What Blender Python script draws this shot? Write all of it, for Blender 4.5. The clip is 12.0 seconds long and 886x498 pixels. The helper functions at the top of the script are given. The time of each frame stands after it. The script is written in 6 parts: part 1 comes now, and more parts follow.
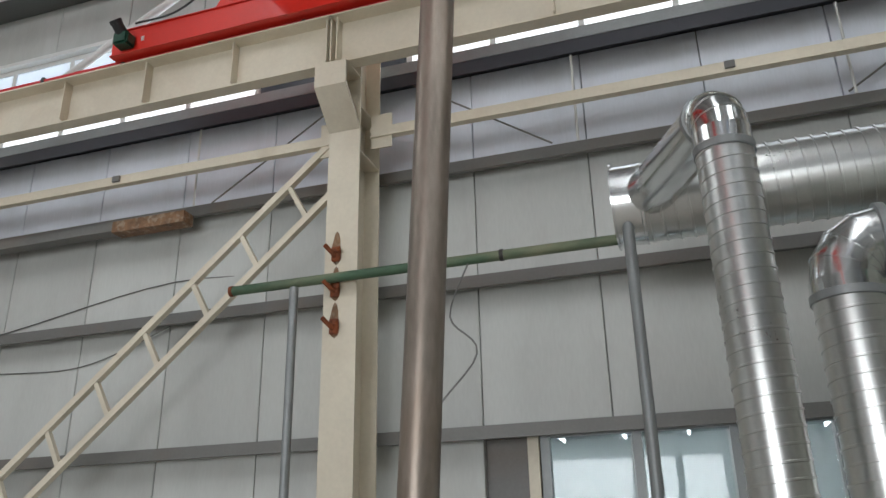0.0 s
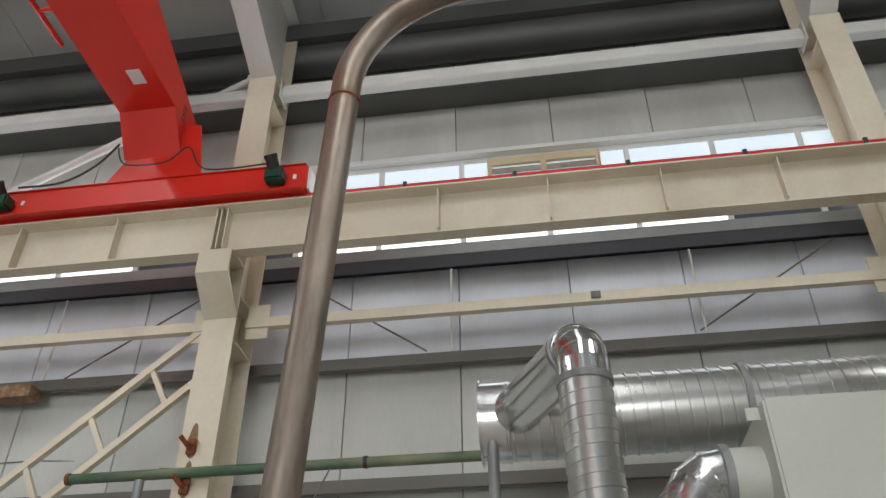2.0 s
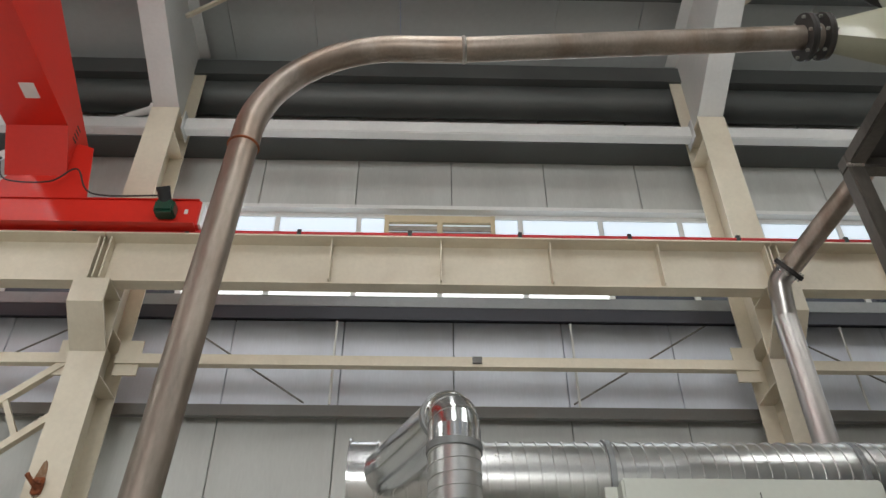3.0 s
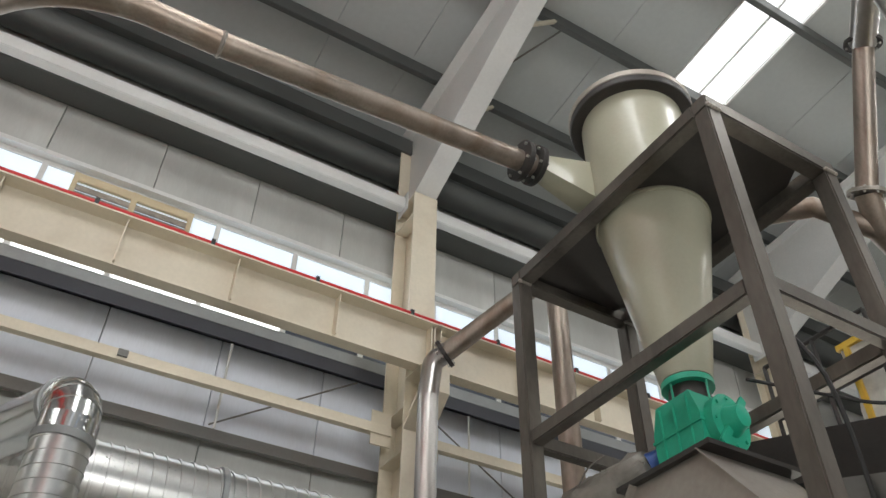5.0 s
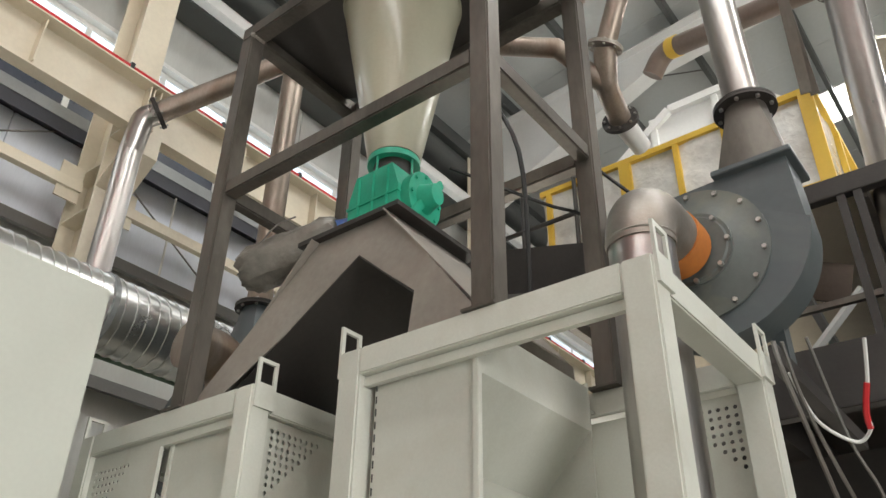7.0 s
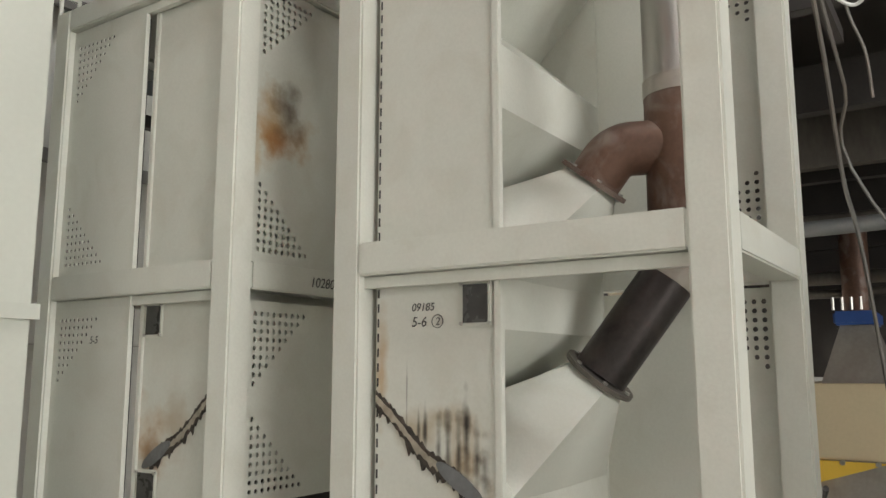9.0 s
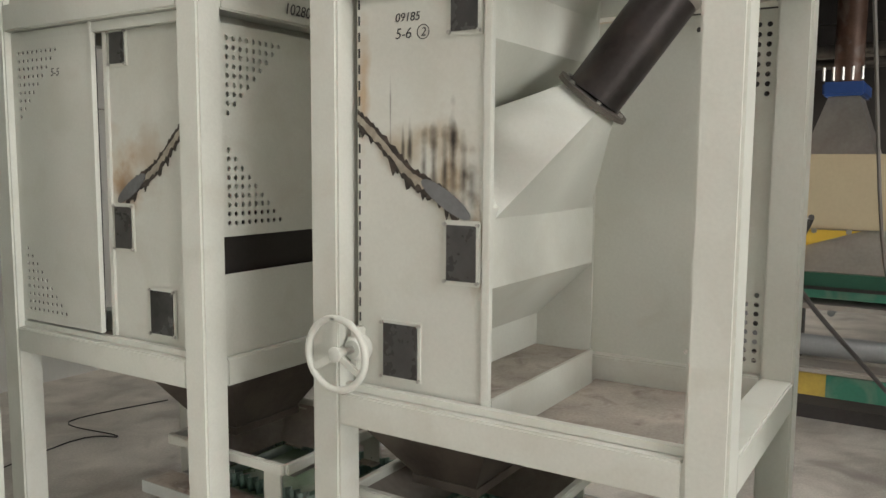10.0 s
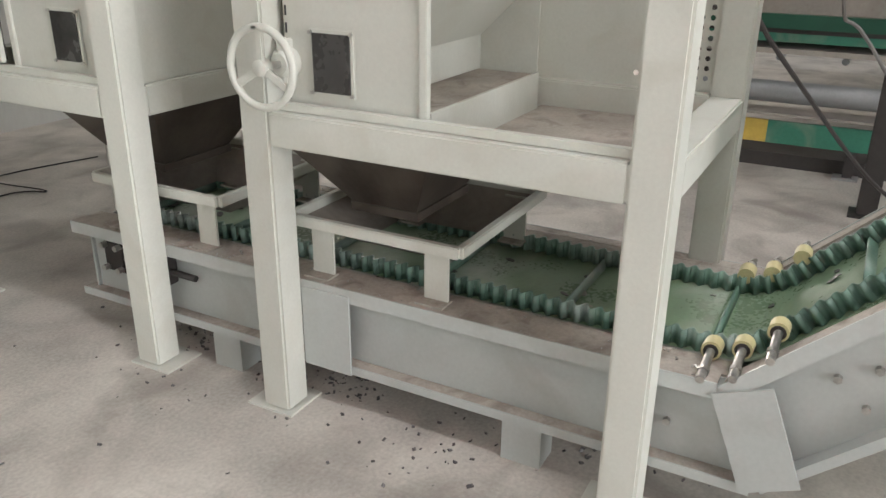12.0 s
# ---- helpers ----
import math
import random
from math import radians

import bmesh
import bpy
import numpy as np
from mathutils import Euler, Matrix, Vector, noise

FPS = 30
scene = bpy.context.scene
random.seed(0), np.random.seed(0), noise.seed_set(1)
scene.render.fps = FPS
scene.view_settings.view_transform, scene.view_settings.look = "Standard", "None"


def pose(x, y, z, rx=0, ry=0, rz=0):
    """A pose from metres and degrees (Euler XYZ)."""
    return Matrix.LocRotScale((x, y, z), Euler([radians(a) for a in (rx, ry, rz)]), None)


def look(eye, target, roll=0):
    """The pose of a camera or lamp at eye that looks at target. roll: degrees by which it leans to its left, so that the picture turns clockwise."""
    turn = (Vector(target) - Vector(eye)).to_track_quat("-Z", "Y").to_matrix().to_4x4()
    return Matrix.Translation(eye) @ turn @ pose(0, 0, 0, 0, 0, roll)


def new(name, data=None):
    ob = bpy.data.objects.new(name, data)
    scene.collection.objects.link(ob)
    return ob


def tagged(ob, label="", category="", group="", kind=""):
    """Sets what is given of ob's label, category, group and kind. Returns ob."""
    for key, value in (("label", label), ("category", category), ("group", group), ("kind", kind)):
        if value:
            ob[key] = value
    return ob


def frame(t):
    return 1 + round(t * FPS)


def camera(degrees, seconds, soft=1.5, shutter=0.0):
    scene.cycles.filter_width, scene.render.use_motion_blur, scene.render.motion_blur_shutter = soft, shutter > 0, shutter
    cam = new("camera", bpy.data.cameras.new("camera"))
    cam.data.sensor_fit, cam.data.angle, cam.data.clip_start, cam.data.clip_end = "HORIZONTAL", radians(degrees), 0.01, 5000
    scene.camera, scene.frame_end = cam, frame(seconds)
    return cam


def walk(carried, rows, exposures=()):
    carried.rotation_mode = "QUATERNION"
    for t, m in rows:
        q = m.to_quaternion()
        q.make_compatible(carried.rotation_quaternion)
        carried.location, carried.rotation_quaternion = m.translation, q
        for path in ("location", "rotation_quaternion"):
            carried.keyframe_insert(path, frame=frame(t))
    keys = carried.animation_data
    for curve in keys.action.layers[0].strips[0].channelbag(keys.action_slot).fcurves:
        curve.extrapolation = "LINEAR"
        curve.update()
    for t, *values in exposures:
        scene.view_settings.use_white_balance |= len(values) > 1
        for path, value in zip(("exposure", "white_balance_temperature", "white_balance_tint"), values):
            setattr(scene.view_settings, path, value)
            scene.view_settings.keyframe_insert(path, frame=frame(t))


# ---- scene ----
cam = camera(58.0, 12.0, 1.5, 0.0)
PATH = [
    (0, (-0.475, -0.251, 2.697), (-1.045, 1.522, 3.424), -1.2),
    (0.5, (-0.509, -0.338, 2.687), (-1.003, 1.391, 3.563), -1.4),
    (1, (-0.471, -0.33, 2.719), (-0.911, 1.362, 3.689), -1.0),
    (1.5, (-0.455, -0.344, 2.733), (-0.82, 1.32, 3.78), -0.9),
    (2, (-0.431, -0.326, 2.741), (-0.653, 1.295, 3.89), -0.4),
    (2.5, (-0.416, -0.337, 2.75), (-0.516, 1.252, 3.961), -0.2),
    (2.7, (-0.396, -0.35, 2.75), (-0.438, 1.225, 3.982), -0.2),
    (4.6, (-0.384, -0.42, 2.836), (0.185, 0.975, 4.151), 0.5),
    (5, (-0.394, -0.412, 2.759), (0.352, 0.899, 4.072), 1.0),
    (5.5, (-0.259, -0.33, 2.717), (0.665, 0.852, 4.041), 1.8),
    (6, (-0.11, -0.227, 2.608), (1.006, 0.786, 3.923), 1.8),
    (6.5, (0.04, -0.208, 2.541), (1.296, 0.798, 3.728), 1.0),
    (6.7, (0.09, -0.194, 2.513), (1.381, 0.835, 3.642), 1.0),
    (8.3, (-0.019, 0.049, 2.159), (1.56, 1.135, 2.731), -0.0),
    (8.5, (-0.004, 0.068, 2.124), (1.596, 1.161, 2.619), -0.2),
    (9, (0.077, 0.132, 2.012), (1.721, 1.231, 2.308), 0.0),
    (9.5, (0.148, 0.181, 1.882), (1.824, 1.273, 1.908), 0.1),
    (10, (0.18, 0.223, 1.778), (1.862, 1.284, 1.564), 0.4),
    (10.5, (0.219, 0.267, 1.678), (1.894, 1.276, 1.262), 0.4),
    (11, (0.255, 0.28, 1.602), (1.912, 1.246, 1.033), 0.4),
    (11.5, (0.284, 0.274, 1.564), (1.926, 1.178, 0.865), 0.6),
    (12, (0.287, 0.261, 1.569), (1.921, 1.134, 0.816), 0.6),
]
EXPOSURE = [(0.0, -0.74, 5950, 8), (2.5, -0.66, 6250, 9), (5.0, -0.46, 6250, 9), (6.5, -0.14, 6400, 9), (9.5, 0.0, 6500, 10), (10.5, 0.18, 6350, 11), (12.0, 0.34, 6200, 13)]

# ---------------------------------------------------------------- light
world = bpy.data.worlds.new("overcast_sky")
scene.world = world
world.use_nodes = True
wn = world.node_tree
sky = wn.nodes.new("ShaderNodeTexSky")
sky.sky_type, sky.sun_disc = "NISHITA", False
sky.sun_elevation, sky.sun_rotation, sky.air_density, sky.dust_density = radians(48), radians(205), 1.0, 3.0
wn.links.new(sky.outputs[0], wn.nodes["Background"].inputs[0])
wn.nodes["Background"].inputs[1].default_value = 0.15

sun = new("sun", bpy.data.lights.new("sun", "SUN"))
sun.data.energy, sun.data.angle, sun.data.color = 0.8, radians(12), (1.0, 0.96, 0.9)
sun.matrix_world = look((0, -20, 30), (0, 0, 0))


def area_lamp(name, x, y, z, sx, sy, power, target, color=(1.0, 0.985, 0.945)):
    """A rectangular lamp: daylight of one opening, and the added fill lamps."""
    lamp = new(name, bpy.data.lights.new(name, "AREA"))
    lamp.data.shape, lamp.data.size, lamp.data.size_y = "RECTANGLE", sx, sy
    lamp.data.energy, lamp.data.color = power, color
    lamp.matrix_world = look((x, y, z), target)
    return lamp


ROOF_EAVE, ROOF_SLOPE, RIDGE_Y, WALL_Y = 10.9, 0.1, -6.0, 6.2


def roof_z(y):
    return ROOF_EAVE + ROOF_SLOPE * (WALL_Y - max(y, RIDGE_Y) - max(0.0, RIDGE_Y - y))


SKYLIGHTS = (-12.3, -6.3, -0.3, 5.67, 11.9, 17.9)
for sx in SKYLIGHTS:
    area_lamp("skylight_daylight", sx, -1.7, roof_z(-1.7) - 0.25, 0.85, 9.0, 400, (sx, -1.7, 0))
# added fill lamp before the closed south wall, which has no doorway
area_lamp("door_daylight", -3.0, -17.0, 3.2, 10.0, 5.5, 2100, (0.5, 2.0, 0.8))
# added fill lamp for the far floor, beside an unseen door
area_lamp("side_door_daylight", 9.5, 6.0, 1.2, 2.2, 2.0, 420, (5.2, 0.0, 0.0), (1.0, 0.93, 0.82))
# the ribbon of windows
area_lamp("window_daylight", 0, WALL_Y - 0.02, 7.9, 24.0, 0.9, 190, (0, 0, 5.5), (0.93, 0.97, 1.0))


# ---------------------------------------------------------------- materials
def surf(name, col, rough=0.5, metal=0.0, var=0.12, scale=2.0, fine=45.0, bump=0.015, stain=None, amount=0.5,
         stain_scale=1.4, stretch=(1, 1, 1), coat=0.0, rvar=0.12, hue=None, coords="Object"):
    m = bpy.data.materials.new(name)
    m.use_nodes = True
    t = m.node_tree
    n, l = t.nodes, t.links
    p = n["Principled BSDF"]
    tc = n.new("ShaderNodeTexCoord")
    mp = n.new("ShaderNodeMapping")
    mp.inputs["Scale"].default_value = stretch
    l.new(tc.outputs[coords], mp.inputs[0])

    def noise_at(s, detail, d=0.0):
        q = n.new("ShaderNodeTexNoise")
        q.inputs["Scale"].default_value, q.inputs["Detail"].default_value, q.inputs["Distortion"].default_value = s, detail, d
        l.new(mp.outputs[0], q.inputs["Vector"])
        return q

    big, small = noise_at(scale, 5, 0.4), noise_at(fine, 4)
    add = n.new("ShaderNodeMath")
    add.operation = "MULTIPLY_ADD"
    l.new(small.outputs[0], add.inputs[0])
    add.inputs[1].default_value = 0.45
    l.new(big.outputs[0], add.inputs[2])
    ramp = n.new("ShaderNodeValToRGB")
    ramp.color_ramp.elements[0].position, ramp.color_ramp.elements[1].position = 0.45, 1.0
    a = [max(0.0, c * (1 - var * 1.6)) for c in col]
    b = [min(1.0, c * (1 + var)) for c in (hue or col)]
    ramp.color_ramp.elements[0].color, ramp.color_ramp.elements[1].color = (*a, 1), (*b, 1)
    l.new(add.outputs[0], ramp.inputs[0])
    out = ramp.outputs[0]
    info = n.new("ShaderNodeObjectInfo")
    tone = n.new("ShaderNodeHueSaturation")
    val = n.new("ShaderNodeMapRange")
    val.inputs[3].default_value, val.inputs[4].default_value = 0.95, 1.05
    l.new(info.outputs["Random"], val.inputs[0])
    l.new(val.outputs[0], tone.inputs["Value"])
    l.new(out, tone.inputs["Color"])
    out = tone.outputs[0]
    if stain:
        sn = noise_at(stain_scale, 7, 0.8)
        sr = n.new("ShaderNodeValToRGB")
        sr.color_ramp.elements[0].position, sr.color_ramp.elements[1].position = 0.5, 0.74
        l.new(sn.outputs[0], sr.inputs[0])
        k = n.new("ShaderNodeMath")
        k.operation = "MULTIPLY"
        k.inputs[1].default_value = amount
        l.new(sr.outputs[0], k.inputs[0])
        mix = n.new("ShaderNodeMix")
        mix.data_type = "RGBA"
        l.new(k.outputs[0], mix.inputs[0])
        l.new(out, mix.inputs[6])
        mix.inputs[7].default_value = (*stain, 1)
        out = mix.outputs[2]
    l.new(out, p.inputs["Base Color"])
    rr = n.new("ShaderNodeMapRange")
    rr.inputs[3].default_value, rr.inputs[4].default_value = max(0.02, rough - rvar), min(1.0, rough + rvar)
    l.new(add.outputs[0], rr.inputs[0])
    l.new(rr.outputs[0], p.inputs["Roughness"])
    p.inputs["Metallic"].default_value = metal
    p.inputs["Coat Weight"].default_value = coat
    if bump:
        bp = n.new("ShaderNodeBump")
        bp.inputs["Strength"].default_value, bp.inputs["Distance"].default_value = 0.5, bump
        l.new(add.outputs[0], bp.inputs["Height"])
        l.new(bp.outputs[0], p.inputs["Normal"])
    return m


def glow(name, col, strength):
    m = bpy.data.materials.new(name)
    m.use_nodes = True
    p = m.node_tree.nodes["Principled BSDF"]
    p.inputs["Base Color"].default_value = (*col, 1)
    p.inputs["Emission Color"].default_value = (*col, 1)
    p.inputs["Emission Strength"].default_value = strength
    return m


CONCRETE = surf("concrete", (0.48, 0.45, 0.405), 0.65, 0, 0.26, 2.2, 70, 0.005, (0.22, 0.195, 0.17), 0.7, 2.4)
PANEL = surf("wall_panel", (0.55, 0.555, 0.53), 0.45, 0, 0.07, 0.5, 18, 0.004, (0.40, 0.39, 0.37), 0.42, 0.6, (3, 3, 0.6))
ROOFING = surf("roof_panel", (0.50, 0.525, 0.52), 0.5, 0, 0.06, 0.4, 16, 0.004, (0.42, 0.4, 0.36), 0.35, 0.4)
CREAM = surf("cream_paint", (0.70, 0.63, 0.50), 0.42, 0, 0.07, 1.2, 30, 0.004, (0.45, 0.34, 0.22), 0.28, 1.6)
GIRT = surf("girt_steel", (0.19, 0.185, 0.175), 0.5, 0.35, 0.12, 1.5, 40, 0.004, (0.2, 0.13, 0.08), 0.35, 1.0)
NAVY = surf("dark_blue_steel", (0.05, 0.052, 0.065), 0.5, 0.1, 0.12, 1.5, 40, 0.003)
DIMPANE = surf("dim_pane", (0.05, 0.06, 0.085), 0.25, 0, 0.2, 2, 20, 0.002)
GUTTER = surf("gutter_steel", (0.12, 0.125, 0.12), 0.5, 0.4, 0.14, 1.0, 60, 0.006)
WHITE = surf("white_paint", (0.72, 0.72, 0.70), 0.45, 0, 0.06, 1.5, 30, 0.003)
RED = surf("red_paint", (0.66, 0.022, 0.01), 0.36, 0, 0.06, 1.0, 25, 0.003, coat=0.1)
REDPIPE = surf("red_plastic", (0.55, 0.02, 0.025), 0.4, 0, 0.08, 2, 40, 0.002)
BLACK = surf("black_plastic", (0.02, 0.02, 0.02), 0.45, 0, 0.2, 8, 60, 0.002)
DKGREEN = surf("dark_green_enamel", (0.01, 0.06, 0.035), 0.35, 0, 0.1, 6, 60, 0.002)
PIPEGREEN = surf("green_pipe_paint", (0.055, 0.105, 0.058), 0.55, 0, 0.3, 3, 50, 0.004, (0.3, 0.29, 0.18), 0.85, 2.2, (0.35, 1, 1))
GALV = surf("galvanised_sheet", (0.66, 0.66, 0.645), 0.27, 1.0, 0.07, 2, 60, 0.0, rvar=0.05)
SHINY = surf("polished_sheet", (0.70, 0.71, 0.71), 0.16, 1.0, 0.06, 4, 14, 0.002, rvar=0.06)
GREYPOST = surf("grey_post", (0.3, 0.31, 0.31), 0.45, 0.5, 0.1, 4, 50, 0.003)
RAW = surf("raw_steel", (0.152, 0.137, 0.119), 0.42, 0.6, 0.25, 3, 35, 0.006, (0.095, 0.077, 0.062), 0.55, 2.5, (1, 1, 0.35))
SCALE = surf("mill_scale_steel", (0.05, 0.042, 0.04), 0.34, 0.55, 0.3, 5, 50, 0.004, (0.11, 0.075, 0.06), 0.5, 4)
RAWPIPE = surf("raw_pipe_steel", (0.34, 0.285, 0.24), 0.38, 0.8, 0.22, 4, 60, 0.003, (0.2, 0.13, 0.085), 0.7, 3.5, (1, 1, 0.25))
STAINLESS = surf("stainless_pipe", (0.46, 0.44, 0.42), 0.27, 1.0, 0.12, 3, 40, 0.003, (0.35, 0.27, 0.22), 0.35, 5, (1, 1, 0.15))
DULLSTEEL = surf("dull_steel_sheet", (0.42, 0.39, 0.35), 0.48, 0.7, 0.15, 2, 30, 0.004, (0.27, 0.22, 0.18), 0.5, 2)
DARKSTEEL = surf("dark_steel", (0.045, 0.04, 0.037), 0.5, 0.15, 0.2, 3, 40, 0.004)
RUSTRED = surf("rust_primer", (0.125, 0.068, 0.046), 0.45, 0.3, 0.28, 5, 45, 0.004, (0.34, 0.31, 0.28), 0.5, 7)
MACHINE = surf("pale_machine_paint", (0.605, 0.615, 0.555), 0.34, 0, 0.06, 1.4, 90, 0.002, (0.455, 0.435, 0.35), 0.3, 4.5)
OLIVE = surf("olive_grey_paint", (0.42, 0.41, 0.31), 0.3, 0, 0.05, 2, 40, 0.003, coat=0.25)
BOXPAINT = surf("cabinet_paint", (0.57, 0.59, 0.53), 0.45, 0, 0.04, 0.8, 40, 0.002, (0.48, 0.47, 0.4), 0.15, 1)
TEAL = surf("teal_enamel", (0.03, 0.40, 0.25), 0.36, 0, 0.1, 5, 40, 0.003, (0.02, 0.22, 0.15), 0.3, 6)
FANGREY = surf("fan_paint", (0.092, 0.108, 0.114), 0.36, 0.1, 0.08, 1.5, 30, 0.003, (0.25, 0.25, 0.23), 0.25, 2.5)
ORANGE = surf("orange_rubber", (0.5, 0.17, 0.035), 0.5, 0, 0.15, 4, 40, 0.004, (0.25, 0.09, 0.03), 0.4, 3)
YELLOW = surf("yellow_paint", (0.72, 0.47, 0.06), 0.42, 0, 0.06, 2, 30, 0.003)
CREAMBAND = surf("cream_enamel", (0.62, 0.52, 0.34), 0.45, 0, 0.06, 1, 30, 0.003, (0.45, 0.36, 0.22), 0.3, 1)
FILM = surf("plastic_film", (0.76, 0.75, 0.71), 0.16, 0, 0.12, 6, 18, 0.03, coat=0.6, rvar=0.1)
BAG = surf("dusty_plastic_bag", (0.23, 0.215, 0.19), 0.3, 0, 0.25, 6, 20, 0.03, coat=0.3)
# the pale stains put dusty smears and a painted sheen into the belt
BELT = surf("green_belt", (0.2, 0.285, 0.18), 0.24, 0, 0.16, 3, 60, 0.0005, (0.52, 0.55, 0.48), 0.92, 1.7, coords="UV")
BELTEDGE = surf("green_belt_wall", (0.15, 0.255, 0.2), 0.4, 0, 0.22, 8, 50, 0.002, (0.5, 0.54, 0.51), 0.9, 2.2, coords="UV")
BANDGREEN = surf("faded_green_paint", (0.035, 0.17, 0.11), 0.5, 0, 0.15, 3, 40, 0.003, (0.25, 0.26, 0.2), 0.5, 4)
BANDYELLOW = surf("faded_yellow_paint", (0.5, 0.36, 0.07), 0.5, 0, 0.15, 3, 40, 0.003, (0.2, 0.18, 0.1), 0.5, 5)
ROLLER = surf("cream_roller", (0.68, 0.62, 0.34), 0.4, 0, 0.1, 9, 60, 0.003, (0.3, 0.27, 0.16), 0.3, 8)
BOLT = surf("zinc_bolt", (0.5, 0.49, 0.46), 0.35, 0.9, 0.2, 20, 90, 0.002)
DUSTY = surf("dusty_ledge", (0.42, 0.38, 0.33), 0.75, 0, 0.22, 5, 90, 0.004, (0.17, 0.14, 0.115), 0.65, 11)
RUST = surf("rust", (0.26, 0.075, 0.025), 0.8, 0, 0.4, 12, 60, 0.006, (0.08, 0.03, 0.02), 0.6, 10)
SCORCH = surf("scorched_weld", (0.055, 0.045, 0.038), 0.55, 0.3, 0.4, 25, 90, 0.008, (0.16, 0.13, 0.10), 0.5, 18)
GROUND = surf("ground_steel_strip", (0.40, 0.36, 0.29), 0.45, 0.3, 0.25, 14, 60, 0.004, (0.18, 0.14, 0.10), 0.5, 16)
PATCH = surf("grey_patch_steel", (0.20, 0.205, 0.21), 0.4, 0.5, 0.2, 12, 60, 0.003)
CHIP = surf("metal_chip", (0.16, 0.15, 0.15), 0.4, 0.6, 0.6, 40, 200, 0.003)
INK = surf("black_ink", (0.06, 0.06, 0.06), 0.6, 0, 0.1, 20, 60, 0)
PLATEGREY = surf("dark_window", (0.06, 0.058, 0.055), 0.22, 0.1, 0.3, 6, 40, 0.003)
BLUE = surf("blue_enamel", (0.03, 0.09, 0.32), 0.4, 0, 0.1, 6, 40, 0.002)
BROWNPIPE = surf("brown_pipe_primer", (0.19, 0.145, 0.12), 0.45, 0.3, 0.15, 3, 40, 0.004)
CONVPAINT = surf("grey_conveyor_paint", (0.45, 0.475, 0.455), 0.34, 0, 0.07, 1.5, 70, 0.002, (0.33, 0.32, 0.28), 0.4, 3.5)
UPPERPANEL = surf("pale_blue_panel", (0.72, 0.75, 0.83), 0.42, 0, 0.06, 0.5, 18, 0.004, (0.52, 0.52, 0.53), 0.4, 0.6, (3, 3, 0.6))
FANDUST = surf("dusty_fan_cover", (0.105, 0.118, 0.112), 0.42, 0.1, 0.12, 3, 40, 0.003, (0.24, 0.22, 0.14), 0.45, 3)
ELBOW = surf("dull_mitred_steel", (0.33, 0.30, 0.27), 0.44, 0.85, 0.15, 4, 50, 0.004, (0.26, 0.2, 0.15), 0.5, 4)
HOPPERSTEEL = surf("brown_hopper_steel", (0.10, 0.082, 0.068), 0.45, 0.3, 0.25, 4, 40, 0.004, (0.2, 0.17, 0.14), 0.4, 4)
WINPANE = glow("milky_window_sheet", (0.80, 0.90, 1.0), 0.7)
SKYPANE = glow("daylit_sheet", (1.0, 0.99, 0.97), 2.2)
TUBE = glow("lit_tube", (1.0, 1.0, 0.98), 18.0)
GLASS = bpy.data.materials.new("window_glass")
GLASS.use_nodes = True
gp = GLASS.node_tree.nodes["Principled BSDF"]
gp.inputs["Base Color"].default_value, gp.inputs["Roughness"].default_value = (0.85, 0.93, 0.95, 1), 0.03
gp.inputs["Transmission Weight"].default_value, gp.inputs["IOR"].default_value = 1.0, 1.45


def stained_paint(name, spots):
    """The machine paint with heat or rust marks of their own shape; spots: centre, radii, colour, strength."""
    m = MACHINE.copy()
    m.name = name
    t = m.node_tree
    n, l = t.nodes, t.links
    p = n["Principled BSDF"]
    src = p.inputs["Base Color"].links[0].from_socket
    tc = n.new("ShaderNodeTexCoord")
    wob = n.new("ShaderNodeTexNoise")
    wob.inputs["Scale"].default_value, wob.inputs["Detail"].default_value = 9, 8
    l.new(tc.outputs["Object"], wob.inputs["Vector"])
    for (cx, cy, cz), (rx, ry, rz), col, strength in spots:
        mp = n.new("ShaderNodeMapping")
        mp.inputs["Location"].default_value = (-cx / rx, -cy / ry, -cz / rz)
        mp.inputs["Scale"].default_value = (1 / rx, 1 / ry, 1 / rz)
        l.new(tc.outputs["Object"], mp.inputs[0])
        ln = n.new("ShaderNodeVectorMath")
        ln.operation = "LENGTH"
        l.new(mp.outputs[0], ln.inputs[0])
        mad = n.new("ShaderNodeMath")
        mad.operation = "MULTIPLY_ADD"
        mad.inputs[1].default_value = 2.2
        l.new(wob.outputs[0], mad.inputs[0])
        l.new(ln.outputs["Value"], mad.inputs[2])
        rp = n.new("ShaderNodeMapRange")
        rp.inputs[1].default_value, rp.inputs[2].default_value = 2.05, 1.15
        rp.inputs[3].default_value, rp.inputs[4].default_value = 0.0, strength
        l.new(mad.outputs[0], rp.inputs[0])
        mix = n.new("ShaderNodeMix")
        mix.data_type = "RGBA"
        l.new(rp.outputs[0], mix.inputs[0])
        l.new(src, mix.inputs[6])
        mix.inputs[7].default_value = (*col, 1)
        src = mix.outputs[2]
    l.new(src, p.inputs["Base Color"])
    return m


# ---------------------------------------------------------------- shape helpers
def thing(name, label, category, base=(0, 0, 0), group=""):
    ob = new(name)
    ob.location = base
    ob.empty_display_size = 0.1
    return tagged(ob, label, category, group)


def link(name, me, material, parent=None, label="", kind=""):
    if not me.materials:
        me.materials.append(material)
    ob = new(name, me)
    if parent:
        ob.parent = parent
        base, up = Vector(), parent
        while up:
            base += up.location
            up = up.parent
        ob.location = -base
    return tagged(ob, label, kind=kind)


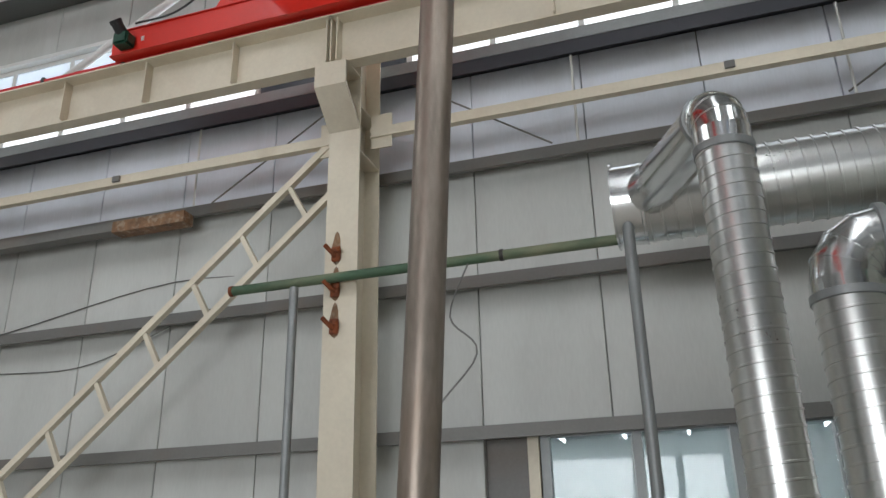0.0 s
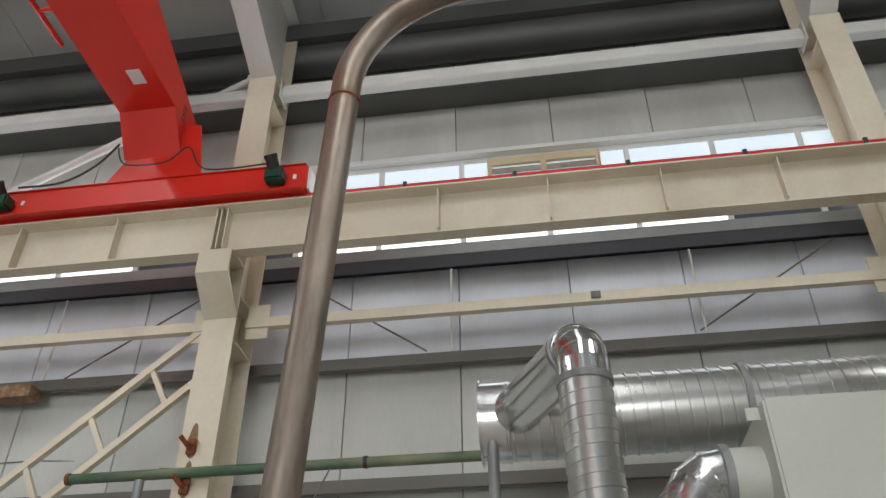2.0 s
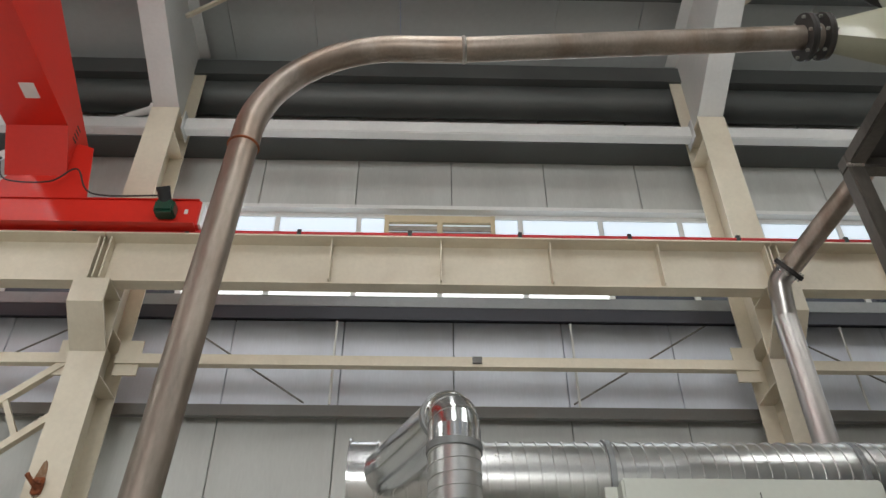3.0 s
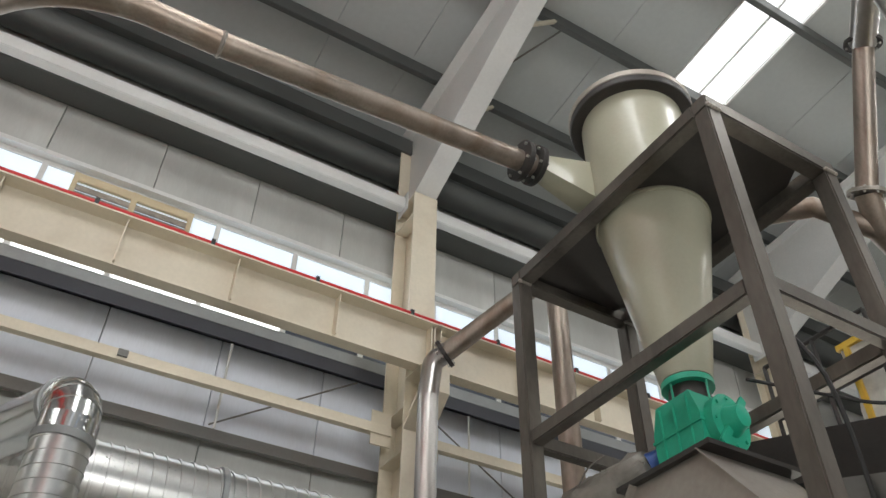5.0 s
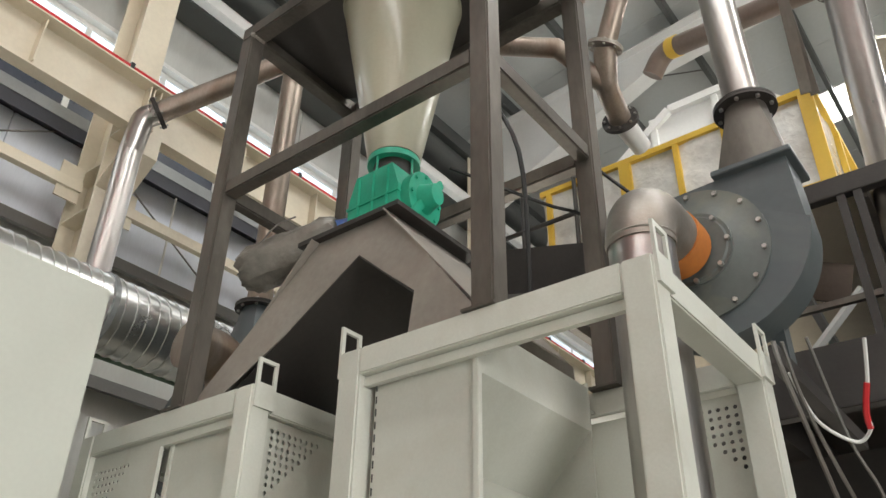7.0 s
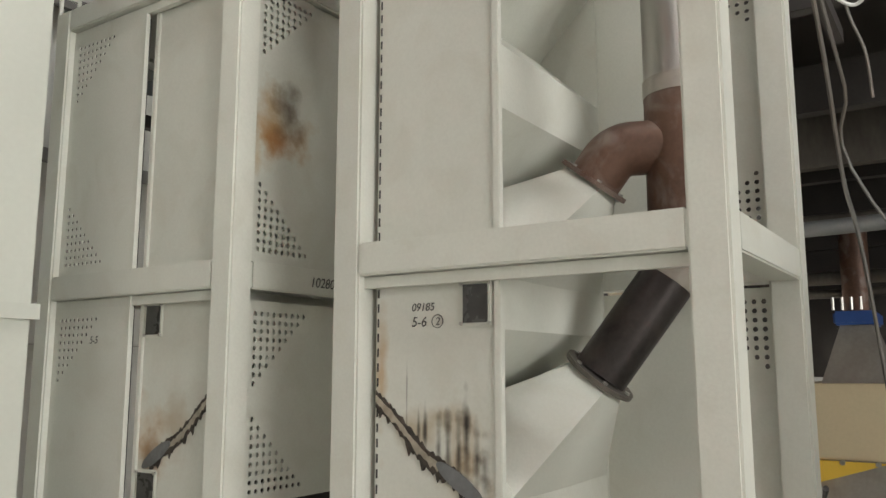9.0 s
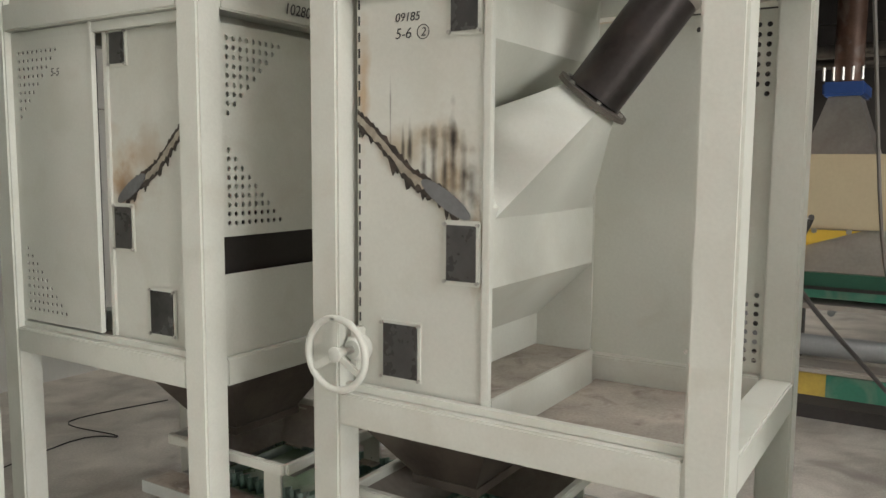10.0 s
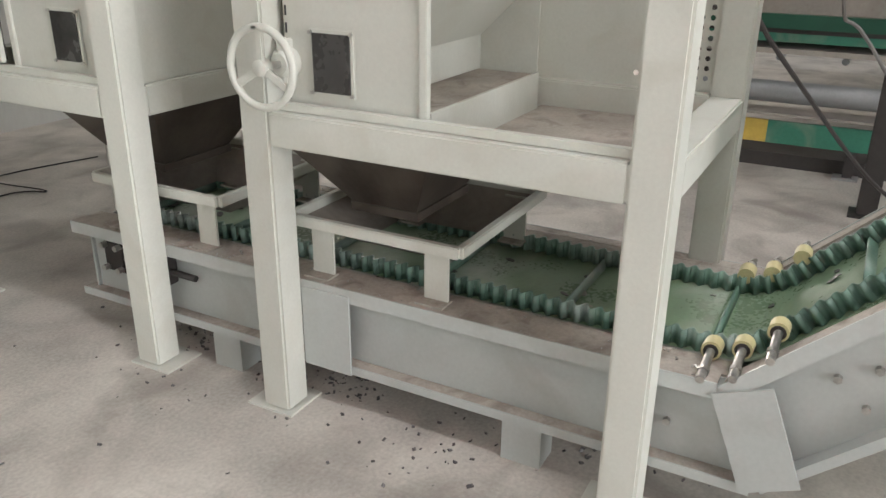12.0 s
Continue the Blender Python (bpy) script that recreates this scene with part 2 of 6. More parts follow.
def part(name, bm, material, parent=None, label="", kind="", bevel=0.0, smooth=0.0):
    if bevel:
        edges = [e for e in bm.edges if len(e.link_faces) == 2 and e.calc_face_angle(0) > 0.6]
        bmesh.ops.bevel(bm, geom=edges, offset=bevel, segments=2, affect="EDGES", clamp_overlap=True)
    me = bpy.data.meshes.new(name)
    bm.to_mesh(me)
    bm.free()
    if smooth:
        me.polygons.foreach_set("use_smooth", [True] * len(me.polygons))
        me.set_sharp_from_angle(angle=radians(smooth))
    return link(name, me, material, parent, label, kind)


def box(*dims, bm=None, m=None):
    """dims: x0, x1, y0, y1, z0, z1."""
    bm = bm or bmesh.new()
    x0, x1, y0, y1, z0, z1 = dims
    mm = Matrix.LocRotScale(((x0 + x1) / 2, (y0 + y1) / 2, (z0 + z1) / 2), None, (abs(x1 - x0), abs(y1 - y0), abs(z1 - z0)))
    bmesh.ops.create_cube(bm, size=1, matrix=(m @ mm) if m else mm)
    return bm


def bar(a, b, w, h, bm=None, up=(0, 0, 1)):
    """A rectangular bar from a to b, w across and h along up."""
    a, b = Vector(a), Vector(b)
    d = (b - a).normalized()
    s = d.cross(Vector(up)).normalized()
    u = s.cross(d)
    rot = Matrix((s, d, u)).transposed().to_4x4()
    bm = bm or bmesh.new()
    bmesh.ops.create_cube(bm, size=1, matrix=Matrix.Translation((a + b) / 2) @ rot @ Matrix.Diagonal((w, (b - a).length, h, 1)))
    return bm


def rings(bm, loops, cap=True):
    """Skin a list of equal rings of points."""
    vs = [[bm.verts.new(p) for p in loop] for loop in loops]
    k = len(vs[0])
    for a, b in zip(vs, vs[1:]):
        for i in range(k):
            bm.faces.new((a[i], a[(i + 1) % k], b[(i + 1) % k], b[i]))
    if cap:
        bm.faces.new(list(reversed(vs[0])))
        bm.faces.new(vs[-1])
    return bm


def circle(c, axis, r, k=24, start=None):
    axis = Vector(axis).normalized()
    u = Vector(start) if start else (Vector((0, 0, 1)) if abs(axis.z) < 0.9 else Vector((1, 0, 0)))
    u = (u - axis * u.dot(axis)).normalized()
    v = axis.cross(u)
    return [Vector(c) + r * (math.cos(2 * math.pi * i / k) * u + math.sin(2 * math.pi * i / k) * v) for i in range(k)]


def lathe(a, axis, profile, k=28, bm=None, cap=True):
    """profile: (distance along the axis, radius)."""
    a, axis = Vector(a), Vector(axis).normalized()
    bm = bm or bmesh.new()
    return rings(bm, [circle(a + axis * d, axis, max(r, 0.0005), k) for d, r in profile], cap)


def cyl(a, b, r, k=20, bm=None, r2=None):
    a, b = Vector(a), Vector(b)
    return lathe(a, b - a, [(0, r), ((b - a).length, r if r2 is None else r2)], k, bm)


def bend(points, radius, steps=8):
    """Round the corners of a polyline."""
    pts = [Vector(p) for p in points]
    out = [pts[0]]
    for a, b, c in zip(pts, pts[1:], pts[2:]):
        d1, d2 = (a - b).normalized(), (c - b).normalized()
        ang = d1.angle(d2)
        cut = min(radius / math.tan(ang / 2), (a - b).length * 0.95, (c - b).length * 0.95)
        p, q = b + d1 * cut, b + d2 * cut
        n = (d1 + d2).normalized()
        hub = b + n * (cut / math.cos(ang / 2))
        for i in range(steps + 1):
            s = i / steps
            v = ((1 - s) * (p - hub) + s * (q - hub)).normalized()
            out.append(hub + v * (p - hub).length)
    out.append(pts[-1])
    return out


def tube(points, r, k=20, bm=None, cap=True):
    """Sweep a circle along a polyline."""
    pts = [Vector(p) for p in points]
    bm = bm or bmesh.new()
    u, loops = None, []
    for i, p in enumerate(pts):
        d = (pts[min(i + 1, len(pts) - 1)] - pts[max(i - 1, 0)]).normalized()
        if u is None:
            u = Vector((0, 0, 1)) if abs(d.z) < 0.9 else Vector((1, 0, 0))
        u = (u - d * u.dot(d)).normalized()
        v = d.cross(u)
        loops.append([p + r * (math.cos(2 * math.pi * j / k) * u + math.sin(2 * math.pi * j / k) * v) for j in range(k)])
    return rings(bm, loops, cap)


def flange(parent, c, axis, r, thick=0.02, material=None, bolts=8, name="flange", label=""):
    axis = Vector(axis).normalized()
    c = Vector(c)
    bm = lathe(c - axis * thick, axis, [(0, r), (thick * 0.9, r), (thick * 0.95, r * 0.985), (thick * 1.1, r * 0.985), (thick * 1.15, r), (thick * 2, r)])
    ob = part(name, bm, material or DARKSTEEL, parent, label, smooth=30)
    for i, p in enumerate(circle(c, axis, r * 0.84, bolts)):
        part("bolt", cyl(p - axis * thick * 1.9, p + axis * thick * 1.9, r * 0.07, 6), BOLT, ob)
    return ob


def wire(points, r=0.008, k=6):
    """A sagging wire through points."""
    pts = [Vector(p) for p in points]
    out = []
    for i in range(len(pts) - 1):
        p0, p1, p2, p3 = pts[max(i - 1, 0)], pts[i], pts[i + 1], pts[min(i + 2, len(pts) - 1)]
        for s in range(6):
            t = s / 6
            out.append(0.5 * (2 * p1 + (p2 - p0) * t + (2 * p0 - 5 * p1 + 4 * p2 - p3) * t * t + (3 * p1 - p0 - 3 * p2 + p3) * t ** 3))
    out.append(pts[-1])
    return tube(out, r, k)


def structure(name, bm, material, label="", bevel=0.0, smooth=0.0, parent=None):
    return part(name, bm, material, parent, label, "structure", bevel, smooth)


# ---------------------------------------------------------------- the hall
X0, X1, Y0 = -16.0, 22.0, -18.0
structure("floor", box(X0, X1, Y0, WALL_Y + 0.1, -0.2, 0.0), CONCRETE, "worn grey concrete floor with stains and dust")
COLUMNS = (-8.96, -3.16, 2.65, 8.4, 14.2)
GIRTS = (3.70, 4.98, 6.10)


def north_wall():
    """Sandwich panels in rows between the girts; the ribbon window and the office window stay open."""
    wall = structure("wall_north", box(X0, X1, WALL_Y + 0.07, WALL_Y + 0.1, 0.0, 2.2), PANEL, "wall of pale grey sandwich panels in rows")
    pitch, gap = 1.06, 0.008
    rows = ((2.2, 3.70, True), (3.70, 4.98, False), (4.98, 6.10, False), (6.10, 7.12, False), (8.62, 9.5, False), (9.5, 10.9, False))
    for z0, z1, office in rows:
        me = None
        x = -1.17 - 12 * pitch
        while x < 14:
            clear = not (office and -1.75 < x + pitch / 2 < 2.6)
            if clear:
                if me is None:
                    bm = box(gap / 2, pitch - gap / 2, WALL_Y, WALL_Y + 0.08, z0 + 0.004, z1 - 0.004)
                    bmesh.ops.bevel(bm, geom=bm.edges[:], offset=0.006, segments=1, affect="EDGES")
                    me = bpy.data.meshes.new("panel")
                    bm.to_mesh(me)
                    bm.free()
                    me.materials.append(UPPERPANEL if z0 == 6.10 else PANEL)
                ob = new("panel", me)
                ob.parent = wall
                ob.location = (x, 0, 0)
            x += pitch
    back = bmesh.new()
    for z0, z1 in ((3.68, 7.12), (8.6, 10.9)):
        box(X0, X1, WALL_Y + 0.082, WALL_Y + 0.1, z0, z1, bm=back)
    box(X0, -1.76, WALL_Y + 0.082, WALL_Y + 0.1, 2.2, 3.68, bm=back)
    box(2.6, X1, WALL_Y + 0.082, WALL_Y + 0.1, 2.2, 3.68, bm=back)
    part("panel_joint_backing", back, GIRT, wall)


north_wall()
for i, z in enumerate(GIRTS):
    bm = box(X0, X1, WALL_Y - 0.2, WALL_Y - 0.002, z - 0.012, z, bm=None)
    box(X0, X1, WALL_Y - 0.2, WALL_Y - 0.194, z - 0.10, z - 0.012, bm=bm)
    box(X0, X1, WALL_Y - 0.2, WALL_Y - 0.15, z - 0.106, z - 0.10, bm=bm)
    structure("trim_girt", bm, GIRT, "grey steel girt along the panel wall")
# sill and head of the ribbon window
bm = box(X0, X1, WALL_Y - 0.22, WALL_Y + 0.1, 7.125, 7.14)
box(X0, X1, WALL_Y - 0.22, WALL_Y - 0.21, 7.0, 7.125, bm=bm)
structure("trim_sill", bm, NAVY, "dark steel sill under the ribbon window")
structure("trim_sill_board", box(X0, X1, WALL_Y - 0.225, WALL_Y + 0.03, 7.141, 7.265), GREYPOST, "grey sill board under the ribbon window")
structure("trim_head", box(X0, X1, WALL_Y - 0.05, WALL_Y + 0.1, 8.56, 8.61), WHITE, "pale window head trim")


def ribbon_window():
    win = structure("window_1", box(X0, X1, WALL_Y + 0.04, WALL_Y + 0.075, 8.50, 8.56), WHITE, "long ribbon window with white frames")
    part("window_sill", box(X0, X1, WALL_Y + 0.03, WALL_Y + 0.08, 7.14, 7.20), WHITE, win)
    part("transom", box(X0, X1, WALL_Y + 0.045, WALL_Y + 0.07, 7.80, 7.85), WHITE, win)
    x = -15.2
    k = 0
    while x < 16:
        part("mullion", box(x - 0.03, x + 0.03, WALL_Y + 0.035, WALL_Y + 0.08, 7.20, 8.50), WHITE, win)
        part("pane", box(x + 0.03, x + 0.85, WALL_Y + 0.055, WALL_Y + 0.061, 7.85, 8.50), WINPANE, win, "bright daylit pane")
        shut = x > 0.9 or -5.0 < x < -3.4
        part("pane", box(x + 0.03, x + 0.85, WALL_Y + 0.055, WALL_Y + 0.061, 7.24, 7.80), DIMPANE if shut else SKYPANE, win, "dull dark pane" if shut else "bright daylit pane")
        x += 0.88
        k += 1
    return win


ribbon_window()


def louvre(x0, x1):
    lv = thing("louvre_window", "closed brownish louvre in the ribbon window", "louvre", ((x0 + x1) / 2, WALL_Y, 7.6), "louvres")
    part("frame", box(x0, x1, WALL_Y - 0.01, WALL_Y + 0.03, 8.40, 8.50), CREAMBAND, lv, bevel=0.005)
    part("frame", box(x0, x0 + 0.05, WALL_Y - 0.012, WALL_Y + 0.03, 7.86, 8.50), CREAMBAND, lv)
    part("frame", box(x1 - 0.05, x1, WALL_Y - 0.012, WALL_Y + 0.03, 7.86, 8.50), CREAMBAND, lv)
    part("frame", box((x0 + x1) / 2 - 0.03, (x0 + x1) / 2 + 0.03, WALL_Y - 0.011, WALL_Y + 0.03, 7.86, 8.50), CREAMBAND, lv)
    for i in range(6):
        z = 7.88 + i * 0.09
        part("slat", bar((x0, WALL_Y + 0.012, z), (x1, WALL_Y + 0.012, z), 0.012, 0.1, up=(0, 0.35, 1)), DUSTY, lv)


louvre(-0.84, 0.36)
louvre(-4.5, -3.5)


def office_window():
    win = structure("window_2", box(-1.76, 2.6, WALL_Y - 0.03, WALL_Y + 0.09, 3.60, 3.68), GREYPOST, "aluminium office window with clear panes")
    part("window_sill", box(-1.76, 2.6, WALL_Y - 0.03, WALL_Y + 0.09, 2.2, 2.27), GREYPOST, win)
    for x in (-1.76, -1.04, -0.32, 0.40, 1.12, 1.84, 2.54):
        part("mullion", box(x, x + 0.07, WALL_Y - 0.02, WALL_Y + 0.08, 2.27, 3.60), GREYPOST, win)
    for x in (-1.69, -0.97, -0.25, 0.47, 1.19, 1.91):
        pane = part("pane", box(x, x + 0.63, WALL_Y + 0.03, WALL_Y + 0.038, 2.27, 3.60), GLASS, win)
        pane.visible_shadow = False
    part("window_frame", box(-1.86, -1.77, WALL_Y - 0.05, WALL_Y - 0.003, 0.0, 3.62), CREAM, win, "cream door post beside the window")
    room = bmesh.new()
    box(-6, 8, 13, 13.1, 0, 4.6, bm=room)
    box(-6, 8, 6.4, 13, 4.5, 4.6, bm=room)
    box(-6, -5.9, 6.4, 13, 0, 4.5, bm=room)
    box(7.9, 8, 6.4, 13, 0, 4.5, bm=room)
    box(-6, 8, 6.4, 13, 1.9, 2.0, bm=room)
    structure("backdrop_office", room, ROOFING, "pale ceiling and walls of the office behind glass")
    for i in range(7):
        x = -3.6 + i * 0.95
        lamp = thing("tube_lamp", "lit white tube lamp under the office ceiling", "lamp", (x, 9, 4.4), "office tube lamps")
        part("tube", cyl((x, 6.7, 4.42), (x, 12.6, 4.42), 0.018, 8), TUBE, lamp)
        part("housing", box(x - 0.03, x + 0.03, 6.7, 12.6, 4.445, 4.5), WHITE, lamp)


office_window()


def unseen_side_door():
    # unseen door with a glowing sheet, added to go with the fill lamp
    d = structure("door_1", box(8.3, 10.7, WALL_Y - 0.03, WALL_Y - 0.003, 2.2, 2.28), GREYPOST, "unseen side door added with the floor fill lamp")
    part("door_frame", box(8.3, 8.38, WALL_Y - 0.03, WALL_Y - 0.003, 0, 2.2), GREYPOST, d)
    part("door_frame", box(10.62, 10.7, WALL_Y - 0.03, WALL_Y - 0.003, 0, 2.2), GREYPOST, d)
    part("daylight", box(8.38, 10.62, WALL_Y - 0.02, WALL_Y - 0.01, 0.02, 2.2), WINPANE, d, "glowing sheet in the added doorway")


unseen_side_door()


def h_column(x):
    c = thing("steel_column", "cream painted H-section steel column of the hall", "column", (x, 5.55, 0), "hall columns")
    part("flange", box(x - 0.147, x + 0.147, 5.35, 5.366, 0, 9.235), CREAM, c)
    part("flange", box(x - 0.147, x + 0.147, 5.784, 5.80, 0, 10.3), CREAM, c)
    part("web", box(x - 0.006, x + 0.006, 5.366, 5.784, 0, 9.9), CREAM, c)
    for z in (6.02, 6.46, 8.9, 9.2):
        part("stiffener", box(x - 0.145, x + 0.145, 5.367, 5.783, z, z + 0.014), CREAM, c)
    # bracket for the crane beam: tapered web with top and sloping bottom plate
    bm = bmesh.new()
    prof = ((5.35, 6.28), (5.35, 6.735), (5.05, 6.735), (5.05, 6.52))
    rings(bm, [[Vector((x + s, y, z)) for y, z in prof] for s in (-0.012, 0.012)])
    br = part("bracket", bm, CREAM, c)
    part("plate", box(x - 0.15, x + 0.15, 5.03, 5.349, 6.735, 6.744), CREAM, br)
    bm = bmesh.new()
    rings(bm, [[Vector((x + s, y, z)) for y, z in ((5.348, 6.23), (5.03, 6.51), (5.03, 6.735), (5.05, 6.735), (5.05, 6.53), (5.348, 6.26))] for s in (-0.147, 0.147)])
    part("plate", bm, CREAM, br)
    # knee and tapered rafter
    bm = bmesh.new()
    prof = ((5.80, 9.25), (5.80, roof_z(5.8) - 0.3), (RIDGE_Y, roof_z(RIDGE_Y) - 0.3), (RIDGE_Y, roof_z(RIDGE_Y) - 0.8), (2.6, roof_z(2.6) - 0.82), (5.36, 9.25))
    rings(bm, [[Vector((x + s, y, z)) for y, z in prof] for s in (-0.008, 0.008)])
    rf = part("rafter", bm, WHITE, c)
    for a, b in (((5.36, 9.25), (2.6, roof_z(2.6) - 0.82)), ((2.6, roof_z(2.6) - 0.82), (RIDGE_Y, roof_z(RIDGE_Y) - 0.8)), ((5.8, roof_z(5.8) - 0.3), (RIDGE_Y, roof_z(RIDGE_Y) - 0.3))):
        part("flange", bar((x, a[0], a[1]), (x, b[0], b[1]), 0.27, 0.016), WHITE, rf)
    part("flange", bar((x, RIDGE_Y, roof_z(RIDGE_Y) - 0.55), (x, Y0, roof_z(Y0) - 0.55), 0.25, 0.45), WHITE, rf)
    return c


for x in COLUMNS:
    h_column(x)

# ties between the columns
for a, b in zip(COLUMNS, COLUMNS[1:]):
    tie = thing("tie_beam", "slim cream channel tie beam between columns", "tie beam", (a, 5.6, 6.3), "column ties")
    bm = box(a + 0.15, b - 0.15, 5.56, 5.572, 6.245, 6.34)
    box(a + 0.15, b - 0.15, 5.572, 5.63, 6.33, 6.34, bm=bm)
    box(a + 0.15, b - 0.15, 5.572, 5.63, 6.245, 6.256, bm=bm)
    part("channel", bm, CREAM, tie)
    for x, s in ((a + 0.15, 1), (b - 0.15, -1)):
        part("gusset", box(min(x, x + s * 0.2), max(x, x + s * 0.2), 5.585, 5.60, 6.14, 6.48), CREAM, tie)
    part("bracket", box((a + b) / 2 + 0.28, (a + b) / 2 + 0.36, 5.535, 5.575, 6.27, 6.33), GIRT, tie)
    up = thing("upper_tie", "white square tube tie under the eave", "tie beam", (a, 5.6, 9.0), "eave ties")
    part("tube", box(a + 0.16, b - 0.16, 5.55, 5.67, 9.13, 9.30), WHITE, up, bevel=0.01)
    for x in (a + 0.148, b - 0.16):
        part("end_plate", box(x, x + 0.012, 5.5, 5.72, 9.08, 9.35), WHITE, up)

# eave strut, gutter and upper wall girts
bm = box(X0, X1, 5.86, WALL_Y - 0.01, 9.32, 9.34)
box(X0, X1, 5.86, 5.872, 9.34, 9.62, bm=bm)
box(X0, X1, 5.99, WALL_Y - 0.005, 9.62, 9.64, bm=bm)
structure("trim_eave_lower", bm, GUTTER, "dark galvanised eave channel")
bm = cyl((X0, 6.0, 10.15), (X1, 6.0, 10.15), 0.2, 16)
box(X0, X1, 5.75, WALL_Y - 0.005, 10.3, 10.55, bm=bm)
structure("trim_gutter", bm, GUTTER, "dark galvanised eave gutter", smooth=35)


def roof():
    rf = structure("roof", box(X0, X1, WALL_Y - 0.1, WALL_Y + 0.3, ROOF_EAVE + 0.06, ROOF_EAVE + 0.1), ROOFING, "pale panel roof with daylight strips")
    edges = [X0] + [e for s in SKYLIGHTS for e in (s - 0.43, s + 0.43)] + [X1]
    for side, (ya, yb) in enumerate(((WALL_Y + 0.2, RIDGE_Y), (RIDGE_Y, Y0))):
        bm = bmesh.new()
        for a, b in zip(edges[::2], edges[1::2]):
            n = max(1, round((b - a) / 1.03))
            for i in range(n):
                u, v = a + (b - a) * i / n, a + (b - a) * (i + 1) / n - 0.008
                rings(bm, [[Vector((xx, y, roof_z(y) + dz)) for xx, dz in ((u, 0), (v, 0), (v, 0.08), (u, 0.08))] for y in (ya, yb)])
        for s in SKYLIGHTS:
            for y2, y3 in ((3.7, ya), (yb, -7.5)):
                if side == 0 and y3 > 3.7:
                    rings(bm, [[Vector((xx, y, roof_z(y) + dz)) for xx, dz in ((s - 0.43, 0), (s + 0.43, 0), (s + 0.43, 0.08), (s - 0.43, 0.08))] for y in (y3, y2)])
        part("roof_sheet", bm, ROOFING, rf)
    for s in SKYLIGHTS:
        bm = bmesh.new()
        rings(bm, [[Vector((xx, y, roof_z(y) + dz)) for xx, dz in ((s - 0.425, 0.03), (s + 0.425, 0.03), (s + 0.425, 0.05), (s - 0.425, 0.05))] for y in (3.7, RIDGE_Y)])
        part("skylight_pane", bm, SKYPANE, rf, "bright translucent daylight strip")
        for x in (s - 0.44, s, s + 0.44):
            part("skylight_bar", bar((x, 3.7, roof_z(3.7) - 0.01), (x, RIDGE_Y, roof_z(RIDGE_Y) - 0.01), 0.025, 0.03), WHITE, rf)
    for i in range(9):
        y = 4.95 - i * 1.36
        bm = box(X0, X1, y - 0.008, y + 0.008, roof_z(y) - 0.2, roof_z(y) - 0.004)
        box(X0, X1, y, y + 0.06, roof_z(y) - 0.208, roof_z(y) - 0.2, bm=bm)
        part("purlin", bm, GUTTER, rf)


roof()
for a, b in zip(COLUMNS, COLUMNS[1:]):
    for k in range(4):
        y = 4.95 - 1.36 * k
        rod = thing("sag_rod", "thin steel sag rod between roof purlins", "rod", (a, y, roof_z(y)), "roof rods")
        part("rod", cyl((a + 0.15, y, roof_z(y) - 0.35), (a + 0.9 + 0.3 * (k % 2), y - 1.36, roof_z(y - 1.36) - 0.12), 0.012, 6), GIRT, rod)
        stay = thing("knee_stay", "short steel angle stay from rafter to purlin", "stay", (a, y, roof_z(y)), "rafter stays")
        part("angle", bar((a + 0.1, y, roof_z(y) - 0.75), (a + 0.7, y, roof_z(y) - 0.18), 0.04, 0.04), CREAM, stay)

structure("wall_south", box(X0, X1, Y0 - 0.1, Y0, 0, 12), PANEL, "far panel wall of the hall")
structure("wall_west", box(X0 - 0.1, X0, Y0, WALL_Y, 0, 13), PANEL, "end panel wall of the hall")
structure("wall_east", box(X1, X1 + 0.1, Y0, WALL_Y, 0, 13), PANEL, "end panel wall of the hall")


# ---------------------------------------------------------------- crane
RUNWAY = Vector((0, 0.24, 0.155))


def crane_beam(a, b):
    g = thing("crane_runway_beam", "cream I-section crane runway beam with web stiffeners", "beam", ((a + b) / 2, 4.9, 6.45), "runway beams")
    part("top_flange", box(a + 0.004, b - 0.004, 4.75, 5.05, 7.04, 7.056), CREAM, g)
    part("bottom_flange", box(a + 0.004, b - 0.004, 4.83, 4.96, 6.594, 6.61), CREAM, g)
    part("web", box(a + 0.004, b - 0.004, 4.889, 4.901, 6.61, 7.04), CREAM, g)
    n = 6
    for i in range(n + 1):
        x = a + 0.05 + (b - a - 0.1) * i / n
        part("stiffener", box(x - 0.006, x + 0.006, 4.79, 4.889, 6.611, 7.039), CREAM, g)
    part("rail", box(a + 0.002, b - 0.002, 4.87, 4.93, 7.056, 7.08), GIRT, g)
    part("end_plate", box(b - 0.018, b - 0.005, 4.80, 4.98, 6.611, 7.039), CREAM, g)
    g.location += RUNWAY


for a, b in zip(COLUMNS, COLUMNS[1:]):
    crane_beam(a, b)


def conductor_bar():
    c = thing("conductor_bar", "red plastic crane conductor rail on small clips", "conductor rail", (-2.0, 4.78, 7.0))
    part("rail", cyl((X0 + 1, 4.80, 7.105), (X1 - 4, 4.80, 7.105), 0.02, 10), REDPIPE, c, smooth=40)
    x = -11.2
    while x < 12:
        cl = part("clip", box(x - 0.018, x + 0.018, 4.775, 4.825, 7.07, 7.14), BLACK, c)
        part("arm", box(x - 0.012, x + 0.012, 4.79, 4.81, 7.057, 7.07), REDPIPE, cl)
        x += 0.97
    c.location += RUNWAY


conductor_bar()


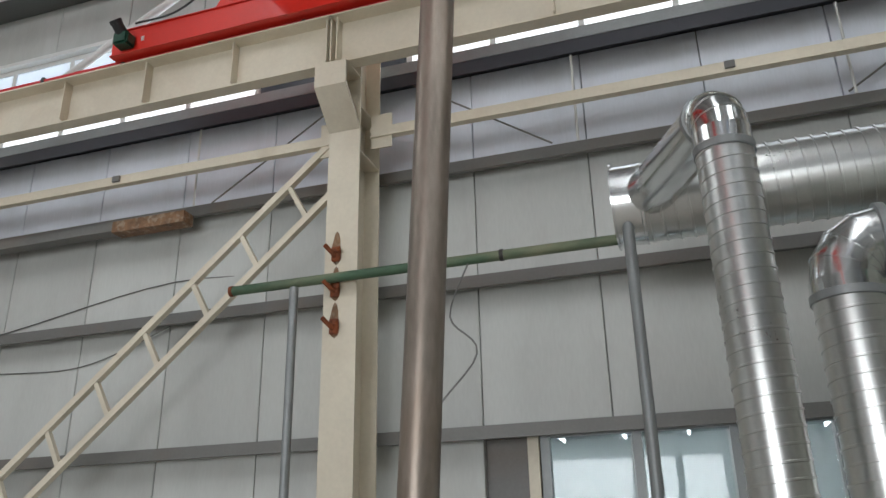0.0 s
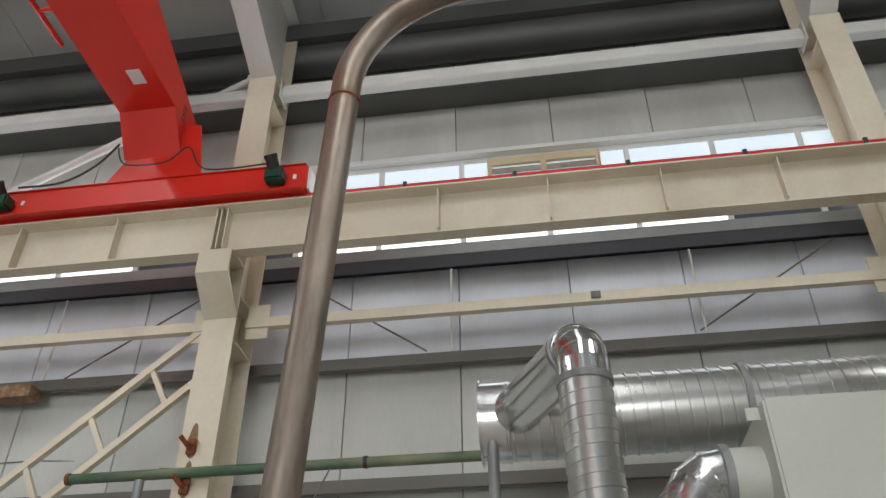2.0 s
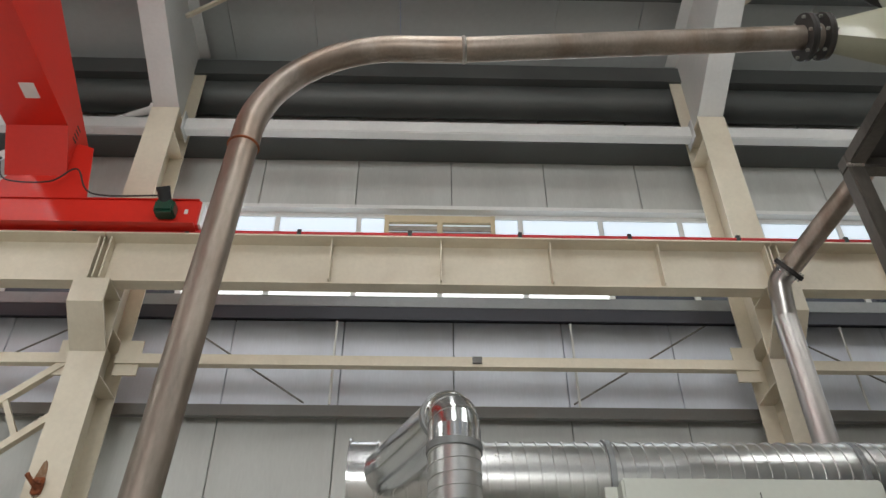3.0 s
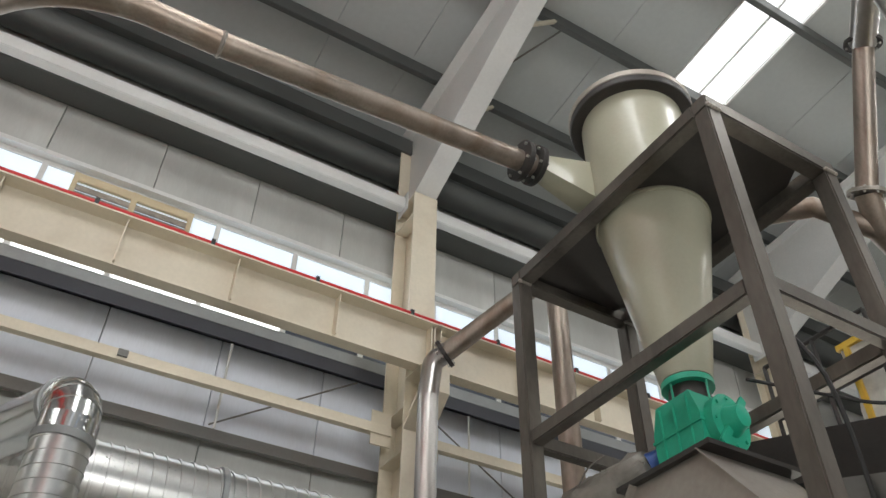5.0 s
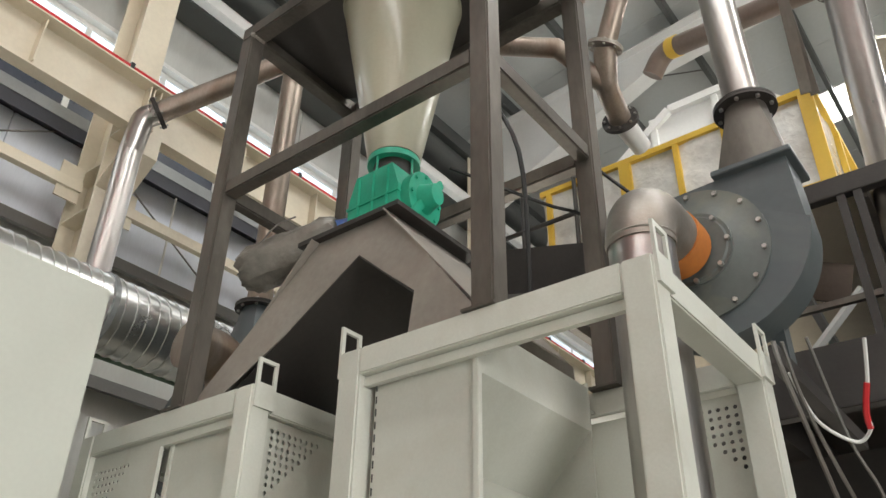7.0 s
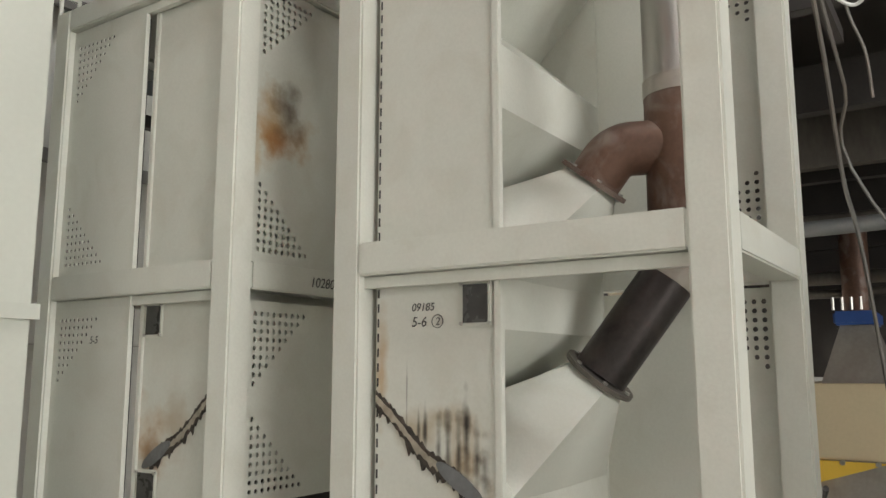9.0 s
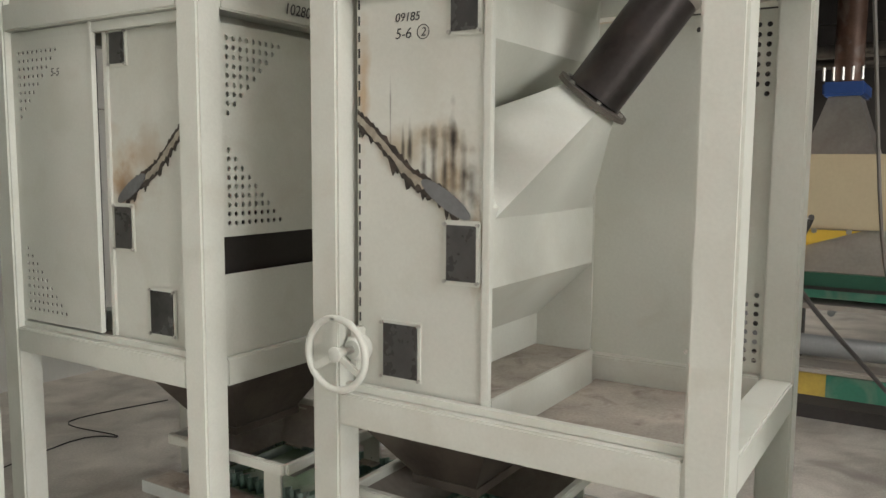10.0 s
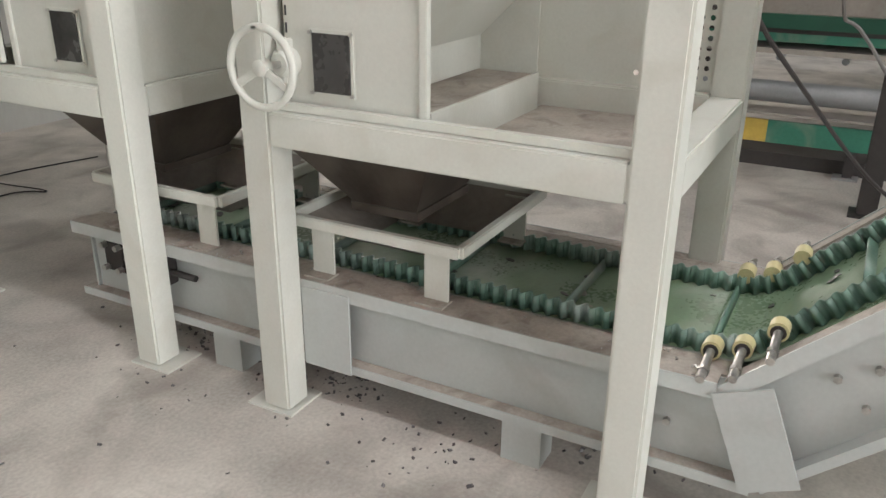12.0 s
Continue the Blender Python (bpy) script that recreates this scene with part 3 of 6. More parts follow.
def crane():
    x0, x1 = -5.31, -2.22
    cr = thing("bridge_crane", "bright red overhead bridge crane with end carriage and girder", "crane", (-3.7, 4.9, 7.0))
    ec = part("end_carriage", box(x0, x1, 4.70, 5.0, 7.012, 7.29), RED, cr, bevel=0.008)
    part("flange", box(x0 + 0.02, x1 - 0.02, 4.66, 5.04, 7.0, 7.012), RED, ec)
    part("flange", box(x0 + 0.02, x1 - 0.02, 4.685, 5.015, 7.29, 7.298), RED, ec)
    part("end_cap", box(x1, x1 + 0.02, 4.72, 4.98, 7.03, 7.27), WHITE, ec)
    for x in (x0 + 0.3, x1 - 0.3):
        part("wheel", cyl((x, 4.86, 7.1), (x, 4.94, 7.1), 0.1, 20), GIRT, ec)
    for x in (x0 + 0.2, x1 - 0.27):
        mo = part("motor", cyl((x, 4.62, 7.16), (x - 0.02, 4.53, 7.25), 0.055, 16), BLACK, cr, "black drive motor with cooling cap", smooth=35)
        part("gearbox", box(x - 0.085, x + 0.085, 4.56, 4.70, 7.05, 7.19), DKGREEN, mo, bevel=0.02)
        part("fan_cover", cyl((x - 0.02, 4.53, 7.25), (x - 0.025, 4.505, 7.275), 0.06, 16), BLACK, mo, smooth=35)
        part("plate", box(x + 0.14, x + 0.17, 4.694, 4.70, 7.13, 7.18), WHITE, mo)
    # girder: its end steps down on to the carriage
    gx0, gx1 = -4.04, -3.53
    mid = (gx0 + gx1) / 2
    bm = bmesh.new()
    prof = ((4.98, 7.30), (4.74, 7.30), (4.72, 7.60), (4.45, 7.97), (-16.0, 7.97), (-16.0, 8.9), (3.3, 8.9), (4.98, 8.15))
    rings(bm, [[Vector((x, y, z)) for y, z in prof] for x in (gx0 + 0.06, gx1)])
    bmesh.ops.recalc_face_normals(bm, faces=bm.faces[:])
    gd = part("girder", bm, RED, cr, bevel=0.006)
    part("flange", bar((mid, 4.45, 7.962), (mid, -16, 7.962), 0.56, 0.016), RED, gd)
    part("flange", bar((mid, 4.725, 7.592), (mid, 4.445, 7.965), 0.56, 0.016), RED, gd)
    part("flange", bar((mid, 3.3, 8.908), (mid, -16, 8.908), 0.62, 0.016), RED, gd)
    bm = bmesh.new()
    rings(bm, [[Vector((x, y, z)) for x, z in ((-4.2, 7.298), (-3.25, 7.298), (-3.36, 7.95), (-3.50, 8.0), (-3.98, 7.70))] for y in (4.722, 4.735)])
    bmesh.ops.recalc_face_normals(bm, faces=bm.faces[:])
    part("gusset", bm, RED, cr)
    part("name_plate", box(mid + 0.02, mid + 0.15, 3.95, 4.12, 7.948, 7.953), WHITE, gd, "small white plate")
    for k in range(4):
        part("vent_slot", box(gx1 + 0.0005, gx1 + 0.002, 4.62, 4.70, 7.98 + 0.05 * k, 8.0 + 0.05 * k), BLACK, gd)
    rl = part("handrail", cyl((gx0 - 0.42, 3.9, 8.35), (gx0 - 0.42, -15, 8.35), 0.025, 8), RED, cr, "red service handrail")
    for y in (3.5, 2.1, 0.7, -0.7):
        part("arm", cyl((gx0 - 0.42, y, 8.35), (gx0 + 0.1, y, 8.35), 0.02, 8), RED, rl)
    part("cable", wire(((x0 + 0.3, 4.64, 7.3), (-4.6, 4.66, 7.33), (-4.3, 4.66, 7.5), (-4.12, 4.66, 7.75)), 0.011), BLACK, cr)
    part("cable", wire(((-4.12, 4.66, 7.7), (-4.0, 4.66, 7.48), (-3.6, 4.66, 7.46), (-3.4, 4.66, 7.62), (-3.2, 4.68, 7.34), (-2.6, 4.66, 7.31)), 0.008), DARKSTEEL, cr)
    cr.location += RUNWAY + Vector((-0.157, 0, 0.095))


crane()


# ---------------------------------------------------------------- bracing and services on the north wall
def lattice_brace(a, b, deep, name_label):
    t = thing("lattice_brace", name_label, "bracing", a, "wall braces")
    a, b = Vector(a), Vector(b)
    d = (b - a).normalized()
    n = Vector((-d.z, 0, d.x))
    part("chord", bar(a, b, 0.06, 0.06, up=(0, 1, 0)), CREAM, t)
    part("chord", bar(a + n * deep, b + n * deep + d * 0.36, 0.06, 0.06, up=(0, 1, 0)), CREAM, t)
    k = int((b - a).length / 0.62)
    for i in range(k + 1):
        p = a + d * (0.15 + 0.62 * i)
        part("strut", bar(p + n * 0.0, p + n * deep + d * 0.08, 0.045, 0.045, up=(0, 1, 0)), CREAM, t)
    return t


lattice_brace((-7.0, 5.6, 2.608), (-3.33, 5.6, 5.82), 0.395, "cream lattice brace rising to the column")
lattice_brace((-7.3, 5.6, 2.75), (-9.0, 5.6, 4.3), 0.335, "cream lattice brace rising to the column")
g = thing("gusset_plate", "cream round gusset plate where braces meet", "bracing", (-7.3, 5.6, 2.8))
part("plate", cyl((-7.25, 5.55, 2.95), (-7.25, 5.57, 2.95), 0.45, 20), CREAM, g)


def rod(a, b, r=0.009, material=None, label="thin steel bracing rod on the panel wall", group="wall rods"):
    t = thing("bracing_rod", label, "rod", a, group)
    part("rod", cyl(a, b, r, 6), material or GIRT, t)


rod((-4.92, 6.0, 6.1), (-3.4, 6.0, 7.05))
rod((-2.9, 6.0, 7.1), (-1.45, 6.0, 6.12))
rod((0.95, 6.0, 6.13), (2.3, 6.0, 6.98))
rod((2.85, 6.0, 7.0), (4.3, 6.0, 6.1))
for x in (-5.13, -1.22, 1.0, 3.6):
    rod((x, 5.995, 6.98), (x, 5.995, 6.1), 0.012, WHITE)


def services():
    g = thing("green_pipe", "long green service pipe with rusty end", "pipe", (-2, 5.25, 4.7))
    part("pipe", tube(((-4.12, 5.28, 4.845), (-0.8, 5.28, 4.85), (9, 5.28, 4.87)), 0.04, 16), PIPEGREEN, g, smooth=40)
    part("end_cap", cyl((-4.14, 5.28, 4.845), (-4.11, 5.28, 4.845), 0.046, 16), RUST, g)
    for x in (-1.8, -0.45, 1.4):
        part("clamp", lathe((x, 5.28, 4.85), (1, 0, 0), [(0, 0.047), (0.03, 0.047)], 16), DARKSTEEL, g)
    for x, y, z in ((-3.54, 5.28, 4.805), (-0.78, 4.45, 4.64)):
        p = thing("grey_support_post", "slim grey steel tube holding the pipework", "post", (x, y, 0), "pipe supports")
        part("post", cyl((x, y, 0), (x, y, z), 0.036, 12), GREYPOST, p, smooth=40)
        part("foot", box(x - 0.09, x + 0.09, y - 0.09, y + 0.09, 0, 0.012), GREYPOST, p)
    # rusted cleats on the column flange
    for z in (5.08, 4.77, 4.46):
        h = thing("rusty_cleat", "rusted steel hook welded to the cream column", "hook", (-3.2, 5.34, z), "column hooks")
        part("plate", box(-3.24, -3.16, 5.325, 5.349, z - 0.07, z + 0.06), RUST, h, bevel=0.008)
        part("prong", bar((-3.2, 5.33, z - 0.03), (-3.26, 5.24, z + 0.05), 0.022, 0.03), RUST, h)
        part("prong", bar((-3.2, 5.33, z + 0.03), (-3.14, 5.26, z + 0.0), 0.022, 0.03), RUST, h)
        bm = bmesh.new()
        k = 12
        loop = [Vector((-3.2 + 0.05 * math.sin(2 * math.pi * i / k) * (0.7 if math.cos(2 * math.pi * i / k) > 0 else 1), 5.348, z + 0.05 + 0.15 * math.cos(2 * math.pi * i / k))) for i in range(k)]
        rings(bm, [loop, [p + Vector((0, 0.0012, 0)) for p in loop]])
        part("rust_streak", bm, RUSTWASH, h)
    for pts, lab in ((((-9, 6.19, 4.9), (-7.5, 6.19, 5.06), (-5.4, 6.19, 5.38), (-3.75, 6.19, 5.23), (-3.3, 5.8, 5.1)), "thin pale cable strung along the wall"),
                     (((-9, 6.19, 4.75), (-7.2, 6.19, 4.6), (-6.3, 6.19, 4.62), (-5.3, 6.1, 4.9)), "thin pale cable strung along the wall"),
                     (((-2.05, 5.27, 4.82), (-2.2, 5.25, 4.4), (-2.0, 5.25, 4.1), (-2.4, 5.3, 3.6), (-2.45, 5.3, 2.8)), "loose thin wire hanging from the pipe")):
        w = thing("wall_cable", lab, "cable", pts[0], "loose cables")
        part("cable", wire(pts, 0.007), GIRT, w)
    # this tray is a wall girt, set lower than the trim girts
    tr = thing("cable_tray", "grey wall girt with rusty end box", "cable tray", (-6, 6.0, 5.9))
    part("tray", box(-13, -5.97, 5.86, 6.0, 5.9, 5.99), GIRT, tr)
    part("rusty_box", box(-5.97, -5.12, 5.84, 6.0, 5.87, 5.99), RUSTWASH, tr, "rusty stained end box")


RUSTWASH = surf("rust_wash", (0.22, 0.12, 0.06), 0.65, 0, 0.35, 8, 40, 0.002, (0.42, 0.36, 0.28), 0.7, 14)
services()


def upper_brace(a, b):
    t = thing("upper_brace", "white tube brace between the columns", "bracing", a, "upper braces")
    part("tube", cyl(a, b, 0.045, 14), WHITE, t, smooth=40)
    part("end_plate", box(b[0] - 0.07, b[0] + 0.07, 5.594, 5.606, b[2] - 0.09, b[2] + 0.09), WHITE, t)


upper_brace((-7.98, 5.6, 7.02), (-3.39, 5.6, 9.49))


# ---------------------------------------------------------------- spiral ducts and dust cabinet
def spiral(name, a, b, r, parent, material=None, step=0.065, label=""):
    """A lock-seam tube: the raised seam winds round it as a helix."""
    a, b = Vector(a), Vector(b)
    axis = (b - a).normalized()
    long = (b - a).length
    k = 40
    bm = bmesh.new()
    prof = []
    d = -step
    while d < long:
        prof += [(d, r), (d + step * 0.80, r), (d + step * 0.83, r * 1.034), (d + step * 0.96, r * 1.034), (d + step * 0.99, r)]
        d += step
    # the seam between the last and first column lies on the far side
    u = Vector((0, 1, 0)) if abs(axis.y) < 0.9 else Vector((1, 0, 0))
    u = (u - axis * u.dot(axis)).normalized()
    v = axis.cross(u)
    cols = [[bm.verts.new(a + axis * min(max(d + step * j / k, 0), long) + q * (math.cos(2 * math.pi * j / k) * u + math.sin(2 * math.pi * j / k) * v)) for d, q in prof] for j in range(k + 1)]
    for p, q in zip(cols, cols[1:]):
        for i in range(len(prof) - 1):
            if (p[i].co - p[i + 1].co).length > 1e-5 or (q[i].co - q[i + 1].co).length > 1e-5:
                bm.faces.new((p[i], q[i], q[i + 1], p[i + 1]))
    return part(name, bm, material or GALV, parent, label, smooth=25)


def gored_elbow(c0, d0, d1, r, turn, parent, gores=4, name="elbow"):
    """An elbow of straight gores that starts at c0 along d0 and leaves along d1."""
    d0, d1 = Vector(d0).normalized(), Vector(d1).normalized()
    hub = Vector(c0) + d1 * turn
    ang = d0.angle(d1)
    axis = d0.cross(d1).normalized()
    loops = []
    for i in range(gores + 1):
        rot = Matrix.Rotation(ang * i / gores, 3, axis)
        c = hub + rot @ (Vector(c0) - hub)
        loops.append(circle(c, rot @ d0, r, 32, axis))
    bm = bmesh.new()
    rings(bm, loops)
    ob = part(name, bm, SHINY, parent, "bright polished elbow", smooth=20)
    for i in range(1, gores):
        rot = Matrix.Rotation(ang * i / gores, 3, axis)
        c = hub + rot @ (Vector(c0) - hub)
        n = rot @ d0
        part("seam", lathe(c - n * 0.006, n, [(0, r * 1.02), (0.012, r * 1.02)], 32), SHINY, ob, smooth=30)
    end = Matrix.Rotation(ang, 3, axis)
    return ob, hub + end @ (Vector(c0) - hub)


def clamp_ring(c, axis, r, parent):
    axis = Vector(axis).normalized()
    part("clamp_ring", lathe(Vector(c) - axis * 0.022, axis, [(0, r * 1.02), (0.004, r * 1.08), (0.04, r * 1.08), (0.044, r * 1.02)], 32), GREYPOST, parent, "grey clamp ring with bolts", smooth=30)


def ducts():
    d = thing("main_duct", "large horizontal spiral duct of galvanised steel", "duct", (1.0, 4.6, 4.5))
    spiral("duct", (-0.70, 4.6, 4.81), (7.5, 4.6, 4.86), 0.255, d, step=0.085)
    part("end_cap", lathe((-0.86, 4.6, 4.81), (1, 0, 0), [(0, 0.285), (0.012, 0.285), (0.014, 0.262), (0.17, 0.262), (0.175, 0.268), (0.19, 0.268)], 36), SHINY, d, "flared bright collar", smooth=30)
    for x in (0.8, 2.4):
        clamp_ring((x, 4.6, 4.82), (1, 0, 0), 0.257, d)
    s = thing("branch_duct", "upright spiral duct branch with polished elbow", "duct", (-0.2, 3.2, 0), "branch ducts")
    spiral("duct", (-0.215, 3.2, 0.0), (-0.24, 3.2, 4.385), 0.126, s)
    clamp_ring((-0.24, 3.2, 4.395), (0, 0, 1), 0.126, s)
    part("collar", cyl((-0.24, 3.2, 4.405), (-0.24, 3.2, 4.49), 0.13, 32), SHINY, s, smooth=40)
    ob, end = gored_elbow((-0.24, 3.2, 4.48), (0, 0, 1), (-0.3, 0.95, 0.05), 0.126, 0.14, s)
    part("stub", cyl(end, (-0.62, 4.42, 4.80), 0.126, 32, r2=0.15), SHINY, s, "polished straight branch", smooth=40)
    clamp_ring(end, (-0.3, 0.95, 0.05), 0.126, s)
    e = thing("branch_duct", "upright spiral duct entering the pale cabinet", "duct", (0.24, 3.5, 0), "branch ducts")
    spiral("duct", (0.2, 3.5, 0.0), (0.19, 3.5, 3.73), 0.15, e, step=0.07)
    clamp_ring((0.19, 3.5, 3.74), (0, 0, 1), 0.15, e)
    part("collar", cyl((0.19, 3.5, 3.75), (0.19, 3.5, 3.82), 0.155, 32), SHINY, e, smooth=40)
    ob, end = gored_elbow((0.19, 3.5, 3.81), (0, 0, 1), (1, 0, 0), 0.153, 0.18, e)
    clamp_ring(end, (1, 0, 0), 0.156, e)
    part("socket", cyl(end, (0.56, 3.5, end.z), 0.15, 32), BOXPAINT, e, smooth=40)
    c = thing("dust_cabinet", "large pale grey-green sheet metal dust cabinet", "cabinet", (1.1, 3.8, 0))
    part("body", box(0.54, 1.78, 3.2, 4.3, 0.12, 4.27), BOXPAINT, c, bevel=0.012)
    part("lifting_lug", box(0.48, 0.54, 3.3, 3.312, 4.2, 4.262), BOXPAINT, c)
    part("lifting_lug", box(1.78, 1.82, 3.3, 3.315, 3.9, 4.0), BOXPAINT, c)
    part("door_seam", box(1.18, 1.185, 3.197, 3.20, 0.3, 4.2), GIRT, c)
    part("rail", box(0.59, 1.79, 3.16, 3.20, 2.2, 2.26), BOXPAINT, c)
    for x in (0.65, 1.63):
        part("foot", box(x, x + 0.1, 3.25, 3.35, 0, 0.12), BOXPAINT, c)


ducts()


def conveying_pipe():
    p = thing("conveying_pipe", "bare steel conveying pipe rising and bending into the cyclone", "pipe", (-1.25, 2.35, 0))
    y = 2.35
    part("riser", cyl((-1.53, 2.25, 0), (-1.268, 2.32, 5.53), 0.07, 24), RAWPIPE, p, "brown mill-scale steel pipe", smooth=40)
    part("bend", tube(bend(((-1.268, 2.32, 5.53), (-1.24, 2.33, 6.31), (-0.2, y, 6.345)), 0.75, 16), 0.072, 24), RAWPIPE, p, "dark bent steel pipe with bright top", smooth=40)
    part("run", cyl((-0.2, y, 6.345), (1.72, y, 6.515), 0.07, 24), RAWPIPE, p, smooth=40)
    part("weld", lathe((-1.268, 2.32, 5.522), (0, 0, 1), [(0, 0.072), (0.008, 0.078), (0.016, 0.072)], 24), RUST, p, smooth=60)
    part("weld", lathe((-0.21, y, 6.345), (1, 0, 0.06), [(0, 0.073), (0.012, 0.08), (0.024, 0.073)], 24), DULLSTEEL, p, smooth=60)
    flange(p, (1.74, y, 6.52), (1, 0, 0.06), 0.135, 0.018, DARKSTEEL, 6)
    flange(p, (1.84, y, 6.53), (1, 0, 0.06), 0.135, 0.018, DARKSTEEL, 6)
    part("sleeve", cyl((1.74, y, 6.52), (1.86, y, 6.53), 0.075, 20), RAWPIPE, p, smooth=40)


conveying_pipe()

# ---------------------------------------------------------------- separator towers
PITCH = 0.033


def perforated(name, u0, u1, z0, z1, put, parent, corners, count=9, material=None):
    """A sheet with triangles of round holes in the given corners (lt, rt, lb, rb). put maps (u, z, depth) to a place."""
    nu, nz = round((u1 - u0) / PITCH), round((z1 - z0) / PITCH)
    du, dz = (u1 - u0) / nu, (z1 - z0) / nz
    bm = bmesh.new()
    grid = {}

    def v(u, z, d=0.0):
        key = (round(u, 4), round(z, 4), d)
        if key not in grid:
            grid[key] = bm.verts.new(put(u, z, d))
        return grid[key]

    def holed(i, j):
        i, j = i - 1, j - 1
        a, b = nu - 3 - i, nz - 3 - j
        if min(i, j, a, b) < 0:
            return False
        return ("lb" in corners and i + j < count) or ("rb" in corners and a + j < count) or ("lt" in corners and i + b < count) or ("rt" in corners and a + b < count)

    for i in range(nu):
        for j in range(nz):
            ua, ub, za, zb = u0 + i * du, u0 + (i + 1) * du, z0 + j * dz, z0 + (j + 1) * dz
            uc, zc = (ua + ub) / 2, (za + zb) / 2
            if not holed(i, j):
                bm.faces.new((v(ua, za), v(ub, za), v(ub, zb), v(ua, zb)))
                continue
            outer = (v(ub, zc), v(ub, zb), v(uc, zb), v(ua, zb), v(ua, zc), v(ua, za), v(uc, za), v(ub, za))
            r = 0.0095
            ring = [bm.verts.new(put(uc + r * math.cos(math.pi * k / 4), zc + r * math.sin(math.pi * k / 4), 0)) for k in range(8)]
            deep = [bm.verts.new(put(uc + r * math.cos(math.pi * k / 4), zc + r * math.sin(math.pi * k / 4), 0.006)) for k in range(8)]
            for k in range(8):
                q = (k + 1) % 8
                bm.faces.new((outer[k], outer[q], ring[q], ring[k]))
                bm.faces.new((ring[k], ring[q], deep[q], deep[k]))
    return part(name, bm, material or MACHINE, parent, "perforated sheet metal panel")


def tower(y0, flip, label, marks, open_side):
    """One separator tower: square-tube frame round a zigzag channel. flip mirrors it across its middle."""
    W, D, S = 1.308, 1.05, 0.11
    xa, xb = 2.10, 2.10 + D
    t = thing("separator_tower", label, "separator", (xa + D / 2, y0 + W / 2, 0), "separator towers")

    def Y(y):
        return y0 + (W - y if flip else y)

    def rect(name, xs, ys, zs, material=MACHINE, parent=None, lab="", bevel=0.004):
        a, b = sorted((Y(ys[0]), Y(ys[1])))
        return part(name, box(xs[0], xs[1], a, b, zs[0], zs[1]), material, parent or t, lab, bevel=bevel)

    for x in (xa, xb - S):
        for y in (0, W - S):
            p = rect("post", (x, x + S), (y, y + S), (0.008, 3.72), bevel=0.008)
            rect("foot_plate", (x - 0.015, x + S + 0.05), (y - 0.02, y + S + 0.06), (0, 0.008), parent=p, bevel=0)
    for z0, z1 in ((0.945, 1.05), (2.315, 2.425), (3.61, 3.72)):
        for y in (0, W - S):
            rect("rail", (xa + S, xb - S), (y + 0.002, y + S - 0.002), (z0, z1), bevel=0.006)
        for x in (xa, xb - S):
            rect("rail", (x + 0.002, x + S - 0.002), (S, W - S), (z0, z1), bevel=0.006)
    # lip strips under the middle and top rails and over the bottom rail
    for z0, z1 in ((2.275, 2.312), (3.57, 3.607), (1.052, 1.075)):
        rect("lip_strip", (xa + 0.035, xa + 0.06), (S, W - S), (z0, z1), bevel=0)
    # lifting eyes on the corners
    for y in (0.0, W):
        for x in (xa + 0.01, xb - 0.12):
            yl = Y(y)
            s = -1 if (y == 0.0) != flip else 1
            bm = bmesh.new()
            for q in ((yl, yl + s * 0.012, 3.62, 3.84),):
                lo, hi = sorted(q[:2])
                box(x, x + 0.018, lo, hi, 3.62, 3.84, bm=bm)
                box(x + 0.092, x + 0.11, lo, hi, 3.62, 3.84, bm=bm)
                box(x + 0.018, x + 0.092, lo, hi, 3.822, 3.84, bm=bm)
                box(x + 0.018, x + 0.092, lo, hi, 3.62, 3.73, bm=bm)
            part("lifting_eye", bm, MACHINE, t)
    # zigzag channel; its stepped face looks along -y in the tower's own sense
    yz = 0.705
    prof = ((yz, 3.72), (yz, 3.53), (yz + 0.25, 3.28), (yz, 3.04), (yz, 2.83), (yz + 0.24, 2.6), (yz, 2.40), (yz, 2.13), (yz + 0.24, 1.9), (yz, 1.65),
            (yz, 1.415), (yz + 0.22, 1.20), (yz + 0.22, 1.08), (yz + 0.47, 1.08), (yz + 0.47, 3.72))
    bm = bmesh.new()
    rings(bm, [[Vector((x, Y(y), z)) for y, z in prof] for x in (2.186, 2.975)])
    bmesh.ops.recalc_face_normals(bm, faces=bm.faces[:])
    ch = part("zigzag_channel", bm, MACHINE, t)
    rect("end_plate", (2.976, 2.984), (yz - 0.002, yz + 0.47), (1.06, 3.74), parent=ch, bevel=0)
    rect("bottom_shelf", (2.186, 2.975), (yz, yz + 0.47), (0.95, 1.078), DUSTY, ch, "dusty bottom shelf", bevel=0.003)
    rect("shelf_lip", (2.19, 2.975), (yz - 0.012, yz - 0.001), (0.95, 1.085), parent=ch, bevel=0)
    face = rect("front_panel", (2.172, 2.184), (yz, yz + 0.47), (1.055, 3.62), marks, lab="pale front panel with scorched repair seam", bevel=0.002)
    rect("flange_edge", (2.162, 2.186), (yz - 0.012, yz + 0.012), (1.055, 3.62), parent=face, bevel=0.002)
    for (ya, yb), (za, zb) in (((yz + 0.02, yz + 0.135), (2.137, 2.283)), ((yz + 0.22, yz + 0.375), (1.10, 1.295)), ((yz + 0.018, yz + 0.145), (1.42, 1.612))):
        w = rect("inspection_window", (2.163, 2.172), (ya, yb), (za, zb), MACHINE, face, bevel=0.004)
        rect("window_pane", (2.159, 2.163), (ya + 0.014, yb - 0.014), (za + 0.014, zb - 0.014), PLATEGREY, w, "dark sight glass", bevel=0)
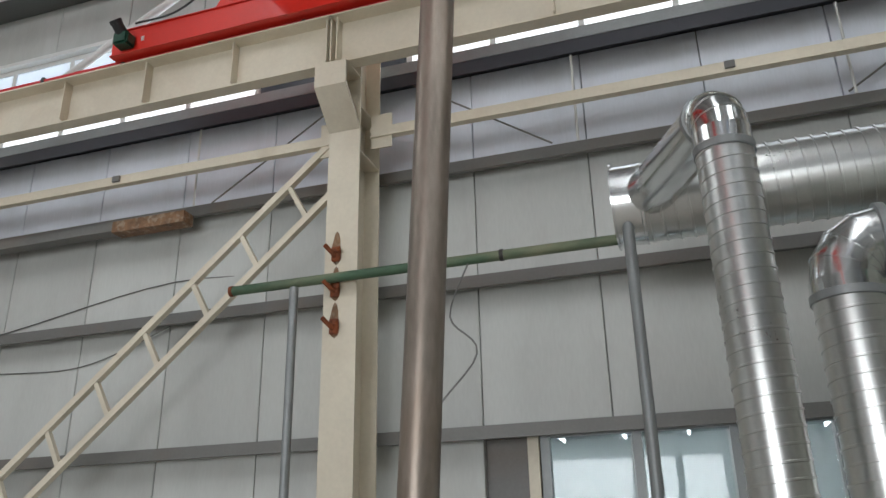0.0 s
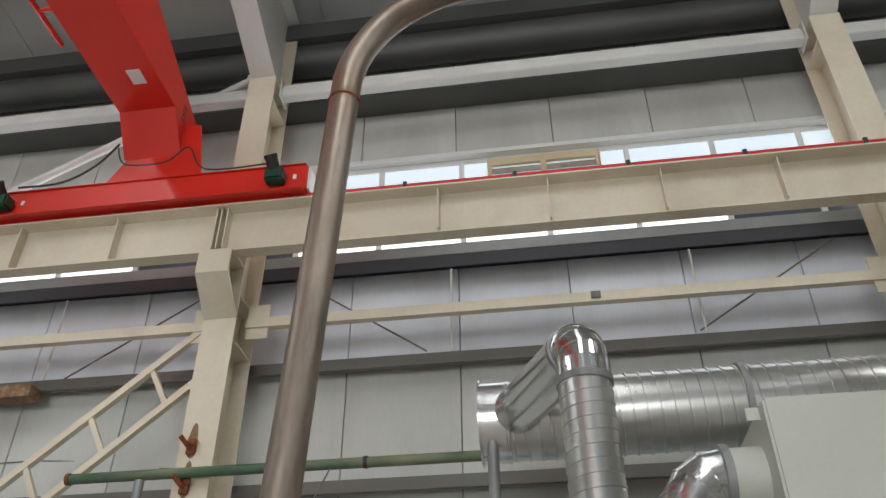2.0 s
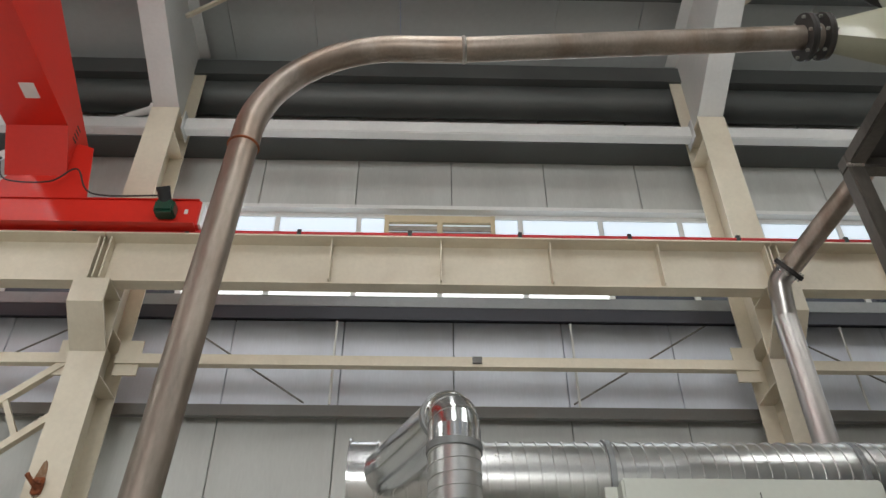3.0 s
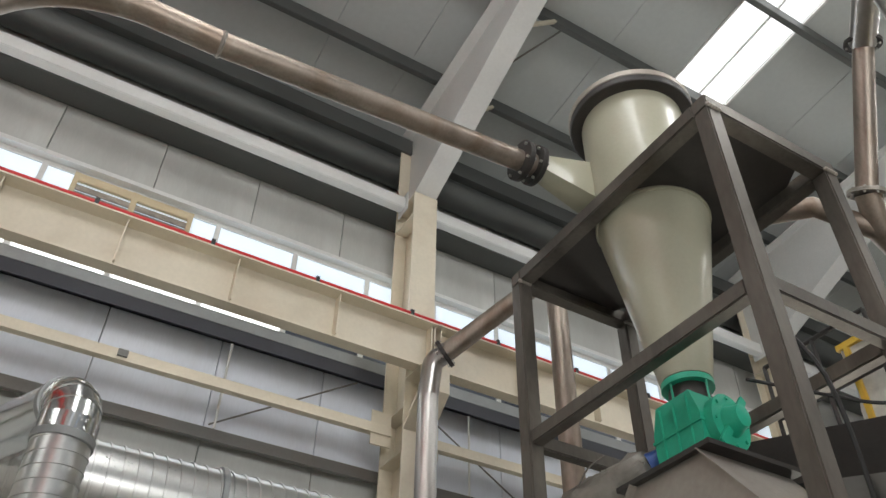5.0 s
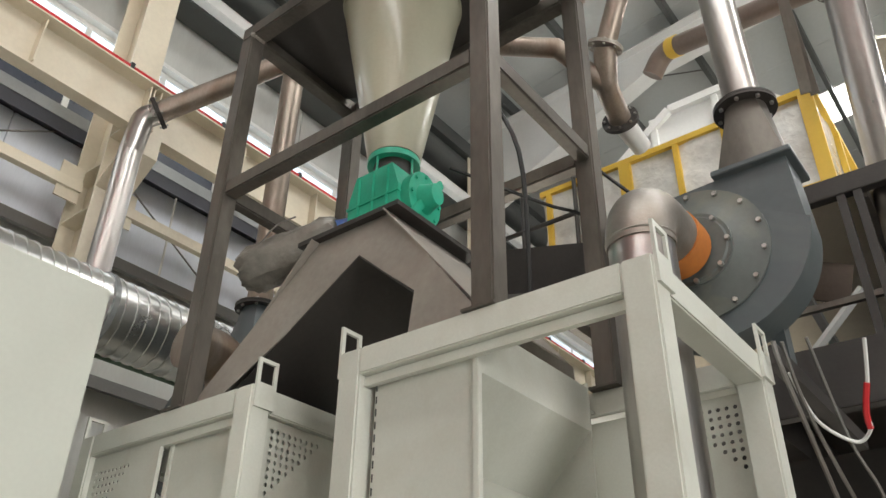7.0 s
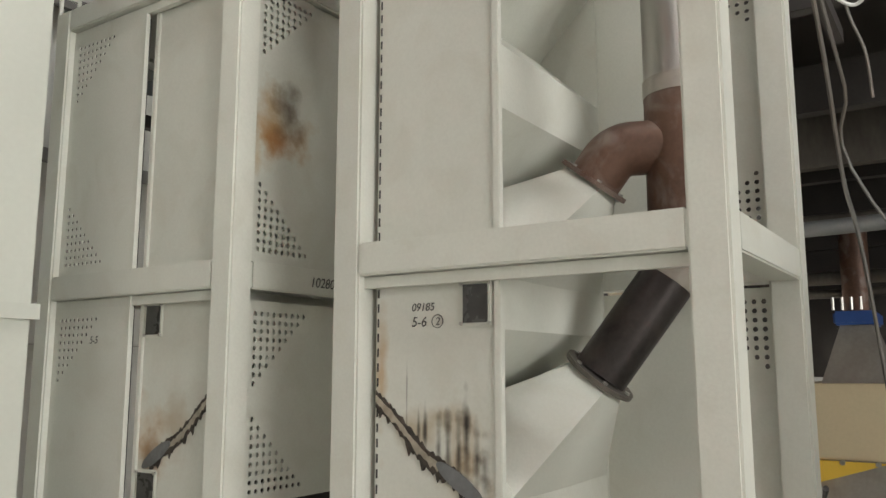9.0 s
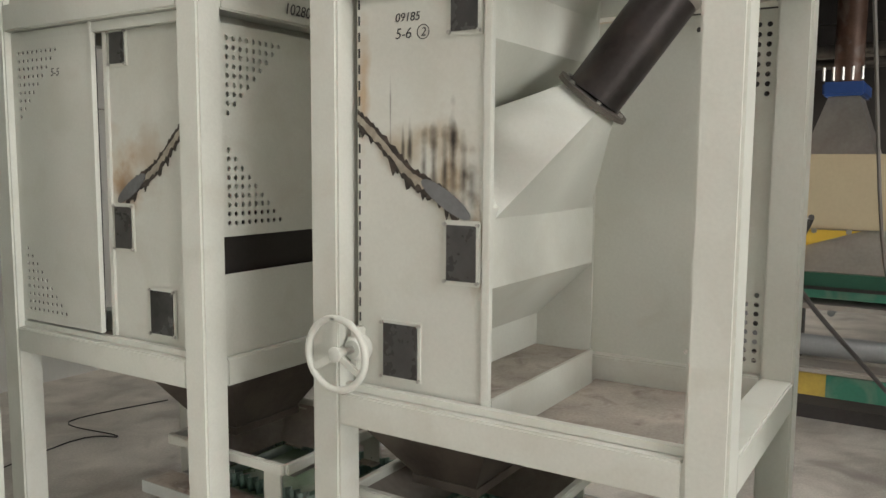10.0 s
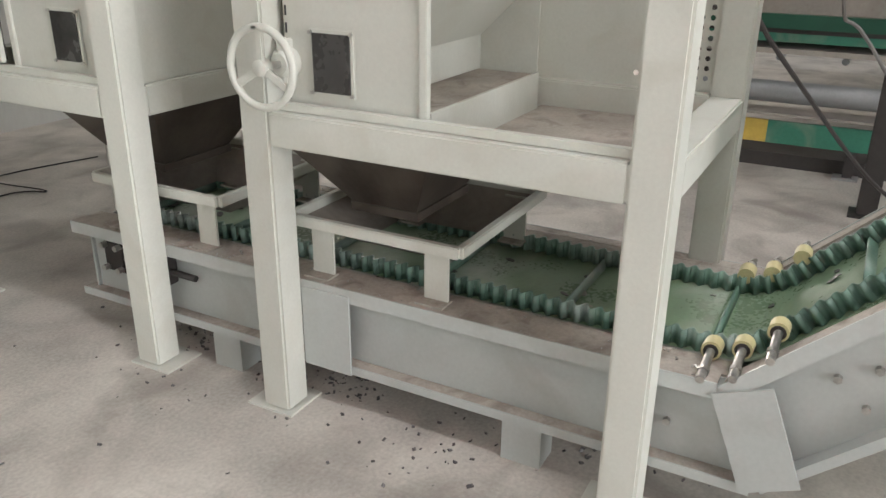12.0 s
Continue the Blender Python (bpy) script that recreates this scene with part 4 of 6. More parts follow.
        for yy in (ya + 0.008, yb - 0.008):
            for zz in (za + 0.012, zb - 0.012):
                part("bolt", cyl((2.164, Y(yy), zz), (2.154, Y(yy), zz), 0.006, 6), BOLT, w)
    # scorched, hammered weld seam that runs down to the lowest-but-one window
    rng = random.Random(7 + int(flip))
    n = 44
    line = [(yz + 0.465 - 0.37 * i / n, 1.915 - 0.285 * (i / n) ** 0.9 + 0.01 * math.sin(i / n * 9)) for i in range(n + 1)]

    def ragged(name, hi, lo, jag, x0, x1, material, lab):
        """A torn strip along the seam; hi and lo are its edges above and below the line."""
        loop = [(y, z + hi + rng.uniform(-1, 1) * jag * 0.5) for y, z in line]
        loop += [(y, z + lo - (rng.random() ** 3) * jag * 2.2) for y, z in line[::-1]]
        bm = bmesh.new()
        rings(bm, [[Vector((x, Y(y), z)) for y, z in loop] for x in (x0, x1)])
        bmesh.ops.recalc_face_normals(bm, faces=bm.faces[:])
        return part(name, bm, material, face, lab)

    ragged("weld_seam", 0.030, -0.026, 0.016, 2.1715, 2.1675, SCORCH, "blackened ragged weld seam")
    ragged("ground_strip", 0.012, -0.008, 0.007, 2.1674, 2.1655, GROUND, "bare ground strip along the weld seam")
    bm = bmesh.new()
    loop = [(yz + 0.137 - 0.085 * math.cos(6.283 * i / 20), 1.672 + 0.030 * math.sin(6.283 * i / 20) - 0.05 * math.cos(6.283 * i / 20)) for i in range(20)]
    rings(bm, [[Vector((x, Y(y), z)) for y, z in loop] for x in (2.1654, 2.1615)])
    bmesh.ops.recalc_face_normals(bm, faces=bm.faces[:])
    part("patch_plate", bm, PATCH, face, "bare grey patch plate")
    # sheets in the frame
    sgn = -1 if flip else 1
    corners = {"lt", "rt", "lb", "rb"}
    for z0, z1 in ((1.50, 2.275), (2.43, 3.605)):
        far = Y(W - 0.03)
        perforated("side_panel", xa + S, xb - S, z0, z1, lambda u, z, d, far=far: Vector((u, far - sgn * d, z)), t, corners)
    if open_side:
        for i in range(52):
            z = 1.08 + i * 0.0485
            rect("slot", (2.169, 2.1717), (yz + 0.457, yz + 0.462), (z, z + 0.028), BLACK, face, bevel=0)
    if not open_side:
        # added sheet: its dark colour gives the shade seen through the holes
        rect("liner", (2.166, 2.170), (S, yz - 0.06), (1.09, 3.56), DARKSTEEL, bevel=0, lab="added dark sheet for the shade behind the perforated cover")
        for z0, z1 in ((1.085, 2.275), (2.43, 3.57)):
            perforated("front_cover", S, yz - 0.04, z0, z1, lambda u, z, d: Vector((2.135 + d, Y(u), z)), t, {"lt", "lb"})
        rect("cover_edge", (2.130, 2.150), (yz - 0.052, yz - 0.038), (1.085, 3.57), bevel=0)
    for z0, z1 in ((1.046, 2.30), (2.44, 3.60)):
        perforated("back_panel", S - 0.02, yz + 0.06, z0, z1, lambda u, z, d: Vector((xb - 0.06 + d, Y(u), z)), t, {"lt", "lb"}, 8)
    # unseen closing sheet, added to keep the tower's inside dark
    rect("top_sheet", (xa + S, xb - S), (yz if open_side else S, W - S), (3.625, 3.63))
    # no real part: dark sheet in place of the shaded inside
    rect("inner_baffle", (xa + S, xb - S), (W - 0.10, W - 0.09), (1.3, 1.6), DARKSTEEL, lab="added dark sheet for the shade inside the gap")
    rect("side_band", (xa + S, xb - S), (W - 0.045, W - 0.03), (1.05, 1.36))
    rect("floor_plate", (xa + S, xb - S), (S, yz), (0.95, 0.957), DUSTY, lab="dusty steel floor plate")
    return t, Y, yz


SOOT = (0.022, 0.016, 0.012)
STREAKS = [((2.18, y, z), (0.3, ry, rz), SOOT, k) for y, z, ry, rz, k in (
    (1.383, 1.71, 0.032, 0.15, 1.0), (1.41, 1.74, 0.022, 0.17, 1.0), (1.447, 1.80, 0.020, 0.19, 1.0), (1.475, 1.76, 0.016, 0.13, 0.9),
    (1.515, 1.77, 0.018, 0.13, 1.0), (1.548, 1.77, 0.016, 0.10, 0.9), (1.60, 1.83, 0.011, 0.10, 0.9), (1.625, 1.83, 0.008, 0.08, 0.8), (1.672, 1.93, 0.005, 0.14, 0.7))]
MARKS_A = stained_paint("scorched_paint", [
    ((2.18, 1.45, 1.74), (0.3, 0.13, 0.2), (0.36, 0.27, 0.16), 0.9), ((2.18, 1.62, 1.82), (0.3, 0.12, 0.1), (0.36, 0.29, 0.18), 0.7),
    ((2.18, 1.775, 1.98), (0.3, 0.03, 0.25), (0.42, 0.27, 0.12), 0.7), ((2.18, 1.37, 1.58), (0.3, 0.03, 0.22), (0.3, 0.2, 0.1), 0.7)] + STREAKS)
MARKS_B = stained_paint("scorched_paint_other", (
    ((2.18, 2.96, 1.68), (0.3, 0.08, 0.14), (0.13, 0.06, 0.03), 1.0), ((2.18, 2.97, 1.72), (0.3, 0.14, 0.2), (0.45, 0.28, 0.13), 0.7), ((2.18, 2.80, 1.78), (0.3, 0.12, 0.16), (0.40, 0.33, 0.24), 0.7)))
RUSTY_SIDE = stained_paint("rust_spotted_paint", (
    ((2.34, 2.47, 3.0), (0.2, 0.3, 0.2), (0.42, 0.25, 0.09), 0.85), ((2.36, 2.47, 2.93), (0.13, 0.3, 0.1), (0.36, 0.16, 0.05), 0.85), ((2.41, 2.47, 3.07), (0.10, 0.3, 0.17), (0.13, 0.11, 0.09), 0.95), ((2.24, 2.47, 2.86), (0.03, 0.3, 0.12), (0.5, 0.3, 0.08), 0.5)))

TA, YA, ZA = tower(0.625, False, "pale grey-green separator tower with open front bay", MARKS_A, True)
TB, YB, ZB = tower(2.44, True, "pale grey-green separator tower with perforated covers", MARKS_B, False)
for o in TB.children_recursive:
    if o.name.startswith("side_panel") and o.data.vertices[0].co.z > 2:
        o.data.materials[0] = RUSTY_SIDE


def note(text, place, size, parent, turn):
    cu = bpy.data.curves.new("handwriting", "FONT")
    cu.body, cu.size, cu.extrude, cu.shear = text, size, 0.0004, 0.2
    cu.materials.append(INK)
    ob = new("handwriting", cu)
    ob.parent = parent
    ob.matrix_local = Matrix.Translation(Vector(place) - parent.location) @ turn
    tagged(ob, "handwritten black marker numbers")


FACE_X = Euler((radians(90), 0, radians(-90))).to_matrix().to_4x4()
FACE_Y = Euler((radians(90), 0, 0)).to_matrix().to_4x4()
note("09185", (2.1708, 1.655, 2.195), 0.036, TA, FACE_X)
note("5-6", (2.1708, 1.655, 2.145), 0.045, TA, FACE_X)
note("2", (2.1708, 1.562, 2.148), 0.036, TA, FACE_X)
part("ink_ring", lathe((2.1712, 1.553, 2.160), (-1, 0, 0), [(0, 0.022), (0.0008, 0.022), (0.0008, 0.0195), (0, 0.0195)], 20, cap=False), INK, TA)
note("10280", (2.53, 2.4385, 2.35), 0.06, TB, FACE_Y)
note("5-5", (2.133, 3.36, 2.12), 0.045, TB, FACE_X)


def handwheel(parent):
    c = Vector((2.045, 1.785, 1.19))
    ax = Vector((-1, 0.0, 0.0))
    loop = circle(c, ax, 0.112, 40)
    loop.append(loop[0])
    w = part("handwheel", tube(loop + [loop[1]], 0.0115, 10, cap=False), MACHINE, parent, "pale spoked handwheel", smooth=60)
    for k in range(3):
        a = math.radians(90 + 120 * k)
        tip = c + Vector((0, math.cos(a), math.sin(a))) * 0.105
        part("spoke", bar(c, tip, 0.024, 0.01, up=(1, 0, 0)), MACHINE, w, bevel=0.003)
    part("hub", lathe(c - Vector((0.018, 0, 0)), (1, 0, 0), [(0, 0.014), (0.006, 0.024), (0.04, 0.024), (0.045, 0.014)], 16), MACHINE, w, smooth=40)
    part("spindle", cyl(c, c + Vector((0.125, 0, 0)), 0.012, 12), BOLT, w, smooth=40)
    part("bearing", lathe((2.12, 1.785, 1.19), (1, 0, 0), [(0, 0.03), (0.02, 0.045), (0.05, 0.045)], 16), MACHINE, w, smooth=40)
    part("bearing_flange", bar((2.155, 1.785, 1.12), (2.155, 1.785, 1.26), 0.03, 0.05, up=(1, 0, 0)), MACHINE, w, bevel=0.004)


handwheel(TA)


def take_off(parent, zc):
    """Rectangular hood on the zigzag face that narrows to a round flange, and the pipe stub on it."""
    d = Vector((0.05, -0.62, 0.78)).normalized()
    end = Vector((2.64, 1.21, zc))
    ring = circle(end, d, 0.098, 24, (1, 0, 0))
    quad = []
    root = Vector((2.58, 1.50, zc - 0.27))
    v = (ring[6] - end).normalized()
    up = Vector((0, v.y, v.z)).normalized()
    for i in range(24):
        a = 2 * math.pi * i / 24
        ca, sa = math.cos(a), math.sin(a)
        k = 1 / max(abs(ca), abs(sa))
        quad.append(root + Vector((0.385 * ca * k, 0, 0)) + up * (0.20 * sa * k))
    bm = bmesh.new()
    rings(bm, [quad, ring])
    bmesh.ops.recalc_face_normals(bm, faces=bm.faces[:])
    part("air_hood", bm, MACHINE, parent, "pale hood narrowing to a round flange", smooth=35)
    return end, d


def big_pipe():
    p = thing("suction_pipe", "rusty brown and bare steel suction pipe with tee", "pipe", (2.74, 0.88, 1.9))
    c = Vector((2.76, 0.92, 0))
    up_end, d = take_off(TA, 2.66)
    lo_end, d = take_off(TA, 1.99)
    part("riser", cyl(c + Vector((0, 0, 2.95)), c + Vector((0, 0, 4.18)), 0.135, 28), STAINLESS, p, "bare scratched steel riser", smooth=40)
    part("tee_body", cyl(c + Vector((0, 0, 2.47)), c + Vector((0, 0, 2.96)), 0.137, 28), RUSTRED, p, "rust brown tee", smooth=40)
    part("weld_band", cyl(c + Vector((0, 0, 2.94)), c + Vector((0, 0, 3.0)), 0.139, 28), DULLSTEEL, p, smooth=40)
    part("weld_band", cyl(c + Vector((0, 0, 2.44)), c + Vector((0, 0, 2.5)), 0.139, 28), DULLSTEEL, p, smooth=40)
    part("branch", tube(bend((up_end, up_end + d * 0.13, c + Vector((-0.02, 0.02, 2.77))), 0.11, 8), 0.094, 24), RUSTRED, p, smooth=40)
    flange(p, up_end, d, 0.13, 0.008, RUSTRED, 6, label="thin welded flange")
    part("lower_branch", tube((lo_end, c + Vector((0, 0.0, 2.42))), 0.094, 24), SCALE, p, "dark scaled steel branch", smooth=40)
    top = c + Vector((0, 0, 2.42))
    part("weld_band", lathe(lo_end + (top - lo_end) * 0.74, top - lo_end, [(0, 0.095), (0.01, 0.098), (0.09, 0.098), (0.1, 0.095)], 24), DULLSTEEL, p, "bright ground weld band", smooth=40)
    flange(p, lo_end, d, 0.13, 0.008, RAW, 6, label="thin welded flange")
    # elbow into the fan
    part("elbow", tube(bend((c + Vector((0, 0, 4.15)), c + Vector((0, 0, 4.36)), c + Vector((0.36, 0, 4.36))), 0.17, 10), 0.142, 28), ELBOW, p, "dull bare steel elbow", smooth=40)
    part("weld", lathe(c + Vector((0, 0, 4.17)), (0, 0, 1), [(0, 0.138), (0.01, 0.147), (0.02, 0.138)], 28), DULLSTEEL, p, smooth=60)
    part("sleeve", cyl(c + Vector((0.3, 0, 4.36)), c + Vector((0.44, 0, 4.36)), 0.15, 28), ORANGE, p, "orange rubber sleeve", smooth=40)


big_pipe()
TB_PIPE = thing("suction_pipe", "suction pipe of the covered tower with elbow", "pipe", (2.76, 3.49, 2.5))
part("riser", cyl((2.76, 3.49, 2.5), (2.76, 3.49, 4.1), 0.135, 24), STAINLESS, TB_PIPE, smooth=40)
part("elbow", tube(bend(((2.76, 3.49, 4.05), (2.76, 3.49, 4.3), (2.42, 3.49, 4.3)), 0.17, 10), 0.142, 24), RAWPIPE, TB_PIPE, smooth=40)
part("sleeve", cyl((2.76, 3.49, 3.86), (2.76, 3.49, 4.0), 0.15, 24), ORANGE, TB_PIPE, "orange rubber sleeve", smooth=40)


def fan(cx, cy, cz, top, label, lean=0.0):
    """Centrifugal fan with a scroll housing facing -x and the outlet upwards."""
    f = thing("centrifugal_fan", label, "fan", (cx, cy, 3.0), "suction fans")
    prof = []
    oy0, oy1 = cy - 0.47, cy - 0.17
    prof += [(oy1, top), (oy0, top)]
    n = 56
    for i in range(n + 1):
        a = math.radians(180 + i / n * 255)
        r = 0.47 + 0.02 * (1 - i / n) - 0.12 * i / n
        prof.append((cy + r * math.cos(a), cz + 0.02 + r * math.sin(a)))
    bm = bmesh.new()
    rings(bm, [[Vector((x, y, z)) for y, z in prof] for x in (cx, cx + 0.22)])
    bmesh.ops.recalc_face_normals(bm, faces=bm.faces[:])
    h = part("scroll_housing", bm, FANGREY, f, "slate grey scroll housing", smooth=30)
    bm = bmesh.new()
    rings(bm, [[Vector((x, cy + (y - cy) * 1.035, cz + (z - cz) * 1.03)) for y, z in prof[2:]] for x in (cx - 0.012, cx + 0.004)])
    bmesh.ops.recalc_face_normals(bm, faces=bm.faces[:])
    part("housing_rim", bm, FANGREY, h)
    part("inlet_cover", lathe((cx - 0.012, cy, cz), (-1, 0, 0), [(0, 0.335), (0.012, 0.335), (0.016, 0.29), (0.045, 0.19), (0.07, 0.16)], 40), FANDUST, h, smooth=25)
    for p in circle((cx - 0.022, cy, cz), (1, 0, 0), 0.31, 14):
        part("bolt", cyl(p, p - Vector((0.018, 0, 0)), 0.012, 6), BOLT, h)
    ring = part("inlet_flange", lathe((cx - 0.075, cy, cz), (1, 0, 0), [(0, 0.185), (0.014, 0.185), (0.016, 0.15)], 32), FANDUST, h, smooth=30)
    for p in circle((cx - 0.075, cy, cz), (1, 0, 0), 0.168, 8):
        part("bolt", cyl(p, p - Vector((0.02, 0, 0)), 0.012, 6), BOLT, ring)
    part("outlet_flange", box(cx - 0.04, cx + 0.27, oy0 - 0.035, oy1 + 0.035, top, top + 0.03), FANGREY, h, bevel=0.004)
    oc = Vector((cx + 0.13, (oy0 + oy1) / 2, top + 0.44))
    ringp = circle(oc, (0, 0, 1), 0.1, 24, (1, 0, 0))
    quad = []
    for i in range(24):
        c2, s2 = math.cos(2 * math.pi * i / 24), math.sin(2 * math.pi * i / 24)
        k = 1 / max(abs(c2), abs(s2))
        quad.append(Vector((cx + 0.12 + 0.13 * c2 * k, (oy0 + oy1) / 2 + 0.155 * s2 * k, top + 0.03)))
    bm = bmesh.new()
    rings(bm, [quad, ringp])
    part("outlet_cone", bm, RAW if lean == 0 else FANGREY, f, "bare steel reducing cone", smooth=35)
    flange(f, oc, (0, 0, 1), 0.155, 0.014, DARKSTEEL, 8)
    for yy in (cy - 0.25, cy + 0.2):
        part("support_beam", box(cx + 0.02, cx + 1.46, yy, yy + 0.06, cz - 0.58, cz - 0.5), DARKSTEEL, f)
        part("foot", box(cx + 0.2, cx + 0.3, yy, yy + 0.06, cz - 0.5, cz - 0.3), FANGREY, f)
    part("motor", cyl((cx + 0.22, cy, cz), (cx + 0.7, cy, cz), 0.18, 20), BLUE, f, smooth=40)
    return f, oc


F1, oc1 = fan(3.30, 0.87, 4.36, 4.73, "slate grey centrifugal fan with bolted inlet")
F2, oc2 = fan(2.96, 4.09, 4.06, 4.43, "slate grey centrifugal fan behind the towers", 1.0)


def outlet_pipes():
    p = thing("exhaust_pipe", "tall bare steel exhaust pipe above the fan", "pipe", oc1, "exhaust pipes")
    top = (3.46, 0.6, 7.652)
    part("riser", cyl(oc1, top, 0.092, 24), STAINLESS, p, smooth=40)
    part("elbow", tube(bend((top, Vector(top) + Vector((0.02, 0.02, 0.14)), Vector(top) + Vector((0.45, 0.42, 0.1))), 0.14, 8), 0.095, 20), STAINLESS, p, smooth=40)
    q0, q1, q2 = Vector(top) + Vector((0.45, 0.42, 0.1)), Vector((4.082, 1.521, 6.728)), Vector((4.238, 1.617, 6.524))
    part("return_run", cyl(q0, q1, 0.075, 20), RAWPIPE, p, smooth=40)
    flange(p, q0, q1 - q0, 0.13, 0.014, DARKSTEEL, 8)
    flange(p, q1, q1 - q0, 0.13, 0.014, DULLSTEEL, 8)
    q3 = Vector((4.562, 1.674, 6.449))
    part("knee", tube(bend((q1, q2, q3), 0.12, 8), 0.085, 20), RAWPIPE, p, smooth=40)
    flange(p, q3, q3 - q2, 0.14, 0.016, DARKSTEEL, 8)
    part("side_arm", tube((q2, Vector((3.905, 1.818, 6.755)), Vector((3.354, 2.969, 7.081))), 0.075, 20), RAWPIPE, p, smooth=40)
    q4 = Vector((4.936, 1.644, 6.337))
    part("reducer", cyl(q3, q3 + (q4 - q3) * 0.8, 0.085, 20, r2=0.075), WHITE, p, "white painted reducer", smooth=40)
    p = thing("exhaust_pipe", "bare steel exhaust pipe with knee behind the frame", "pipe", oc2, "exhaust pipes")
    a = Vector((3.12, 3.8, 7.112))
    part("riser", cyl(oc2, a, 0.085, 20), RAWPIPE, p, smooth=40)
    b, c = Vector((2.481, 4.581, 6.582)), Vector((2.452, 4.767, 6.35))
    part("run", tube(bend((a, a + Vector((0, 0, 0.1)), b), 0.08, 6), 0.085, 20), RAWPIPE, p, smooth=40)
    flange(p, b, b - a, 0.13, 0.018, DARKSTEEL, 8)
    part("drop", tube(bend((b, b + (b - a).normalized() * 0.12, (c.x - 0.02, c.y, c.z - 0.1), (c.x - 0.02, c.y, 0.0)), 0.1, 8), 0.088, 24), STAINLESS, p, "bright steel downpipe", smooth=40)


outlet_pipes()


# ---------------------------------------------------------------- cyclone stand
def cyclone_stand():
    s = thing("cyclone_stand", "tall stand of dark raw square tube with top plate", "steel stand", (2.6, 2.13, 3.72))
    S = 0.1
    xs, ys = (2.12, 3.03), (1.22, 2.96)
    zt = 6.22
    for x in xs:
        for y in ys:
            p = part("post", box(x, x + S, y, y + S, 3.73, zt - S), RAW, s, bevel=0.008)
            part("foot_plate", box(x - 0.03, x + S + 0.03, y - 0.02, y + S + 0.02, 3.72, 3.73), RAW, p)
            bm = bmesh.new()
            for i in range(5):
                bmesh.ops.create_icosphere(bm, subdivisions=1, radius=0.016, matrix=Matrix.Translation((x + 0.02 * i, y - 0.005, zt - S)))
            part("weld", bm, DULLSTEEL, p)
    for y in ys:
        part("rail", box(xs[0], xs[1] + S, y, y + S, zt - S, zt), RAW, s, bevel=0.008)
        part("rail", box(xs[0] + S, xs[1], y + 0.015, y + S - 0.015, 4.93, 5.02), RAW, s, bevel=0.008)
    for x in xs:
        part("rail", box(x + 0.001, x + S - 0.001, ys[0] + S, ys[1], zt - S, zt), RAW, s, bevel=0.008)
        part("rail", box(x + 0.01, x + S - 0.01, ys[0] + S, ys[1], 4.93, 5.02), RAW, s, bevel=0.008)
    c = Vector((2.575, 2.14, 0))
    bm = bmesh.new()
    ring = circle(c + Vector((0, 0, zt - 0.03)), (0, 0, 1), 0.36, 32, (1, 0, 0))
    quad = []
    for i in range(32):
        c2, s2 = math.cos(2 * math.pi * i / 32), math.sin(2 * math.pi * i / 32)
        k = 1 / max(abs(c2) / 0.45, abs(s2) / 0.85)
        quad.append(Vector((c.x + c2 * k, c.y + s2 * k, zt - 0.03)))
    rings(bm, [ring, quad, [q + Vector((0, 0, 0.012)) for q in quad], [q + Vector((0, 0, 0.012)) for q in ring], ring], cap=False)
    part("top_plate", bm, DARKSTEEL, s, "dark steel top plate")


cyclone_stand()


def cyclone():
    c = Vector((2.575, 2.14, 0))
    y = thing("cyclone", "olive grey painted dust cyclone with dark lid", "cyclone", (c.x, c.y, 5.2))
    part("cone", lathe(c + Vector((0, 0, 5.04)), (0, 0, 1), [(0, 0.14), (0.03, 0.145), (1.04, 0.335), (1.13, 0.345), (1.135, 0.357), (1.15, 0.357), (1.155, 0.345), (1.21, 0.345)], 48), OLIVE, y, smooth=25)
    part("barrel", lathe(c + Vector((0, 0, 6.25)), (0, 0, 1), [(0, 0.35), (0.88, 0.35)], 48), OLIVE, y, smooth=30)
    part("support_ring", lathe(c + Vector((0, 0, 6.23)), (0, 0, 1), [(0, 0.40), (0.015, 0.40)], 48), RAW, y, smooth=30)
    lid = part("lid", lathe(c + Vector((0, 0, 7.12)), (0, 0, 1), [(0, 0.36), (0.005, 0.425), (0.012, 0.43), (0.10, 0.43), (0.11, 0.42), (0.16, 0.1)], 48), DARKSTEEL, y, "dark lid with bright rim", smooth=25)
    part("lid_rim", lathe(c + Vector((0, 0, 7.18)), (0, 0, 1), [(0, 0.432), (0.004, 0.436), (0.05, 0.436), (0.054, 0.432)], 48), DULLSTEEL, lid, smooth=25)
    # tangential inlet: round flange to a rectangular mouth
    a = Vector((1.86, 2.35, 6.53))
    ring = circle(a, (1, 0, 0), 0.085, 24, (0, 1, 0))
    quad = []
    for i in range(24):
        c2, s2 = math.cos(2 * math.pi * i / 24), math.sin(2 * math.pi * i / 24)
        k = 1 / max(abs(c2), abs(s2))
        quad.append(Vector((2.36, 2.36 + 0.10 * c2 * k, 6.56 + 0.19 * s2 * k)))
    bm = bmesh.new()
    rings(bm, [ring, quad, [q + Vector((0.16, 0, 0)) for q in quad]])
    part("inlet", bm, OLIVE, y, smooth=25)


cyclone()


